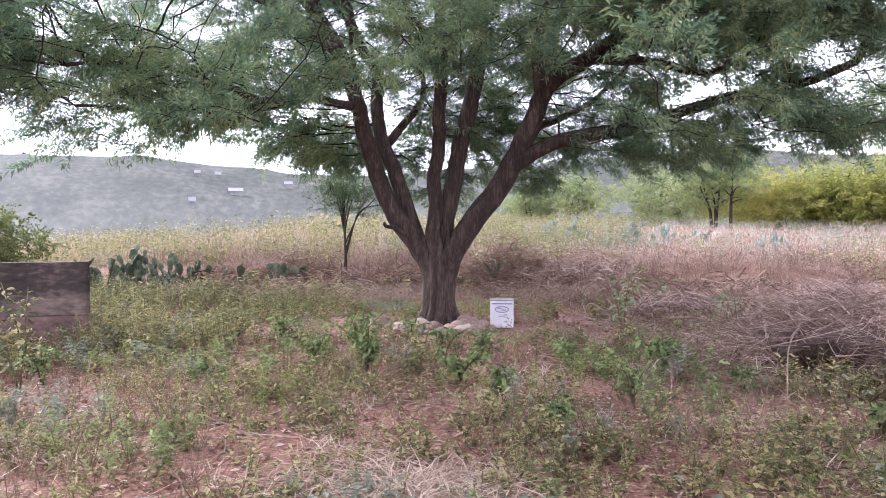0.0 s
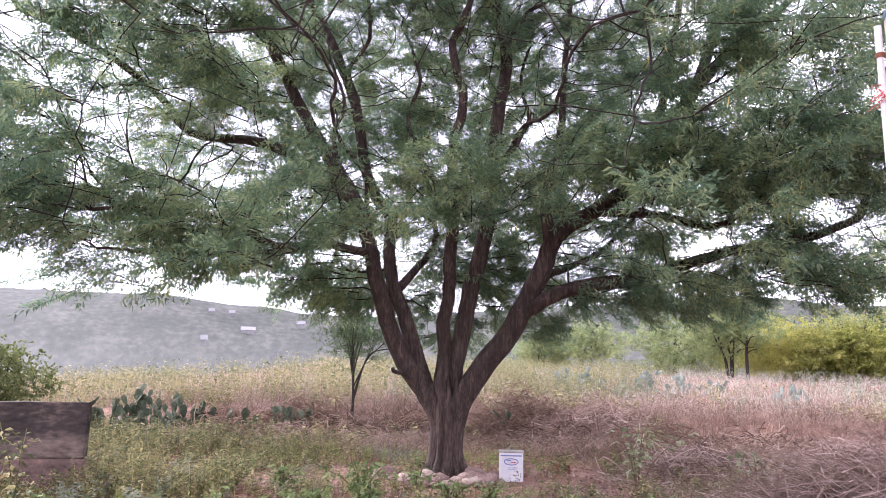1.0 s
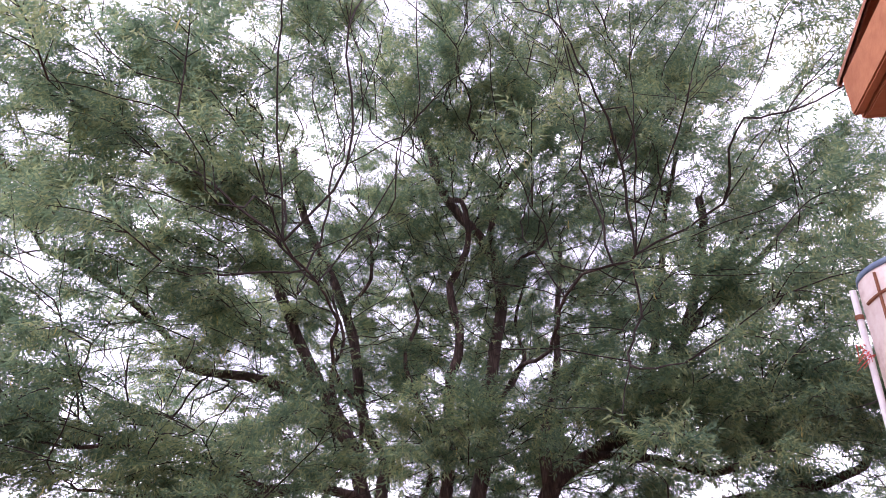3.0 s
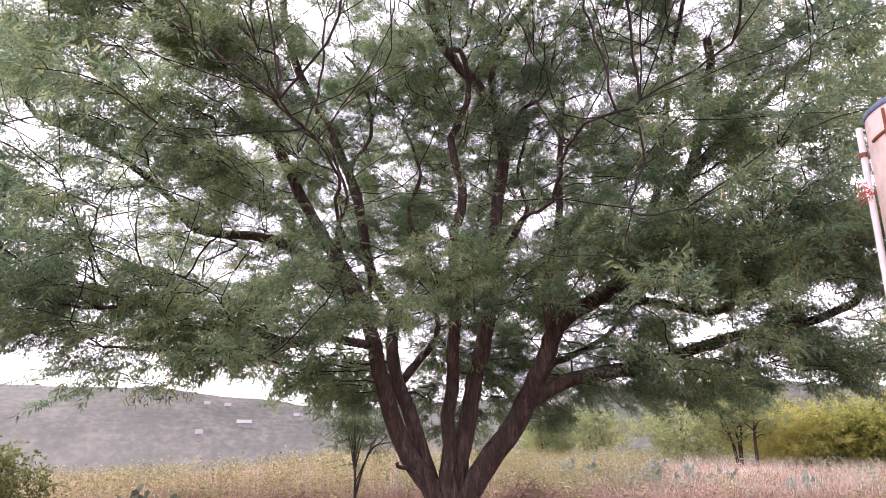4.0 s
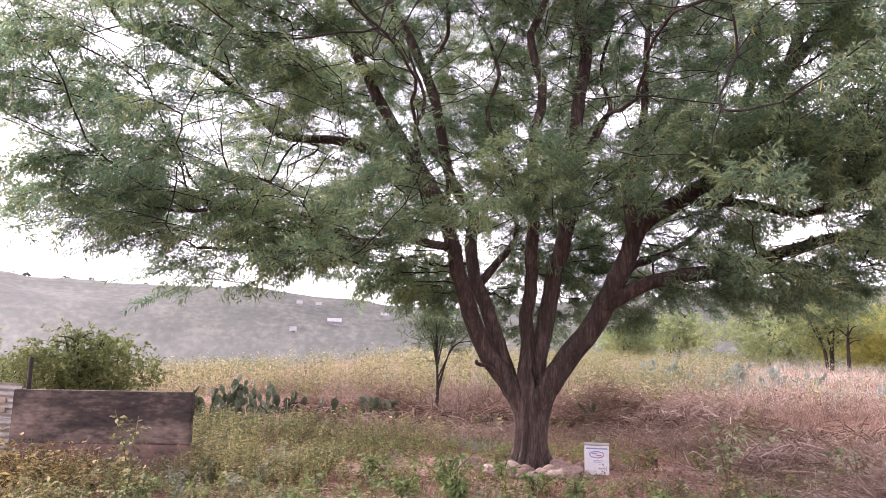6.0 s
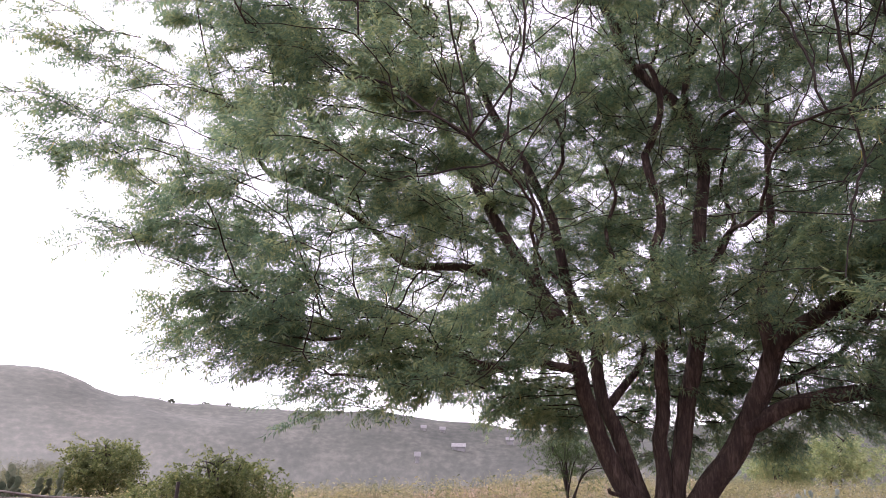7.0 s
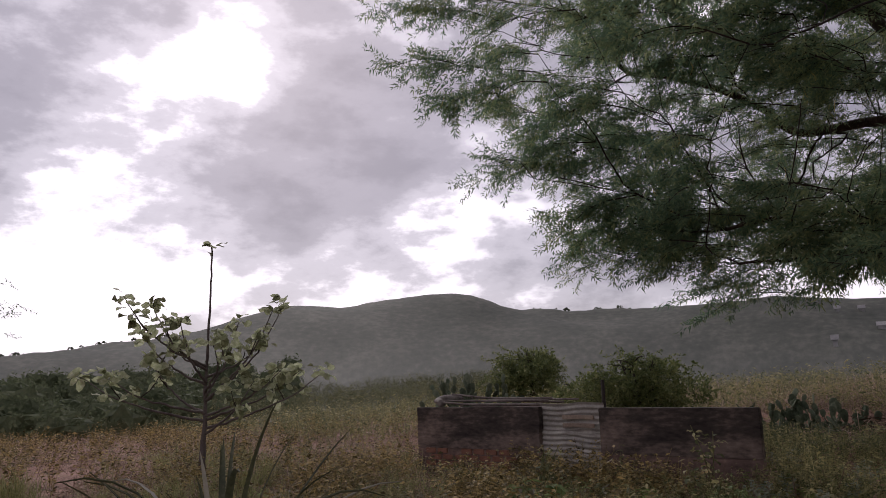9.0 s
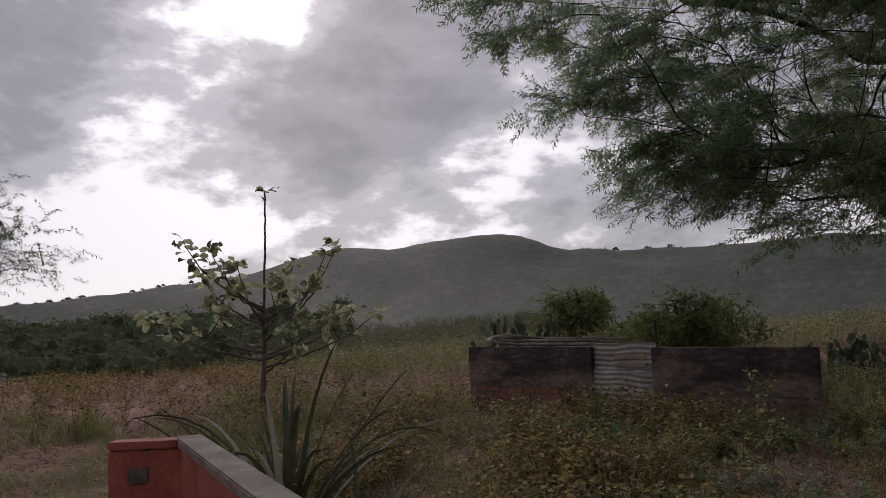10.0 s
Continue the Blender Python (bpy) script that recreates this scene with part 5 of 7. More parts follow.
# ---- trees and bushes ----
def small_tree(x, y, height, spread, seed, label, name="small_tree", leaf="leaf_far", trunk=0.05, pads=90, per=6, stems=1, low=0.35, category="tree", size=1.3, flat=0.75, reach=0.22, trunk_mat="twig", forms=None):
    """A tree with one or more stems, some limbs and a ragged crown."""
    z0 = float(ground_z(x, y))
    tree = thing(name, (x, y, z0), label, category)
    rng = np.random.default_rng(seed)
    limbs = []
    for s in range(stems):
        a = rng.uniform(0, 6.28)
        out = np.array([math.cos(a), math.sin(a), 0]) * spread * (0.10 if stems == 1 else 0.28)
        foot = np.array([0, 0, -0.05]) + (rng.normal(0, trunk * 2.2, 3) * (1, 1, 0) if stems > 1 else 0)
        line = smooth_line([foot, foot + out * 0.25 + (0, 0, height * 0.3), foot + out * 0.7 + rng.normal(0, 0.03, 3) * height + (0, 0, height * 0.58), out * 1.3 + (0, 0, height * 0.86)], 5)
        g = Geo()
        tube(g, line, np.linspace(trunk, trunk * 0.3, len(line)), 8, lambda an, i: 1 + 0.08 * np.sin(3 * an + i * 0.5))
        part("trunk" if s == 0 else "stem", g, M[trunk_mat], tree, smooth=True)
        limbs.append(line)
        for k in range(4):
            i = rng.integers(len(line) // 3, len(line) - 1)
            b = rng.uniform(0, 6.28)
            d = np.array([math.cos(b), math.sin(b), rng.uniform(0.3, 1.0)])
            far = 0.6 if category == "tree" else 0.34
            limb = smooth_line([line[i], line[i] + d * spread * far * 0.5, line[i] + d * spread * far * (1, 1, 0.6)], 4)
            g = Geo()
            tube(g, limb, np.linspace(trunk * 0.45, trunk * 0.15, len(limb)), 6)
            part("limb", g, M[trunk_mat], tree, smooth=True)
            limbs.append(limb)
    out = []
    while len(out) < pads:
        p = rng.uniform(-1, 1, 3)
        n = np.linalg.norm(p)
        if n > 1 or n < 0.35 * rng.uniform():
            continue
        a = math.atan2(p[1], p[0])
        k = 1 + 0.22 * math.sin(3 * a + seed) + 0.15 * math.sin(5 * a + p[2] * 4 + seed)
        out.append((p[0] * spread * k, p[1] * spread * k, height * (low + (1 - low) * (0.5 + 0.5 * p[2] * flat + 0.08 * math.sin(4 * a + seed)))))
    out = np.array(out)
    branches, ways = grow(limbs, out, seed, twig=0.004)
    g = Geo()
    for line, radii in branches:
        tube(g, line, np.minimum(radii, trunk * 0.3), 4, cap=False)
    tagged(part("branch", g, M[trunk_mat], tree, "thin branches"), kind="stuff")
    g = Geo()
    leaves(g, out, ways, per, seed + 50, reach=reach, size=size, forms=forms or FAR_SPRAYS)
    tagged(part("crown", g, M[leaf], tree), kind="stuff")
    return tree


M["leaf_bush"] = foliage("olive_bush_leaf", [(0.075, 0.10, 0.04), (0.15, 0.18, 0.065), (0.27, 0.275, 0.11)], 0.8, 6, 0.45)
def leafy_twig(seed, length=0.30, n=15, leaf=0.075, wide=0.045):
    """A twig along +x with oval leaves all round it."""
    rng = np.random.default_rng(seed)
    v, q = [(0, -0.003, 0), (0, 0.003, 0), (length, 0.001, 0), (length, -0.001, 0)], [(0, 1, 2, 3)]
    for i in range(n):
        root = np.array([length * (i + 0.8) / n, 0, 0])
        d = np.array([0.5, 0, 0]) + rng.normal(0, 0.7, 3)
        d /= np.linalg.norm(d)
        w = np.cross(d, rng.normal(0, 0.6, 3) + (0, 0, 1))
        w *= wide / 2 / np.linalg.norm(w)
        ln, b = leaf * rng.uniform(0.7, 1.3), len(v)
        v += [root, root + d * ln * 0.55 + w, root + d * ln, root + d * ln * 0.55 - w]
        q.append((b, b + 1, b + 2, b + 3))
    return np.array(v), [np.array(q)]


ROUND_TWIGS = [leafy_twig(160 + s) for s in range(5)]
FINE_SPRAYS = [spray(120 + s, fronds=10, each=2) for s in range(4)]
FAR_SPRAYS = [spray(100 + s, fronds=8, pinna=0.11, wide=0.034, each=2) for s in range(5)]



def fan_sapling(x, y, height, spread, seed, label, leaf="leaf"):
    """A thin stem that forks low into a fan of upright twigs, leafy from the middle up."""
    z0 = float(ground_z(x, y))
    tree = thing("sapling", (x, y, z0), label, "tree")
    rng = np.random.default_rng(seed)
    fork = np.array([0.02, 0.0, height * 0.24])
    stem = smooth_line([(0, 0, -0.05), (0.03, 0, height * 0.12), fork, fork + (-0.03, 0.02, height * 0.22), fork + (0.05, 0, height * 0.48)], 5)
    g = Geo()
    tube(g, stem, np.linspace(0.042, 0.010, len(stem)), 8, lambda an, i: 1 + 0.08 * np.sin(3 * an + i * 0.5))
    part("trunk", g, M["twig"], tree, smooth=True)
    limbs = [stem]
    for k in range(10):
        a = 2.4 * k + rng.normal(0, 0.3)
        lean = rng.uniform(0.25, 0.95) * spread
        foot = stem[int(rng.uniform(0.28, 0.75) * (len(stem) - 1))]
        out = np.array([math.cos(a), math.sin(a), 0]) * lean
        top = height * rng.uniform(0.72, 0.98) - 0.35 * lean
        line = smooth_line([foot, foot * 0.6 + out * 0.35 + (0, 0, 0.25 * height + 0.12 * top), out * 0.75 + rng.normal(0, 0.05, 3) + (0, 0, 0.8 * top), out * 1.05 + (0, 0, top)], 5)
        g = Geo()
        tube(g, line, np.linspace(0.019, 0.005, len(line)), 6)
        part("stem", g, M["twig"], tree, smooth=True)
        limbs.append(line)
    ends = []
    for line in limbs:
        i = rng.integers(len(line) // 3, len(line), 26)
        ends.append(line[i] + rng.normal(0, 0.20, (26, 3)) * (1, 1, 0.7) + (0, 0, 0.12))
    ends = np.concatenate(ends)
    ends = ends[ends[:, 2] > height * 0.34]
    branches, ways = grow(limbs, ends, seed, twig=0.003)
    g = Geo()
    for line, radii in branches:
        tube(g, line, np.minimum(radii, 0.008), 4, cap=False)
    tagged(part("branch", g, M["twig"], tree, "thin branches"), kind="stuff")
    g = Geo()
    leaves(g, ends, ways, 4, seed + 50, reach=0.10, size=0.62, forms=FINE_SPRAYS)
    tagged(part("crown", g, M[leaf], tree), kind="stuff")


M["leaf_lime"] = foliage("lime_leaf", [(0.17, 0.20, 0.06), (0.32, 0.34, 0.095), (0.50, 0.48, 0.15)], 0.5, 5, 0.6)
fan_sapling(-2.2, 15.9, 3.15, 1.45, 5, "slender dark-stemmed sapling with sparse feathery leaves", "leaf_dark")
FIELD_TREES = [
    (-20.9, 43, 4.0, 2.4, 11, "spreading light-green thorn tree with several thin stems", "thorn_tree", "leaf_far", 0.075, 150, 6, 4, 0.22, "tree", 1.5),
    (-22.1, 42, 4.8, 1.5, 25, "slender thorn tree with one dark forked stem", "thorn_tree", "leaf_far", 0.10, 60, 5, 1, 0.55, "tree", 1.4),
    (-17.0, 47, 4.4, 3.2, 12, "rounded light-green bush in the field", "bush", "leaf_far", 0.07, 210, 7, 4, -0.14, "bush", 1.6),
    (-10.8, 52, 4.0, 2.2, 13, "small open light-green tree in the field", "thorn_tree", "leaf_far", 0.09, 110, 6, 2, 0.15, "tree", 1.9),
    (-7.2, 55, 3.2, 2.4, 14, "rounded green bush in the field", "bush", "leaf_far", 0.08, 140, 7, 4, -0.14, "bush", 2.0),
    (-25.6, 46, 3.4, 3.0, 15, "bush with golden-yellow foliage", "bush", "leaf_gold", 0.06, 230, 7, 4, -0.14, "bush", 1.8),
    (-28.9, 45, 3.9, 2.8, 16, "yellow-green bush at the field edge", "bush", "leaf_lime", 0.06, 220, 7, 4, -0.14, "bush", 1.8),
    (-32.6, 45, 4.4, 3.4, 17, "yellow-green bush at the field edge", "bush", "leaf_lime", 0.07, 240, 7, 4, -0.14, "bush", 1.8),
    (-23.0, 52, 4.4, 3.2, 18, "yellow-green bush at the field edge", "bush", "leaf_lime", 0.07, 200, 7, 4, -0.14, "bush", 1.8),
    (-35.2, 34, 7.4, 5.0, 19, "tall open thorn tree with flat layered branches", "thorn_tree", "leaf_far", 0.11, 330, 6, 2, 0.30, "tree", 1.5),
    (-42.0, 42, 6.5, 4.6, 20, "tall open thorn tree with flat layered branches", "thorn_tree", "leaf_far", 0.14, 230, 6, 2, 0.3, "tree", 1.8)]
for az, r, height, spread, seed, label, name, leaf, trunk, pads, per, stems, low, category, size in FIELD_TREES:
    small_tree(*polar(az, r), height, spread, seed, label, name, leaf, trunk, pads, per, stems, low, category, size=size, reach=0.35)
small_tree(*late(33.0, 17.5), 2.15, 1.25, 21, "dense dark-green bush behind the pen", "bush", "leaf_bush", 0.05, 190, 9, 5, 0.05, "bush", size=0.9, reach=0.16, forms=ROUND_TWIGS)
small_tree(*late(41.6, 27), 2.75, 1.25, 22, "rounded olive-green bush behind the pen", "bush", "leaf_bush", 0.06, 170, 10, 5, 0.05, "bush", size=1.1, reach=0.2, forms=ROUND_TWIGS)
small_tree(*late(37.3, 21), 1.5, 1.1, 23, "low olive-green bush behind the pen", "bush", "leaf_bush", 0.04, 80, 8, 5, 0.05, "bush", size=1.0, reach=0.2, forms=ROUND_TWIGS)
small_tree(*late(92.0, 13.0), 4.1, 2.3, 24, "feathery mesquite at the edge of the yard", "mesquite_tree", "leaf_dark", 0.10, 230, 8, 2, 0.4, size=0.8, forms=FINE_SPRAYS)


def broad_leaf(seed, length=0.2, wide=0.15, cup=0.15):
    """A leaf along +x, folded on its midrib, on a short stalk."""
    n = 5
    rng = np.random.default_rng(seed)
    t = np.linspace(0, 1, n)
    w = wide / 2 * np.sin(np.pi * np.clip(t * 0.94 + 0.06, 0, 1)) ** 0.7
    x = 0.04 + t * length
    z = -0.30 * length * t ** 2 + 0.01 * rng.normal(size=n)
    mid = np.stack([x, 0 * t, z], -1)
    lf, rt = np.stack([x, w, z + cup * w], -1), np.stack([x, -w, z + cup * w], -1)
    v = np.vstack([mid, lf, rt, [(0, 0, 0.0)]])
    k = np.arange(n - 1)
    q = np.vstack([np.stack([k, k + 1, k + 1 + n, k + n], -1), np.stack([k + 1, k, k + 2 * n, k + 1 + 2 * n], -1)])
    return v, [q]


def build_broadleaf_sapling():
    """The young tree with large pale leaves beyond the parapet."""
    x, y = late(66.7, 11.6)
    z0 = float(ground_z(x, y))
    t = thing("broadleaf_sapling", (x, y, z0), "sparse young tree with large pale wind-turned leaves", "tree")
    rng = np.random.default_rng(77)
    side = np.array([0.40, 0.917, 0.0])       # across the line of sight
    deep = np.array([-0.917, 0.40, 0.0])
    lines = []

    def shoot(pts, r0, r1, name="branch"):
        line = smooth_line([side * a + deep * d + np.array((0, 0, h)) for a, d, h in pts], 6)
        line[1:-1] += rng.normal(0, 0.008, (len(line) - 2, 3))
        g = Geo()
        tube(g, line, r1 + (r0 - r1) * np.linspace(1, 0, len(line)) ** (2.0 if name == "trunk" else 1.0), 8, lambda an, i: 1 + 0.08 * np.sin(3 * an + i))
        part(name, g, M["grey_bark"], t, smooth=True)
        lines.append(line)
        return line

    s = -z0
    shoot([(0, 0, -0.05), (0.0, 0, 0.6), (0.02, 0, 1.0 + s), (0.03, 0.02, 2.0 + s), (0.06, 0, 3.0 + s), (0.06, 0, 3.72 + s)], 0.065, 0.014, "trunk")
    tips = [(-1.15, 0.1, 2.85), (-0.75, -0.4, 2.75), (-1.75, 0.2, 1.75), (-1.3, -0.3, 1.7), (-0.8, 0.4, 2.0), (-0.5, 0.3, 2.2), (0.5, 0.3, 2.55), (1.0, -0.2, 2.7), (1.2, 0.2, 2.85), (0.85, 0.5, 2.2),
            (1.45, 0.1, 1.75), (1.8, -0.2, 1.72), (1.1, -0.5, 1.75), (0.7, -0.5, 1.6), (-0.95, 0.5, 2.4), (0.3, -0.5, 2.3), (-0.35, -0.5, 2.5)]
    clusters = []
    for a, d, h in tips:
        h0 = rng.uniform(0.75, 1.15) if h < 2.1 else rng.uniform(1.2, 1.9)
        line = shoot([(0.02, 0, h0 + s), (a * 0.35, d * 0.4, h0 + 0.22 * (h - h0) + s), (a * 0.72, d * 0.8, h0 + 0.55 * (h - h0) + s), (a, d, h + s)], 0.023, 0.006)
        clusters.append((line[-1], 13))
        clusters.append((line[-6], 7))
        b = line[-8]
        e = b + side * rng.uniform(-0.3, 0.3) + deep * rng.uniform(-0.3, 0.3) + np.array((0, 0, rng.uniform(0.15, 0.4)))
        g = Geo()
        tube(g, smooth_line([b, (b + e) / 2 + rng.normal(0, 0.03, 3), e], 4), np.linspace(0.01, 0.004, 9), 6)
        part("twig", g, M["twig"], t, smooth=True)
        clusters.append((e, 9))
    clusters.append((np.array(side * 0.06 + np.array((0, 0, 3.72 + s))), 7))
    forms = [broad_leaf(k, 0.18, 0.13) for k in range(5)]
    meshes = [Geo().add(v, f).mesh("leaf", M["leaf_pale" if k < 4 else "leaf_olive"], True) for k, (v, f) in enumerate(forms)]
    for c, n in clusters:
        for k in range(n):
            way = Vector(rng.normal(0, 1, 3) * (1, 1, 0.5)) + Vector((0, 0, 0.1))
            ob = new("leaf", meshes[int(rng.integers(0, 5))])
            ob.parent = t
            sz = rng.uniform(0.6, 1.1)
            at = Vector(c) + Vector(rng.normal(0, 0.05, 3)) * (1 if k else 0)
            ob.matrix_basis = Matrix.Translation(at) @ way.to_track_quat("X", "Z").to_matrix().to_4x4() @ Matrix.Rotation(float(rng.normal(0, 0.8)), 4, "X") @ Matrix.Diagonal((sz, sz, sz, 1))


M["grey_bark"] = surface("grey_bark", [(0.07, 0.055, 0.05), (0.16, 0.13, 0.115)], 4, 40, bump=0.3)
M["leaf_olive"] = foliage("olive_leaf", [(0.06, 0.085, 0.04), (0.15, 0.155, 0.078), (0.29, 0.30, 0.17)], 5, 20, 0.35)
build_broadleaf_sapling()


def strap_plant(x, y, count, length, seed, label, wide=0.05, mats=("strap", "strap_pale"), up=1.0):
    """A clump of long arching strap leaves."""
    z0 = float(ground_z(x, y))
    p = thing("strap_leaf_plant", (x, y, z0), label, "plant")
    rng = np.random.default_rng(seed)
    for k in range(count):
        a = rng.uniform(0, 6.28)
        out = np.array([math.cos(a), math.sin(a), 0])
        ln = length * rng.uniform(0.4, 1.1)
        wide_k = wide * rng.uniform(0.55, 1.2)
        steep = rng.uniform(0.55, 1.36) * up
        t = np.linspace(0, 1, 10)
        curve = rng.uniform(0.3, 1.9)
        ang = steep - curve * t ** 2
        step = np.stack([np.cos(ang), np.sin(ang)], -1) * ln / 9
        path = np.vstack([[0, 0], np.cumsum(step[:-1], 0)])
        mid = out * (0.04 + path[:, :1]) + np.array((0, 0, 1.0)) * path[:, 1:]
        across = np.array([-out[1], out[0], 0])
        w = wide_k / 2 * np.minimum(1, 0.5 + 2 * t) * np.sqrt(np.clip(1 - t, 0, 1))
        n = len(t)
        v = np.vstack([mid + (0, 0, -0.006), mid + across * w[:, None] + np.array((0, 0, 1.0)) * (w[:, None] * 0.5), mid - across * w[:, None] + np.array((0, 0, 1.0)) * (w[:, None] * 0.5)])
        i = np.arange(n - 1)
        q = np.vstack([np.stack([i, i + 1, i + 1 + n, i + n], -1), np.stack([i + 1, i, i + 2 * n, i + 1 + 2 * n], -1)])
        part("leaf", Geo().add(v, [q]), M[mats[0] if rng.uniform() < 0.7 else mats[1]], p, smooth=True)


M["strap"] = surface("strap_leaf", [(0.035, 0.042, 0.024), (0.075, 0.082, 0.045), (0.15, 0.145, 0.085)], 3, 30, rough=0.5, bump=0.1, through_light=0.2)
M["strap_pale"] = surface("pale_strap_leaf", [(0.26, 0.25, 0.20), (0.42, 0.40, 0.34)], 3, 30, rough=0.45, bump=0.1, through_light=0.2)
strap_plant(*late(65.2, 5.1), 46, 1.55, 3, "clump of long arching strap leaves beyond the parapet", 0.074, up=1.08)
strap_plant(*late(59.5, 4.4), 12, 0.9, 5, "small clump of strap leaves beyond the parapet", 0.04)
strap_plant(*late(95.0, 5.6), 30, 1.5, 6, "tall clump of strap leaves at the yard edge", 0.022, up=1.15)


def leafy_herb(x, y, height, leaves_n, seed, label, mat="leaf_broad", leaf_len=0.16, wide=0.08, name="broadleaf_weed", stems=3):
    z0 = float(ground_z(x, y))
    p = thing(name, (x, y, z0), label, "plant", "broadleaf weeds")
    rng = np.random.default_rng(seed)
    forms = [broad_leaf(s + seed, leaf_len, wide, 0.2) for s in range(4)]
    g = Geo()
    for s in range(stems):
        lean = rng.normal(0, 0.34, 2) * height
        line = smooth_line([(0, 0, -0.03), (lean[0] * 0.3, lean[1] * 0.3, height * 0.5), (lean[0], lean[1], height * rng.uniform(0.8, 1.0))], 6)
        st = Geo()
        tube(st, line, np.linspace(0.009, 0.004, len(line)), 6)
        part("stem", st, M["dry_stem"] if mat == "leaf_pale" else M["weed"], p)
        n = leaves_n // stems
        i = (rng.uniform(0.25, 1.0, n) ** 0.7 * (len(line) - 1)).astype(int)
        a = rng.uniform(0, 6.28, n)
        ways = np.stack([np.cos(a), np.sin(a), rng.uniform(-0.5, 0.4, n)], -1)
        g.scatter(forms, line[i], np.zeros(n), rng.uniform(0.6, 1.15, n), rotations(ways, rng.normal(0, 0.3, n)), seed + s)
    part("foliage", g, M[mat], p, smooth=True)


HERBS = [(-0.72, 6.9, 0.50, 60), (0.14, 6.6, 0.40, 42), (-0.98, 8.3, 0.55, 40), (0.02, 8.2, 0.36, 30), (2.12, 6.9, 0.46, 50), (0.85, 5.15, 0.26, 40), (0.40, 7.5, 0.42, 30), (-2.0, 8.9, 0.38, 26),
         (-3.7, 6.6, 0.40, 32), (1.35, 7.6, 0.36, 26), (2.6, 6.2, 0.30, 24), (-1.3, 7.2, 0.40, 30), (1.6, 6.0, 0.34, 26), (0.5, 6.1, 0.30, 22), (-0.4, 9.0, 0.34, 26), (3.0, 4.9, 0.28, 26)]
for k, (x, y, h, n) in enumerate(HERBS):
    leafy_herb(x, y, h * 0.98, n * 4, 200 + k, "bushy green broad-leaved weed on bare earth", leaf_len=0.085, wide=0.038, stems=6)
leafy_herb(*polar(-14.2, 9.3), 0.95, 84, 240, "tall pale-leaved weed with thin stems", "leaf_pale", 0.12, 0.052, "pale_weed", 6)
leafy_herb(*polar(-22.5, 10.0), 0.8, 26, 241, "tall thin pale-leaved weed", "leaf_pale", 0.12, 0.06, "pale_weed", 3)
leafy_herb(*late(41.3, 7.6), 0.55, 34, 242, "fresh green weed with drooping leaves", "leaf_broad", 0.19, 0.085)
leafy_herb(*late(28.4, 8.6), 0.95, 60, 243, "tall leafy weed before the pen wall", "weed", 0.10, 0.05, "tall_weed", 2)
leafy_herb(*late(40.9, 8.8), 0.75, 60, 244, "tall leafy weed before the pen gate", "weed", 0.10, 0.045, "tall_weed", 3)
leafy_herb(*polar(30.6, 7.4), 0.6, 50, 245, "tall leafy weed in the yard", "weed_gold", 0.10, 0.045, "tall_weed", 2)


# ---- brush pile ----
def build_brush_pile():
    p = thing("brush_pile", (4.12, 7.35, 0.0), "heap of dry grey and brown cut branches", "brush pile", kind="stuff")

    def twigs(count, thick, seed, lift=1.0, longest=0.7):
        r = np.random.default_rng(seed)
        g = Geo()
        for k in range(count):
            u, v = r.normal(0, 1.0), r.normal(0, 1.0)
            top = max(0.06, 0.72 * math.exp(-(u * u + v * v) / 2.4)) * lift
            c = np.array([u * 0.80, v * 0.85, top * r.uniform(0.1, 1.0)])
            hole = ((c[0] + 0.70) / 0.40) ** 2 + ((c[1] + 1.0) / 1.1) ** 2 + ((c[2] - 0.16) / 0.30) ** 2
            if hole < 1:
                continue
            a = r.uniform(0, 6.28)
            ln = r.uniform(0.2, longest)
            d = np.array([math.cos(a), math.sin(a), r.normal(0, 0.35)]) * ln / 2
            bow = r.normal(0, 0.24, 3) * ln
            pts = np.array([c - d, c - d * 0.3 + bow * 0.8, c + d * 0.4 + bow, c + d])
            pts[:, 2] = np.maximum(pts[:, 2], 0.01)
            line = smooth_line(pts, 2)
            tube(g, line, np.linspace(thick * r.uniform(0.6, 1.5), thick * 0.3, len(line)), 3, cap=False)
        return g

    part("grey_branches", twigs(900, 0.0046, 1, 1.05, 0.75), M["brush"], p)
    part("brown_twigs", twigs(3000, 0.0033, 2), M["dry_stem"], p)
    part("straw_stems", twigs(4200, 0.0029, 3, 1.12, 0.6), M["brush"], p)
    g = Geo()
    for a, b, c in (((-1.3, -1.5, 0.02), (-1.15, -1.2, 0.42), (-0.9, -0.9, 0.6)), ((-0.4, -1.7, 0.1), (-0.2, -1.5, 0.45), (-0.25, -1.1, 0.55)), ((-0.2, 0.1, 0.8), (0.4, -0.2, 0.72), (1.0, -0.7, 0.4))):
        line = smooth_line([a, b, c], 8)
        tube(g, line, np.linspace(0.008, 0.003, len(line)), 6)
    part("bent_branches", g, M["brush"], p, "thicker pale bent branches")
    # added dark core whose colour stands for shade between twigs, hollow under its edge
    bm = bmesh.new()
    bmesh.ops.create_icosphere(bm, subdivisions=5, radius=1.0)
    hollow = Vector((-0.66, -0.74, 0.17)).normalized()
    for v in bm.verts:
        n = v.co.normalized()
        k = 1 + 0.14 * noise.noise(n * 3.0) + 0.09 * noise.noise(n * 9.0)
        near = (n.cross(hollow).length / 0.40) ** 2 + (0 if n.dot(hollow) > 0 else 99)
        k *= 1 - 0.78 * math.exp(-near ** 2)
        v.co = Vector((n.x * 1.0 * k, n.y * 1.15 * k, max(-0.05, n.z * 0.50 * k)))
    part("shade_core", bm, M["brush_shade"], p, "added dark core for the shade between the twigs, with a hollow")


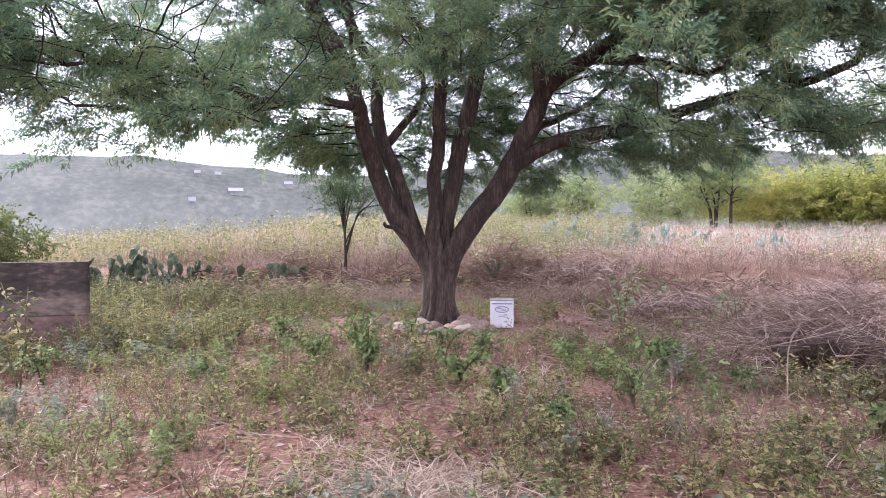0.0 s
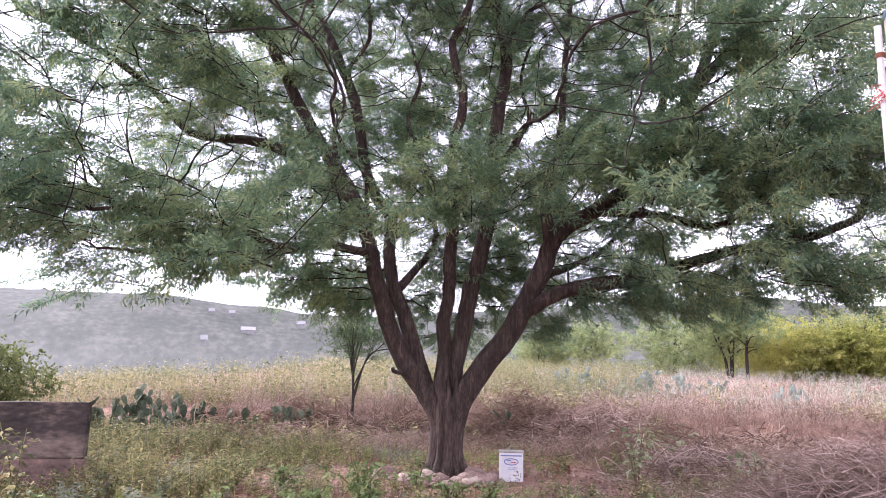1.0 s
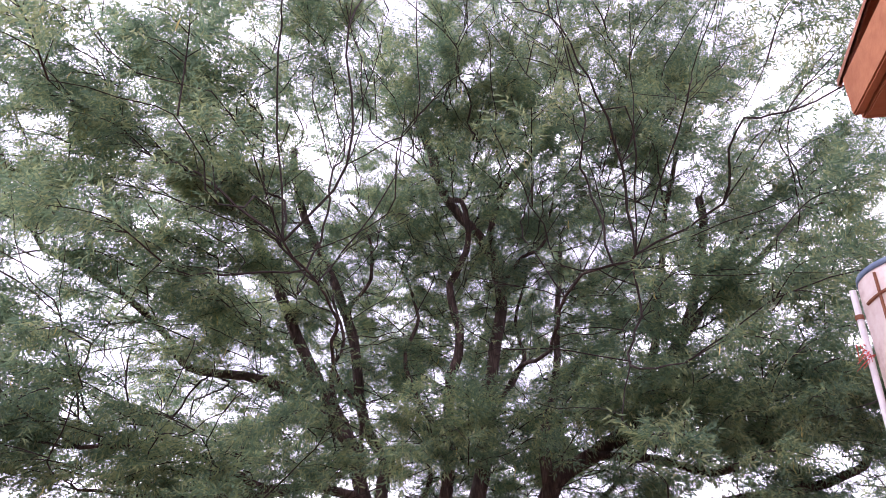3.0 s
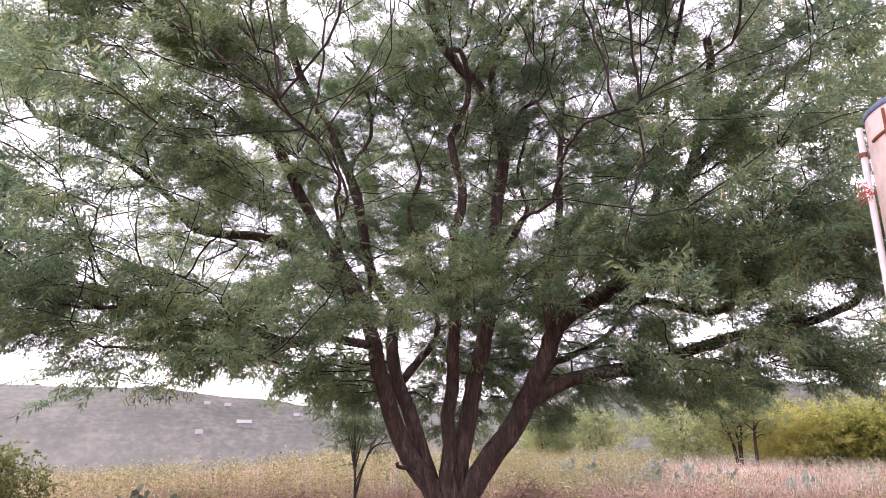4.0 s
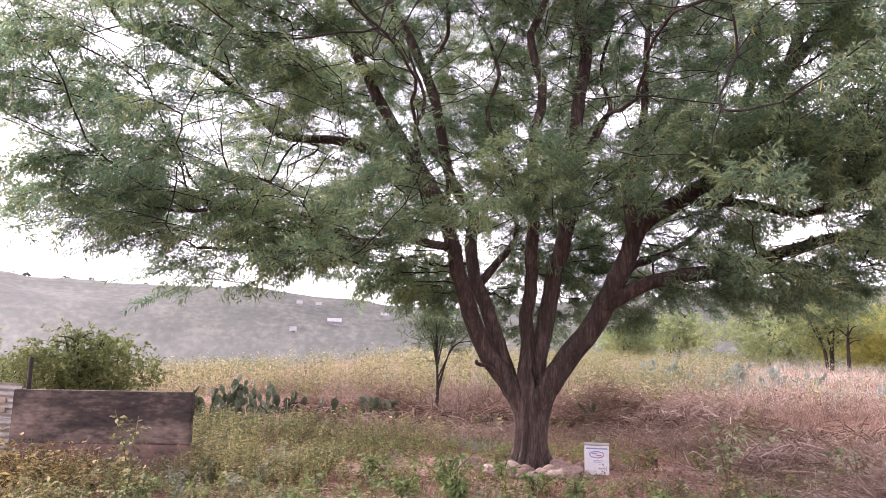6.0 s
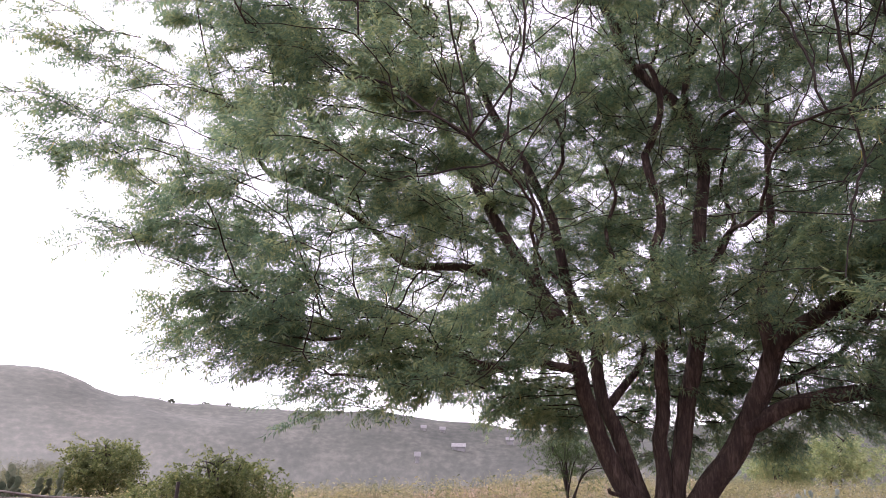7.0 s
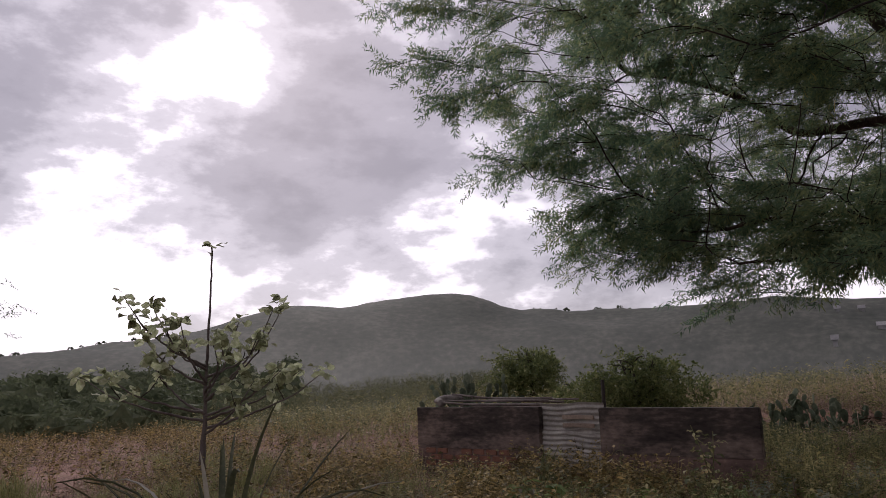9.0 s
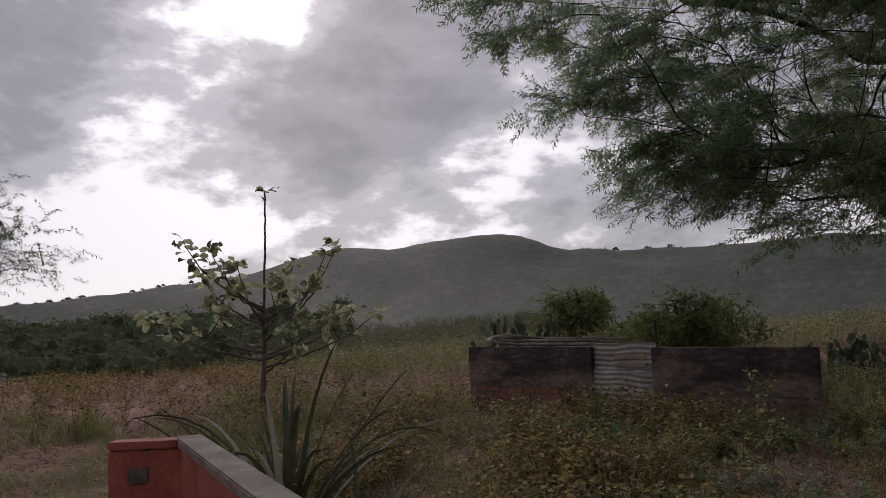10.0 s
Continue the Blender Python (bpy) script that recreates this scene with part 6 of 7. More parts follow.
def dry_heap(x, y, wide, high, count, seed, mat, label):
    """A low tangle of dead stems lying on the bank."""
    r = np.random.default_rng(seed)
    p = thing("dry_heap", (x, y, float(ground_z(x, y))), label, "brush", "dry heaps on the bank", kind="stuff")
    g = Geo()
    for k in range(count):
        u, v = r.normal(0, 0.5, 2)
        top = high * math.exp(-(u * u + v * v) * 1.6)
        c = np.array([u * wide, v * wide * 0.6, top * r.uniform(0.2, 1.0)])
        a, ln = r.uniform(0, 6.28), r.uniform(0.2, 0.7)
        d = np.array([math.cos(a), math.sin(a) * 0.7, r.normal(-0.1, 0.35)]) * ln / 2
        bow = r.normal(0, 0.2, 3) * ln
        pts = np.array([c - d, c + bow, c + d])
        pts[:, 2] = np.maximum(pts[:, 2], 0.0)
        line = smooth_line(pts, 3)
        tube(g, line, np.linspace(0.008, 0.003, len(line)) * r.uniform(0.6, 1.6), 3, cap=False)
    part("dead_stems", g, M[mat], p)


M["brush"] = surface("dry_brush", [(0.17, 0.115, 0.094), (0.35, 0.25, 0.205), (0.56, 0.43, 0.36)], 2, 20, bump=0, island=0.4)
# the core's deep browns carry the shade inside the heap
M["brush_shade"] = surface("shaded_brush_core", [(0.03, 0.021, 0.018), (0.085, 0.06, 0.05), (0.20, 0.15, 0.13)], 6, 60, bump=1.0, depth=0.03, fine_mix=0.6)
build_brush_pile()
for k, (az, r, w, h, n, mat) in enumerate(((13.2, 14.6, 1.3, 0.40, 420, "brush"), (9.4, 14.9, 1.2, 0.55, 480, "rust_grass"), (16.6, 14.4, 0.9, 0.35, 260, "dry_stem"), (6.2, 15.3, 1.0, 0.5, 360, "brush"),
                                        (11.0, 14.0, 1.2, 0.22, 260, "dry_stem"), (-3.6, 14.9, 1.1, 0.5, 380, "dry_stem"), (-8.0, 14.6, 1.3, 0.4, 360, "rust_grass"), (-18.5, 11.6, 1.3, 0.45, 420, "brush"), (-27.0, 11.0, 1.5, 0.4, 420, "rust_grass"),
                                        (-5.6, 15.6, 1.0, 0.8, 480, "dry_stem"), (3.4, 15.0, 1.1, 0.6, 420, "rust_grass"), (11.6, 15.8, 1.3, 0.75, 460, "dry_stem"), (18.4, 15.2, 1.2, 0.6, 420, "rust_grass"), (-11.5, 15.4, 1.5, 0.6, 480, "brush"),
                                        (-16.0, 14.2, 1.4, 0.5, 420, "dry_stem"), (-22.5, 14.6, 1.6, 0.55, 460, "rust_grass"), (-30.0, 14.0, 1.6, 0.55, 460, "brush"))):
    dry_heap(*polar(az, r), w, h, n, 880 + k, mat, "low tangle of dead %s stems on the bank" % {"brush": "grey", "rust_grass": "rusty", "dry_stem": "dark brown"}[mat])


# ---- weeds, grass and litter ----
def herb_form(seed, height=0.26, leaves_n=34, leaf=0.055, wide=0.034, stems=5, spreadout=0.12):
    rng = np.random.default_rng(seed)
    v, q = [], []
    for s in range(stems):
        end = np.array([rng.normal(0, spreadout), rng.normal(0, spreadout), height * rng.uniform(0.65, 1.0)])
        side = np.array([rng.normal(), rng.normal(), 0])
        side = side / np.linalg.norm(side) * 0.003
        b = len(v)
        v += [-side, side, end + side * 0.5, end - side * 0.5]
        q.append((b, b + 1, b + 2, b + 3))
        for k in range(leaves_n // stems):
            t = rng.uniform(0.15, 1.0)
            root = end * t
            a, e = rng.uniform(0, 6.28), rng.uniform(-0.4, 0.7)
            d = np.array([math.cos(a) * math.cos(e), math.sin(a) * math.cos(e), math.sin(e)])
            w = np.cross(d, (0, 0, 1.0)) + rng.normal(0, 0.25, 3)
            w = w / np.linalg.norm(w) * wide / 2
            ln = leaf * rng.uniform(0.6, 1.3)
            b = len(v)
            v += [root, root + d * ln * 0.5 + w, root + d * ln + (0, 0, -0.012), root + d * ln * 0.5 - w]
            q.append((b, b + 1, b + 2, b + 3))
    return np.array(v), [np.array(q)]


def grass_form(seed, height=0.7, blades=12, wide=0.007, spreadout=0.35, heads=False):
    rng = np.random.default_rng(seed)
    v, q, tri = [], [], []
    for k in range(blades):
        a = rng.uniform(0, 6.28)
        out = np.array([math.cos(a), math.sin(a), 0])
        side = np.array([-out[1], out[0], 0]) * wide / 2
        foot = rng.normal(0, 0.05, 3) * (1, 1, 0)
        h, s = height * rng.uniform(0.55, 1.1), spreadout * rng.uniform(0.2, 1.2)
        m1, tip = foot + out * s * 0.3 * h + (0, 0, h * 0.6), foot + out * s * h + (0, 0, h * (1 - 0.25 * s))
        b = len(v)
        v += [foot - side, foot + side, m1 + side * 0.8, m1 - side * 0.8, tip]
        q.append((b, b + 1, b + 2, b + 3))
        tri.append((b + 3, b + 2, b + 4))
        if heads:
            b = len(v)
            w = side * 1.7
            v += [tip - (0, 0, 0.10), tip + w - (0, 0, 0.05), tip + (0, 0, 0.04), tip - w - (0, 0, 0.05)]
            q.append((b, b + 1, b + 2, b + 3))
    return np.array(v), [np.array(q), np.array(tri)]


def fan(rng, count, az0, az1, r0, r1, power=1.0):
    """Places in a fan round the yard, thicker near its inner side."""
    az = np.radians(rng.uniform(az0, az1, count) + rng.normal(0, 3.5, count))
    r = r0 + (r1 - r0) * rng.uniform(0, 1, count) ** power
    return -np.sin(az) * r, np.cos(az) * r


def keep_off(x, y, litter=False):
    """False where something stands (trunk, pen, parapet, house, tin), and for plants on the two bare patches."""
    ok = np.hypot(x + 0.05, y - 10.6) > 0.55
    ok &= np.hypot((x + 0.05) / 1.3, y - 9.95) > 0.86
    ok &= np.hypot(x - 1.2, y - 14.6) > 0.5
    ok &= np.hypot(x - 3.15, y - 6.75) > 0.36
    ok &= np.hypot(x - 2.3, y - 8.9) > 0.45
    ragged = 0.22 * wobble(x, y, 3.1)
    ok &= (np.hypot((x + 1.75) / 1.25, (y - 10.2) / 0.62) + ragged > 1) | litter
    ok &= (np.hypot((x - 1.65) / 0.7, (y - 9.7) / 0.75) + ragged > 1) | litter
    ok &= ~((y < 0.35 - 0.147 * x + 0.12) & (x > -4.7))
    ok &= np.hypot(x - 2.36, y - 3.16) > 0.4
    pen = (x + 4.27) * -0.979 + (y - 8.62) * -0.205
    off = (x + 4.27) * -0.205 + (y - 8.62) * 0.979
    ok &= ~((pen > -0.1) & (pen < 5.6) & (off > -0.16) & (off < 1.6))
    ok &= np.hypot(x - 0.86, y - 10.3) > 0.35
    return ok


def clump(x, y, s, seed):
    return np.array([noise.noise(Vector((a * s, b * s, seed))) for a, b in zip(x, y)])


def sow(name, label, forms, mat, x, y, size, seed, category="grass"):
    rng = np.random.default_rng(seed)
    ok = keep_off(x, y, category == "litter")
    x, y, size = x[ok], y[ok], size[ok]
    at = np.stack([x, y, ground_z(x, y)], -1)
    g = Geo().scatter(forms, at, rng.uniform(0, 6.28, len(x)), size, None, seed)
    ob = part(name, g, M[mat])
    tagged(ob, label, category, kind="stuff")


def sow_all():
    rng = np.random.default_rng(404)
    herbs = [herb_form(s) for s in range(6)]
    small = [herb_form(20 + s, 0.11, 16, 0.045, 0.03, 3, 0.08) for s in range(5)]
    tall = [herb_form(40 + s, 0.62, 54, 0.06, 0.028, 5, 0.13) for s in range(5)]
    # leafy weeds of the yard, in patches
    x, y = fan(rng, 3600, -42, 62, 2.2, 14.5, 0.8)
    c = clump(x, y, 0.55, 2.0)
    k = c > rng.uniform(-0.08, 0.46, len(x))
    sow("yard_weeds", "patchy low green weeds over the earth", herbs, "weed", x[k], y[k], rng.uniform(0.45, 1.15, k.sum()) * np.clip(np.hypot(x[k], y[k]) / 6.5, 0.5, 1), 1, "weeds")
    x, y = fan(rng, 4200, -42, 70, 2.0, 14, 0.8)
    k = clump(x, y, 0.9, 22.0) > 0.0
    x, y = x[k], y[k]
    sow("yard_seedlings", "small scattered green seedlings", small, "weed", x, y, rng.uniform(0.5, 1.3, len(x)), 2, "weeds")
    x, y = fan(rng, 3000, 8, 70, 5.0, 15, 0.9)
    k = (clump(x, y, 0.6, 5.0) > 0.12) & (x < -1.5)
    sow("golden_weeds", "knee-high yellowing weeds about the pen", tall, "weed_gold", x[k], y[k], rng.uniform(0.4, 0.75, k.sum()) * np.clip(np.hypot(x[k], y[k]) / 10, 0.5, 1), 3, "weeds")
    x, y = fan(rng, 2600, 10, 75, 3.0, 13, 0.9)
    k = (clump(x, y, 0.7, 8.0) > 0.08) & (x < -2.2)
    sow("tall_weeds", "knee-high dull green weeds about the pen", tall, "weed", x[k], y[k], rng.uniform(0.4, 0.8, k.sum()) * np.clip(np.hypot(x[k], y[k]) / 10, 0.5, 1), 4, "weeds")
    grey = [herb_form(170 + s, 0.2, 44, 0.05, 0.03, 6, 0.16) for s in range(4)]
    x, y = fan(rng, 1800, -40, 60, 2.2, 13, 0.8)
    k = clump(x, y, 0.5, 71.0) > 0.25
    sow("grey_weeds", "low grey-green creeping weeds", grey, "grey_leaf", x[k], y[k], rng.uniform(0.5, 1.2, k.sum()), 24, "weeds")
    x, y = fan(rng, 2200, -40, 60, 2.2, 13, 0.8)
    k = clump(x, y, 0.6, 81.0) > 0.22
    sow("bright_weeds", "fresh yellow-green low weeds", herbs, "fresh_weed", x[k], y[k], rng.uniform(0.4, 1.0, k.sum()) * np.clip(np.hypot(x[k], y[k]) / 6.5, 0.5, 1), 25, "weeds")
    mats = [(v * (1.0, 1.0, 0.3), f) for v, f in (grass_form(90 + s, 0.24, 16, 0.005, 1.6) for s in range(4))]
    x, y = fan(rng, 1500, -42, 50, 2.2, 12, 0.8)
    k = clump(x, y, 0.8, 91.0) > 0.1
    sow("straw_mats", "flattened mats of dry pinkish straw", mats, "straw", x[k], y[k], rng.uniform(0.7, 1.6, k.sum()), 26, "grass")
    for k, (mx, my, w) in enumerate(((-0.5, 4.1, 0.32), (0.0, 3.9, 0.25), (2.65, 4.3, 0.4), (2.2, 7.4, 0.35), (-1.9, 9.4, 0.5), (-2.8, 4.8, 0.3))):
        x, y = mx + rng.normal(0, w, 34), my + rng.normal(0, w * 0.6, 34)
        sow("straw_mats", "matted heap of dry pinkish straw", mats, "straw", x, y, rng.uniform(0.9, 1.9, 34), 260 + k, "grass")
    slim = [herb_form(210 + s, 0.36, 30, 0.05, 0.022, 3, 0.05) for s in range(5)]
    for mat, seed, n in (("weed", 33, 1000), ("fresh_weed", 34, 450), ("weed_gold", 38, 700)):
        x, y = fan(rng, n, -40, 50, 2.6, 12.5, 0.8)
        k = clump(x, y, 0.8, float(seed)) > 0.08
        sow("upright_weeds", "slender upright leafy weeds on the earth", slim, mat, x[k], y[k], rng.uniform(0.5, 1.15, k.sum()) * np.clip(np.hypot(x[k], y[k]) / 6.5, 0.5, 1), seed, "weeds")
    heath = [herb_form(230 + s, 0.40, 26, 0.16, 0.008, 7, 0.3) for s in range(5)]
    for mat, seed, n in (("rust_grass", 35, 700), ("brush", 36, 500), ("dry_stem", 37, 500)):
        x, y = fan(rng, int(n * 1.5), 50, 98, 8, 64, 0.9)
        k = clump(x, y, 0.4, float(seed)) > -0.05
        sow("brown_heath", "low matted brown stems beyond the sapling", heath, mat, x[k], y[k], rng.uniform(0.6, 1.5, k.sum()), seed, "weeds")
    bushy = [herb_form(250 + s, 0.34, 66, 0.072, 0.034, 5, 0.11) for s in range(6)]
    for mat, seed, n, low in (("weed", 61, 900, 0.10), ("leaf_broad", 62, 620, 0.16), ("grey_leaf", 63, 420, 0.12), ("weed_gold", 64, 520, 0.14)):
        x, y = fan(rng, n, -36, 46, 3.0, 11.5, 0.8)
        k = clump(x, y, 0.75, float(seed)) > low + 0.16 * np.exp(-((x - 0.2) / 3.0) ** 2 - ((y - 9.4) / 2.2) ** 2)
        sow("bushy_weeds", "leafy knee-high weeds standing in clumps", bushy, mat, x[k], y[k], rng.uniform(0.45, 1.15, k.sum()) * np.clip(np.hypot(x[k], y[k]) / 6.5, 0.55, 1), seed, "weeds")
    x, y = fan(rng, 900, 14, 36, 8.8, 14.6, 1.0)
    k = (clump(x, y, 0.7, 65.0) > -0.1) & (x < -2.0)
    sow("golden_weeds", "yellowing upright weeds below the bank", slim, "weed_gold", x[k], y[k], rng.uniform(0.8, 1.7, k.sum()), 65, "weeds")
    # dry stems standing in the yard
    stems = [herb_form(60 + s, 0.4, 6, 0.10, 0.004, 5, 0.16) for s in range(5)]
    x, y = fan(rng, 3400, -42, 60, 2.2, 14, 0.8)
    k = clump(x, y, 0.7, 31.0) > -0.15
    x, y = x[k], y[k]
    sow("dry_stems", "thin dry brown weed stems", stems, "dry_stem", x, y, rng.uniform(0.4, 1.1, len(x)), 5, "weeds")
    # straw and dead twigs lying on the earth
    litter = []
    for s in range(8):
        r = np.random.default_rng(700 + s)
        n = 4
        t = np.linspace(-0.5, 0.5, n)
        bow = r.normal(0, 0.25)
        mid = np.stack([t * 0.3, bow * 0.3 * (t * t), 0.012 + 0.02 * r.uniform(size=n)], -1)
        w = np.array([0, 0.0045, 0])
        up = np.array([0, 0, 0.005])
        v = np.vstack([mid - w, mid + up, mid + w])
        i = np.arange(n - 1)
        litter.append((v, [np.vstack([np.stack([i, i + 1, i + 1 + n, i + n], -1), np.stack([i + n, i + n + 1, i + 1 + 2 * n, i + 2 * n], -1)])]))
    x, y = fan(rng, 15000, -42, 98, 1.9, 14.5, 0.75)
    sow("straw_litter", "pale straw and twigs strewn on the earth", litter, "straw", x, y, rng.uniform(0.1, 0.55, len(x)), 6, "litter")
    x, y = fan(rng, 2400, -42, 98, 1.9, 13, 0.75)
    sow("dead_twig_litter", "grey dead twigs strewn on the earth", litter, "dead", x, y, rng.uniform(0.2, 1.3, len(x)) ** 1.6, 7, "litter")
    chip = []
    for s in range(6):
        r = np.random.default_rng(760 + s)
        w, l = r.uniform(0.012, 0.022), r.uniform(0.025, 0.05)
        v = np.array([(-l, 0, 0.004), (0, w, 0.014), (l, 0, 0.006), (0, -w, 0.012), (0, 0, 0.004)])
        chip.append((v + (0, 0, 0.004), [np.array([(0, 4, 1), (1, 4, 2), (2, 4, 3), (3, 4, 0)])]))
    x, y = fan(rng, 10000, -42, 98, 1.9, 14, 0.75)
    sow("leaf_litter", "curled brown dead leaves on the earth", chip, "dry_leaf", x, y, rng.uniform(0.5, 1.3, len(x)) * np.clip(np.hypot(x, y) / 5, 0.6, 1), 20, "litter")
    clod = []
    for s in range(5):
        r = np.random.default_rng(780 + s)
        v = np.array([(0.03, 0, 0), (0, 0.03, 0), (-0.03, 0, 0), (0, -0.03, 0), (0, 0, 0.028), (0.02, 0.02, 0.016), (-0.02, 0.018, 0.015), (-0.018, -0.02, 0.017), (0.02, -0.018, 0.014)]) * r.uniform(0.7, 1.3, (9, 1))
        t = [(0, 5, 4), (5, 1, 4), (1, 6, 4), (6, 2, 4), (2, 7, 4), (7, 3, 4), (3, 8, 4), (8, 0, 4), (0, 1, 5), (1, 2, 6), (2, 3, 7), (3, 0, 8)]
        clod.append((v, [np.array(t)]))
    x, y = fan(rng, 8000, -42, 98, 1.9, 14, 0.75)
    sow("soil_clods", "crumbled reddish clods of earth", clod, "earth", x, y, rng.uniform(0.3, 1.2, len(x)) ** 1.5, 21, "soil")
    x, y = fan(rng, 1700, -42, 98, 1.9, 13, 0.75)
    sow("gravel", "pale small stones strewn on the earth", clod, "stone", x, y, rng.uniform(0.3, 1.1, len(x)), 22, "stones")
    # fallen grass mats near the bank
    tuft = [(v * (1.0, 1.0, 0.62), f) for v, f in (grass_form(s, 0.46, 13, 0.006, 2.0) for s in range(5))]
    x, y = fan(rng, 3000, -42, 24, 11.8, 17.5, 0.9)
    k = (y > 12.6 - 0.10 * x) & (clump(x, y, 0.8, 19.0) > -0.25)
    sow("rusty_grass", "low rust-coloured dry grass on the bank", tuft, "rust_grass", x[k], y[k], rng.uniform(0.4, 0.9, k.sum()), 8)
    x, y = fan(rng, 2000, -42, -6, 8.2, 16, 0.8)
    k = (x > 2.2) & (clump(x, y, 0.6, 9.0) > -0.15)
    sow("rusty_grass", "tangled rust-coloured dry grass about the brush", tuft, "rust_grass", x[k], y[k], rng.uniform(0.6, 1.3, k.sum()), 9)
    tangle = [(v * (1.0, 1.0, 0.6), f) for v, f in (herb_form(130 + s, 0.46, 26, 0.24, 0.006, 6, 0.42) for s in range(6))]
    for mat, seed, n, r0, r1 in (("rust_grass", 41, 2600, 12.8, 30), ("brush", 42, 2600, 12.4, 24), ("dry_stem", 43, 2000, 12.6, 26)):
        x, y = fan(rng, n, -44, 24, r0, r1, 1.0)
        k = (y > 12.6 - 0.1 * x) & (clump(x, y, 0.5, float(seed)) > -0.3)
        sow("dry_tangle", "matted tangle of dry brown stems on the bank", tangle, mat, x[k], y[k], rng.uniform(0.6, 1.6, k.sum()), seed, "weeds")
    x, y = fan(rng, 1300, -44, 24, 13.5, 30, 1.0)
    k = clump(x, y, 0.6, 51.0) > 0.1
    sow("bank_weeds", "scattered green weeds among the dry grass", herbs, "weed", x[k], y[k], rng.uniform(0.9, 2.4, k.sum()), 44, "weeds")
    # the field beyond
    field = [grass_form(20 + s, 0.6, 10, 0.009, 1.7) for s in range(6)]
    plume = [grass_form(40 + s, 0.85, 8, 0.011, 0.75, True) for s in range(6)]
    x, y = fan(rng, 4400, -44, 24, 15.0, 34, 0.9)
    k = (y > 14.9 - 0.1 * x) & (clump(x, y, 0.6, 3.0) > -0.14) & ((x > -3.5) | (y > 17.5))
    sow("rusty_field_grass", "knee-high rust-brown dry grass of the field", field, "rust_grass", x[k], y[k], rng.uniform(0.35, 1.15, k.sum()), 10)
    x, y = fan(rng, 6500, -44, 12, 19, 48, 0.9)
    k = clump(x, y, 0.5, 41.0) > 0.0
    x, y = x[k], y[k]
    sow("pale_field_grass", "pale silvery seeding grass of the field", plume, "pale_grass", x, y, rng.uniform(0.35, 0.85, len(x)), 11)
    x, y = fan(rng, 3400, -2, 44, 19, 44, 0.9)
    k = (x < 3) & (clump(x, y, 0.3, 12.0) > -0.1)
    sow("straw_field_grass", "tall straw-coloured grass behind the pen", plume, "straw", x[k], y[k], rng.uniform(0.5, 1.0, k.sum()), 12)
    ytall = [herb_form(80 + s, 1.0, 24, 0.09, 0.055, 5, 0.25) for s in range(6)]
    x, y = fan(rng, 4200, 2, 64, 17, 42, 0.9)
    k = clump(x, y, 0.15, 6.0) > -0.2
    sow("yellow_flowering_weeds", "tall yellow-flowering weeds beyond the yard", ytall, "weed_gold", x[k], y[k], rng.uniform(0.7, 1.3, k.sum()), 13, "weeds")
    x, y = fan(rng, 2500, -12, 3, 18, 45, 0.9)
    k = clump(x, y, 0.2, 7.0) > -0.1
    sow("yellow_flowering_weeds", "tall yellow-green weeds in the field", ytall, "weed_gold", x[k], y[k], rng.uniform(0.6, 1.1, k.sum()), 14, "weeds")
    x, y = -5.9 + rng.normal(0, 1.0, 130), 13.0 + rng.normal(0, 0.55, 130)
    sow("golden_weeds", "yellowing weeds before the prickly pears", tall, "weed_gold", x, y, rng.uniform(0.5, 1.1, 130), 47, "weeds")
    # low green grass and dry growth on the far left
    tussock = [grass_form(110 + s, 0.5, 30, 0.008, 1.0) for s in range(4)]
    x, y = fan(rng, 640, 66, 96, 5.0, 16, 0.9)
    k = clump(x, y, 0.45, 29.0) > 0.0
    sow("grass_tussocks", "soft green grass tussocks on reddish earth", tussock, "green_grass", x[k], y[k], rng.uniform(0.5, 1.3, k.sum()), 45)
    x, y = fan(rng, 2600, 62, 98, 3.4, 12, 0.9)
    k = clump(x, y, 0.7, 39.0) > -0.12
    sow("low_grass", "short patchy green and brown grass", tuft, "green_grass", x[k], y[k], rng.uniform(0.3, 0.8, k.sum()), 46)
    x, y = fan(rng, 5000, 52, 98, 4.2, 34, 0.9)
    k = clump(x, y, 0.4, 4.0) > 0.2
    sow("dull_grass", "dull green and brown grass beyond the sapling", field, "green_grass", x[k], y[k], rng.uniform(0.25, 0.7, k.sum()), 15)
    x, y = fan(rng, 2800, 46, 98, 4.5, 40, 0.9)
    k = clump(x, y, 0.5, 14.0) > 0.1
    sow("brown_grass", "low brown dry grass beyond the sapling", tuft, "rust_grass", x[k], y[k], rng.uniform(0.5, 1.1, k.sum()), 16)
    x, y = fan(rng, 2400, 42, 98, 4.5, 38, 0.9)
    k = clump(x, y, 0.35, 15.0) > 0.02
    far_off = np.hypot(x, y) > 12
    leafy = [herb_form(190 + s, 0.58, 60, 0.066, 0.042, 6, 0.2) for s in range(5)]
    sow("shrubby_weeds", "knee-high olive-brown shrubby weeds", leafy, "olive_weed", x[k & far_off], y[k & far_off], rng.uniform(0.6, 1.5, (k & far_off).sum()), 19, "weeds")
    x, y = fan(rng, 1500, 36, 70, 4.2, 13, 0.9)
    k = clump(x, y, 0.75, 17.0) > 0.06
    sow("leafy_weeds", "knee-high warm olive leafy weeds before the pen", leafy, "olive_weed", x[k], y[k], rng.uniform(0.5, 1.15, k.sum()), 29, "weeds")
    bushlet = [herb_form(150 + s, 0.55, 70, 0.08, 0.035, 7, 0.25) for s in range(4)]
    x, y = fan(rng, 420, -44, 6, 18, 44, 1.0)
    k = clump(x, y, 0.3, 61.0) > -0.05
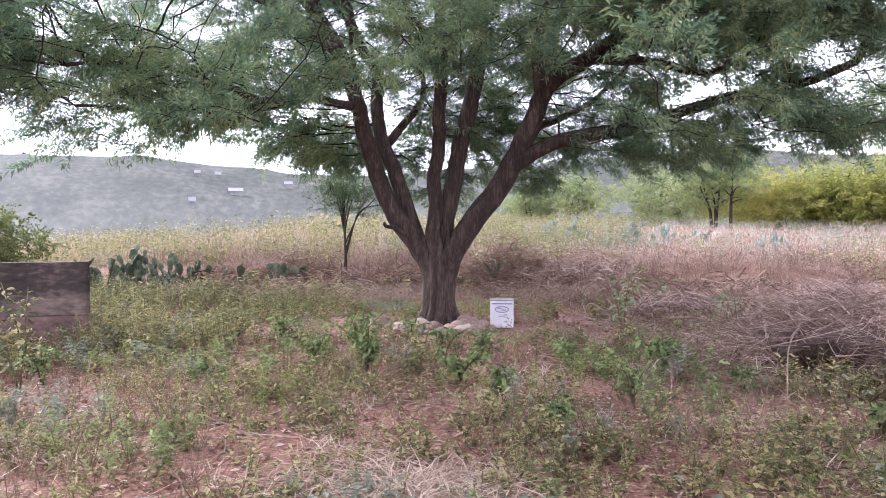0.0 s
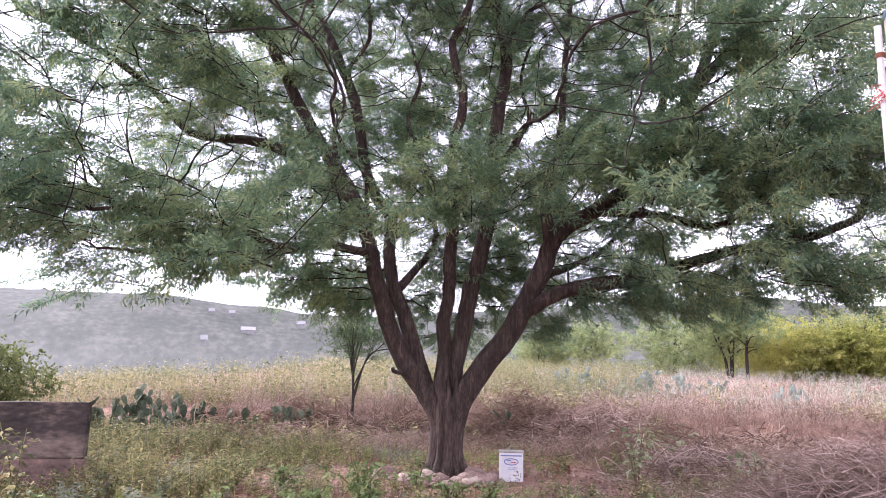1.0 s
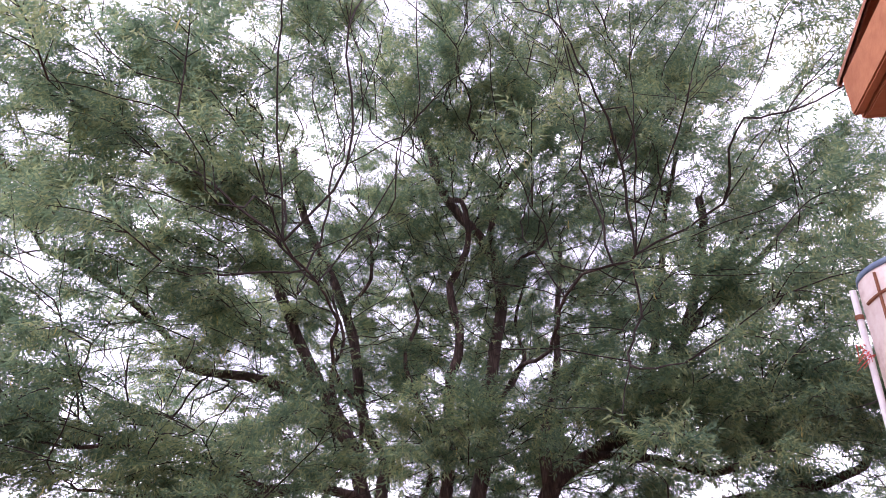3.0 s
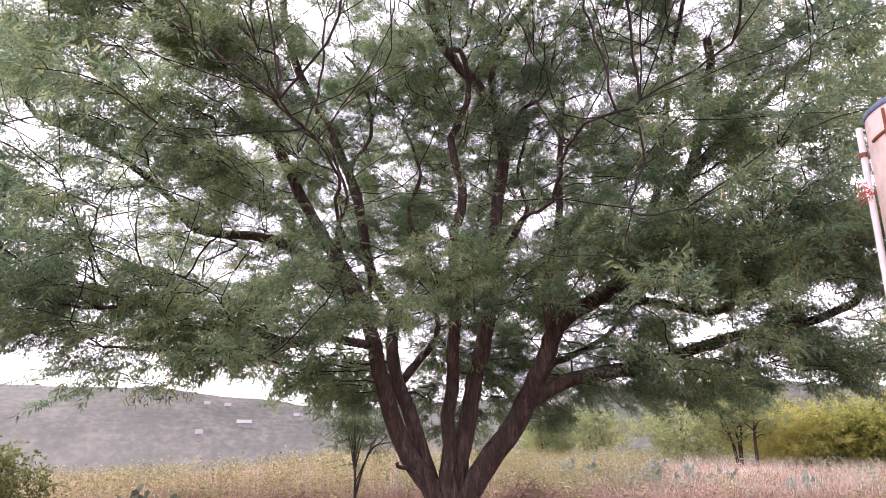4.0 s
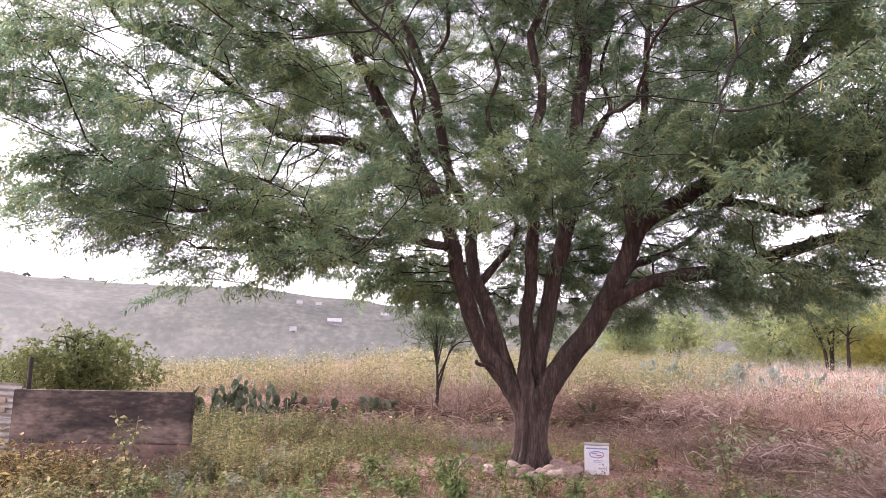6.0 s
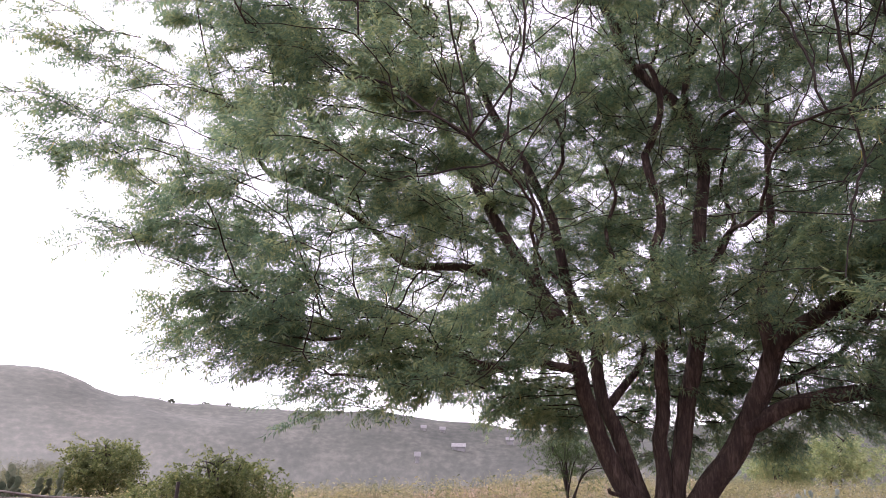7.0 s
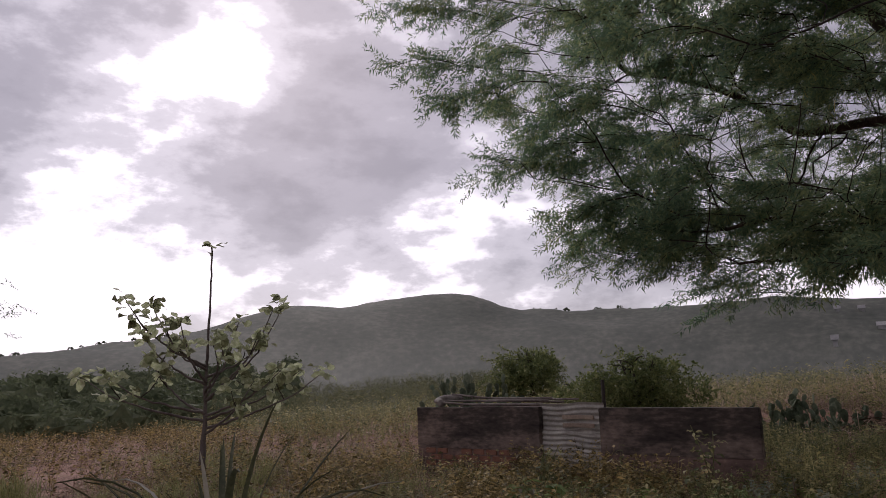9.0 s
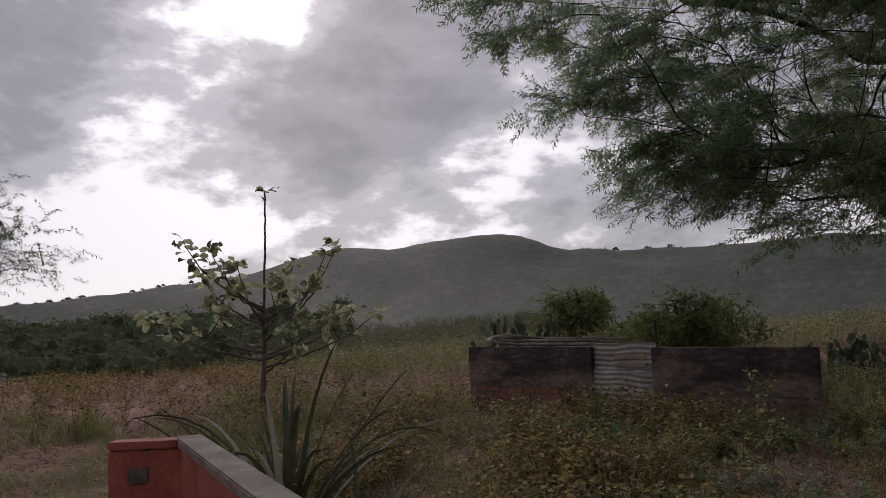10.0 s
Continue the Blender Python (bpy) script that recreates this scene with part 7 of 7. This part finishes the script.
    sow("grey_bushes", "grey-green low bushes in the pale grass", bushlet, "grey_leaf", x[k], y[k], rng.uniform(0.7, 1.8, k.sum()), 23, "bushes")
    # scrub woods: nearer valley and hillsides
    thick = []
    for s in range(4):
        r = np.random.default_rng(950 + s)
        n = 190
        d = r.normal(0, 1, (n, 3))
        d /= np.linalg.norm(d, axis=1)[:, None]
        lump = 1 + 0.25 * np.sin(4 * d[:, 0] + s) + 0.2 * np.sin(5 * d[:, 1] - s)
        c = d * (r.uniform(0.74, 1.02, n) * lump)[:, None] * (1.0, 1.0, 0.7) + (0, 0, 0.5)
        a = np.cross(d, r.normal(0, 1, (n, 3)))
        a /= np.linalg.norm(a, axis=1)[:, None]
        b = np.cross(d + r.normal(0, 0.5, (n, 3)), a)
        k = r.uniform(0.05, 0.105, n)[:, None]
        v = np.stack([c - a * k, c - b * k * 0.8, c + a * k, c + b * k * 0.8], 1).reshape(-1, 3)
        core = bmesh.new()
        bmesh.ops.create_icosphere(core, subdivisions=2, radius=1.0)
        bmesh.ops.delete(core, geom=[p for p in core.verts if p.co.z < -0.62], context="VERTS")
        core.verts.index_update()
        cv = np.array([p.co[:] for p in core.verts])
        cf = np.array([[p.index for p in f.verts] for f in core.faces])
        core.free()
        fine = np.array([noise.noise(Vector(p) * 4.5 + Vector((s * 9.0, 0, 0))) * 0.26 for p in cv]) + r.normal(0, 0.075, len(cv))
        cv = cv * (0.76 * (1 + fine + 0.25 * np.sin(4 * cv[:, 0] + s) + 0.2 * np.sin(5 * cv[:, 1] - s)))[:, None] * (1.0, 1.0, 0.7) + (0, 0, 0.42)
        thick.append((np.vstack([v, cv]), [np.arange(n * 4).reshape(-1, 4), cf + len(v)]))
    shrub = []
    for s in range(5):
        r = np.random.default_rng(900 + s)
        n = 22
        d = r.normal(0, 1, (n, 3))
        d[:, 2] = np.abs(d[:, 2])
        d /= np.linalg.norm(d, axis=1)[:, None]
        c = d * r.uniform(0.55, 1.0, n)[:, None] * (1.0, 1.0, 0.8) + (0, 0, 0.25)
        a = np.cross(d, r.normal(0, 1, (n, 3)))
        a /= np.linalg.norm(a, axis=1)[:, None]
        b = np.cross(d, a)
        k = r.uniform(0.25, 0.5, n)[:, None]
        v = np.stack([c - a * k, c - b * k * 0.7, c + a * k, c + b * k * 0.7], 1).reshape(-1, 3)
        shrub.append((v, [np.arange(n * 4).reshape(-1, 4)]))
    x, y = fan(rng, 520, 58, 100, 48, 190, 0.9)
    k = -x > 1.75 * y
    x, y = x[k], y[k]
    sow("valley_woods", "dark green scrub woods in the valley", thick, "valley", x, y, rng.uniform(0.95, 1.75, len(x)) ** 2 * np.clip(np.hypot(x, y) / 100, 0.75, 1.4), 17, "woods")
    x, y = fan(rng, 1500, 36, 70, 38, 150, 0.7)
    k = np.degrees(np.arctan2(-x, y)) > 43
    x, y = x[k], y[k]
    sow("valley_woods", "low dark green scrub at the foot of the hill", bushlet, "hill_bush", x, y, rng.uniform(1.6, 4.2, len(x)), 48, "woods")
    x, y = fan(rng, 260, -45, 100, 405, 436, 0.6)
    sow("hill_scrub", "grey-green scrub along the hill crest", shrub, "hill_leaf", x, y, rng.uniform(0.4, 1.5, len(x)) ** 1.5 * 1.2, 18, "woods")


M["grey_leaf"] = foliage("grey_green_leaf", [(0.14, 0.17, 0.12), (0.25, 0.28, 0.20), (0.38, 0.39, 0.30)], 0.6, 8)
M["olive_weed"] = foliage("olive_weed_leaf", [(0.075, 0.058, 0.022), (0.215, 0.162, 0.06), (0.44, 0.325, 0.135)], 0.5, 12, island=0.5)
M["fresh_weed"] = foliage("fresh_weed_leaf", [(0.13, 0.20, 0.05), (0.24, 0.32, 0.09), (0.36, 0.42, 0.15)], 1.5, 14)
M["dry_leaf"] = surface("dead_leaf", [(0.12, 0.075, 0.05), (0.30, 0.20, 0.14), (0.52, 0.42, 0.33)], 3, 20, bump=0, island=0.5)
M["valley"] = foliage("valley_leaf", [(0.07, 0.088, 0.05), (0.115, 0.135, 0.075), (0.19, 0.205, 0.115)], 0.07, 1.6, 0.45, 0.1, 0.03)
M["hill_bush"] = foliage("hill_bush_leaf", [(0.075, 0.084, 0.045), (0.145, 0.15, 0.08), (0.24, 0.235, 0.13)], 0.06, 1.2, 0.4, 0.2, 0.05)
M["hill_leaf"] = foliage("hill_leaf", [(0.05, 0.06, 0.04), (0.085, 0.095, 0.065), (0.13, 0.138, 0.10)], 0.05, 0.7, 0.4, 0.2, 0.03)
sow_all()


# ---- far houses ----
def far_house(az, r, w, h, label):
    x, y = polar(az, r)
    b = thing("far_house", (x, y, float(ground_z(x, y))), label, "house", "houses on the hill", turn=az)
    part("wall", block((w, w * 0.8, h + 1), (0, 0, h / 2 - 0.5), 0.05), M["white_house"], b)
    bm = bmesh.new()
    e, d, t = w / 2 + 0.4, w * 0.4 + 0.4, h + 1.3
    pts = [bm.verts.new(p) for p in ((-e, -d, h), (e, -d, h), (e, d, h), (-e, d, h), (-e, 0, t), (e, 0, t))]
    for f in ((0, 1, 5, 4), (2, 3, 4, 5), (0, 4, 3), (1, 2, 5), (3, 2, 1, 0)):
        bm.faces.new([pts[i] for i in f])
    part("roof", bm, M["white_house"], b)


far_house(16.3, 252, 4.2, 1.1, "long low pale house on the hillside")
far_house(19.5, 199, 1.1, 1.7, "tiny pale hut on the slope")
far_house(12.3, 298, 2.8, 1.6, "small pale house on the hillside")
far_house(19.1, 287, 1.6, 0.9, "tiny pale hut high on the hillside")
far_house(17.6, 301, 1.8, 0.9, "tiny pale hut high on the hillside")
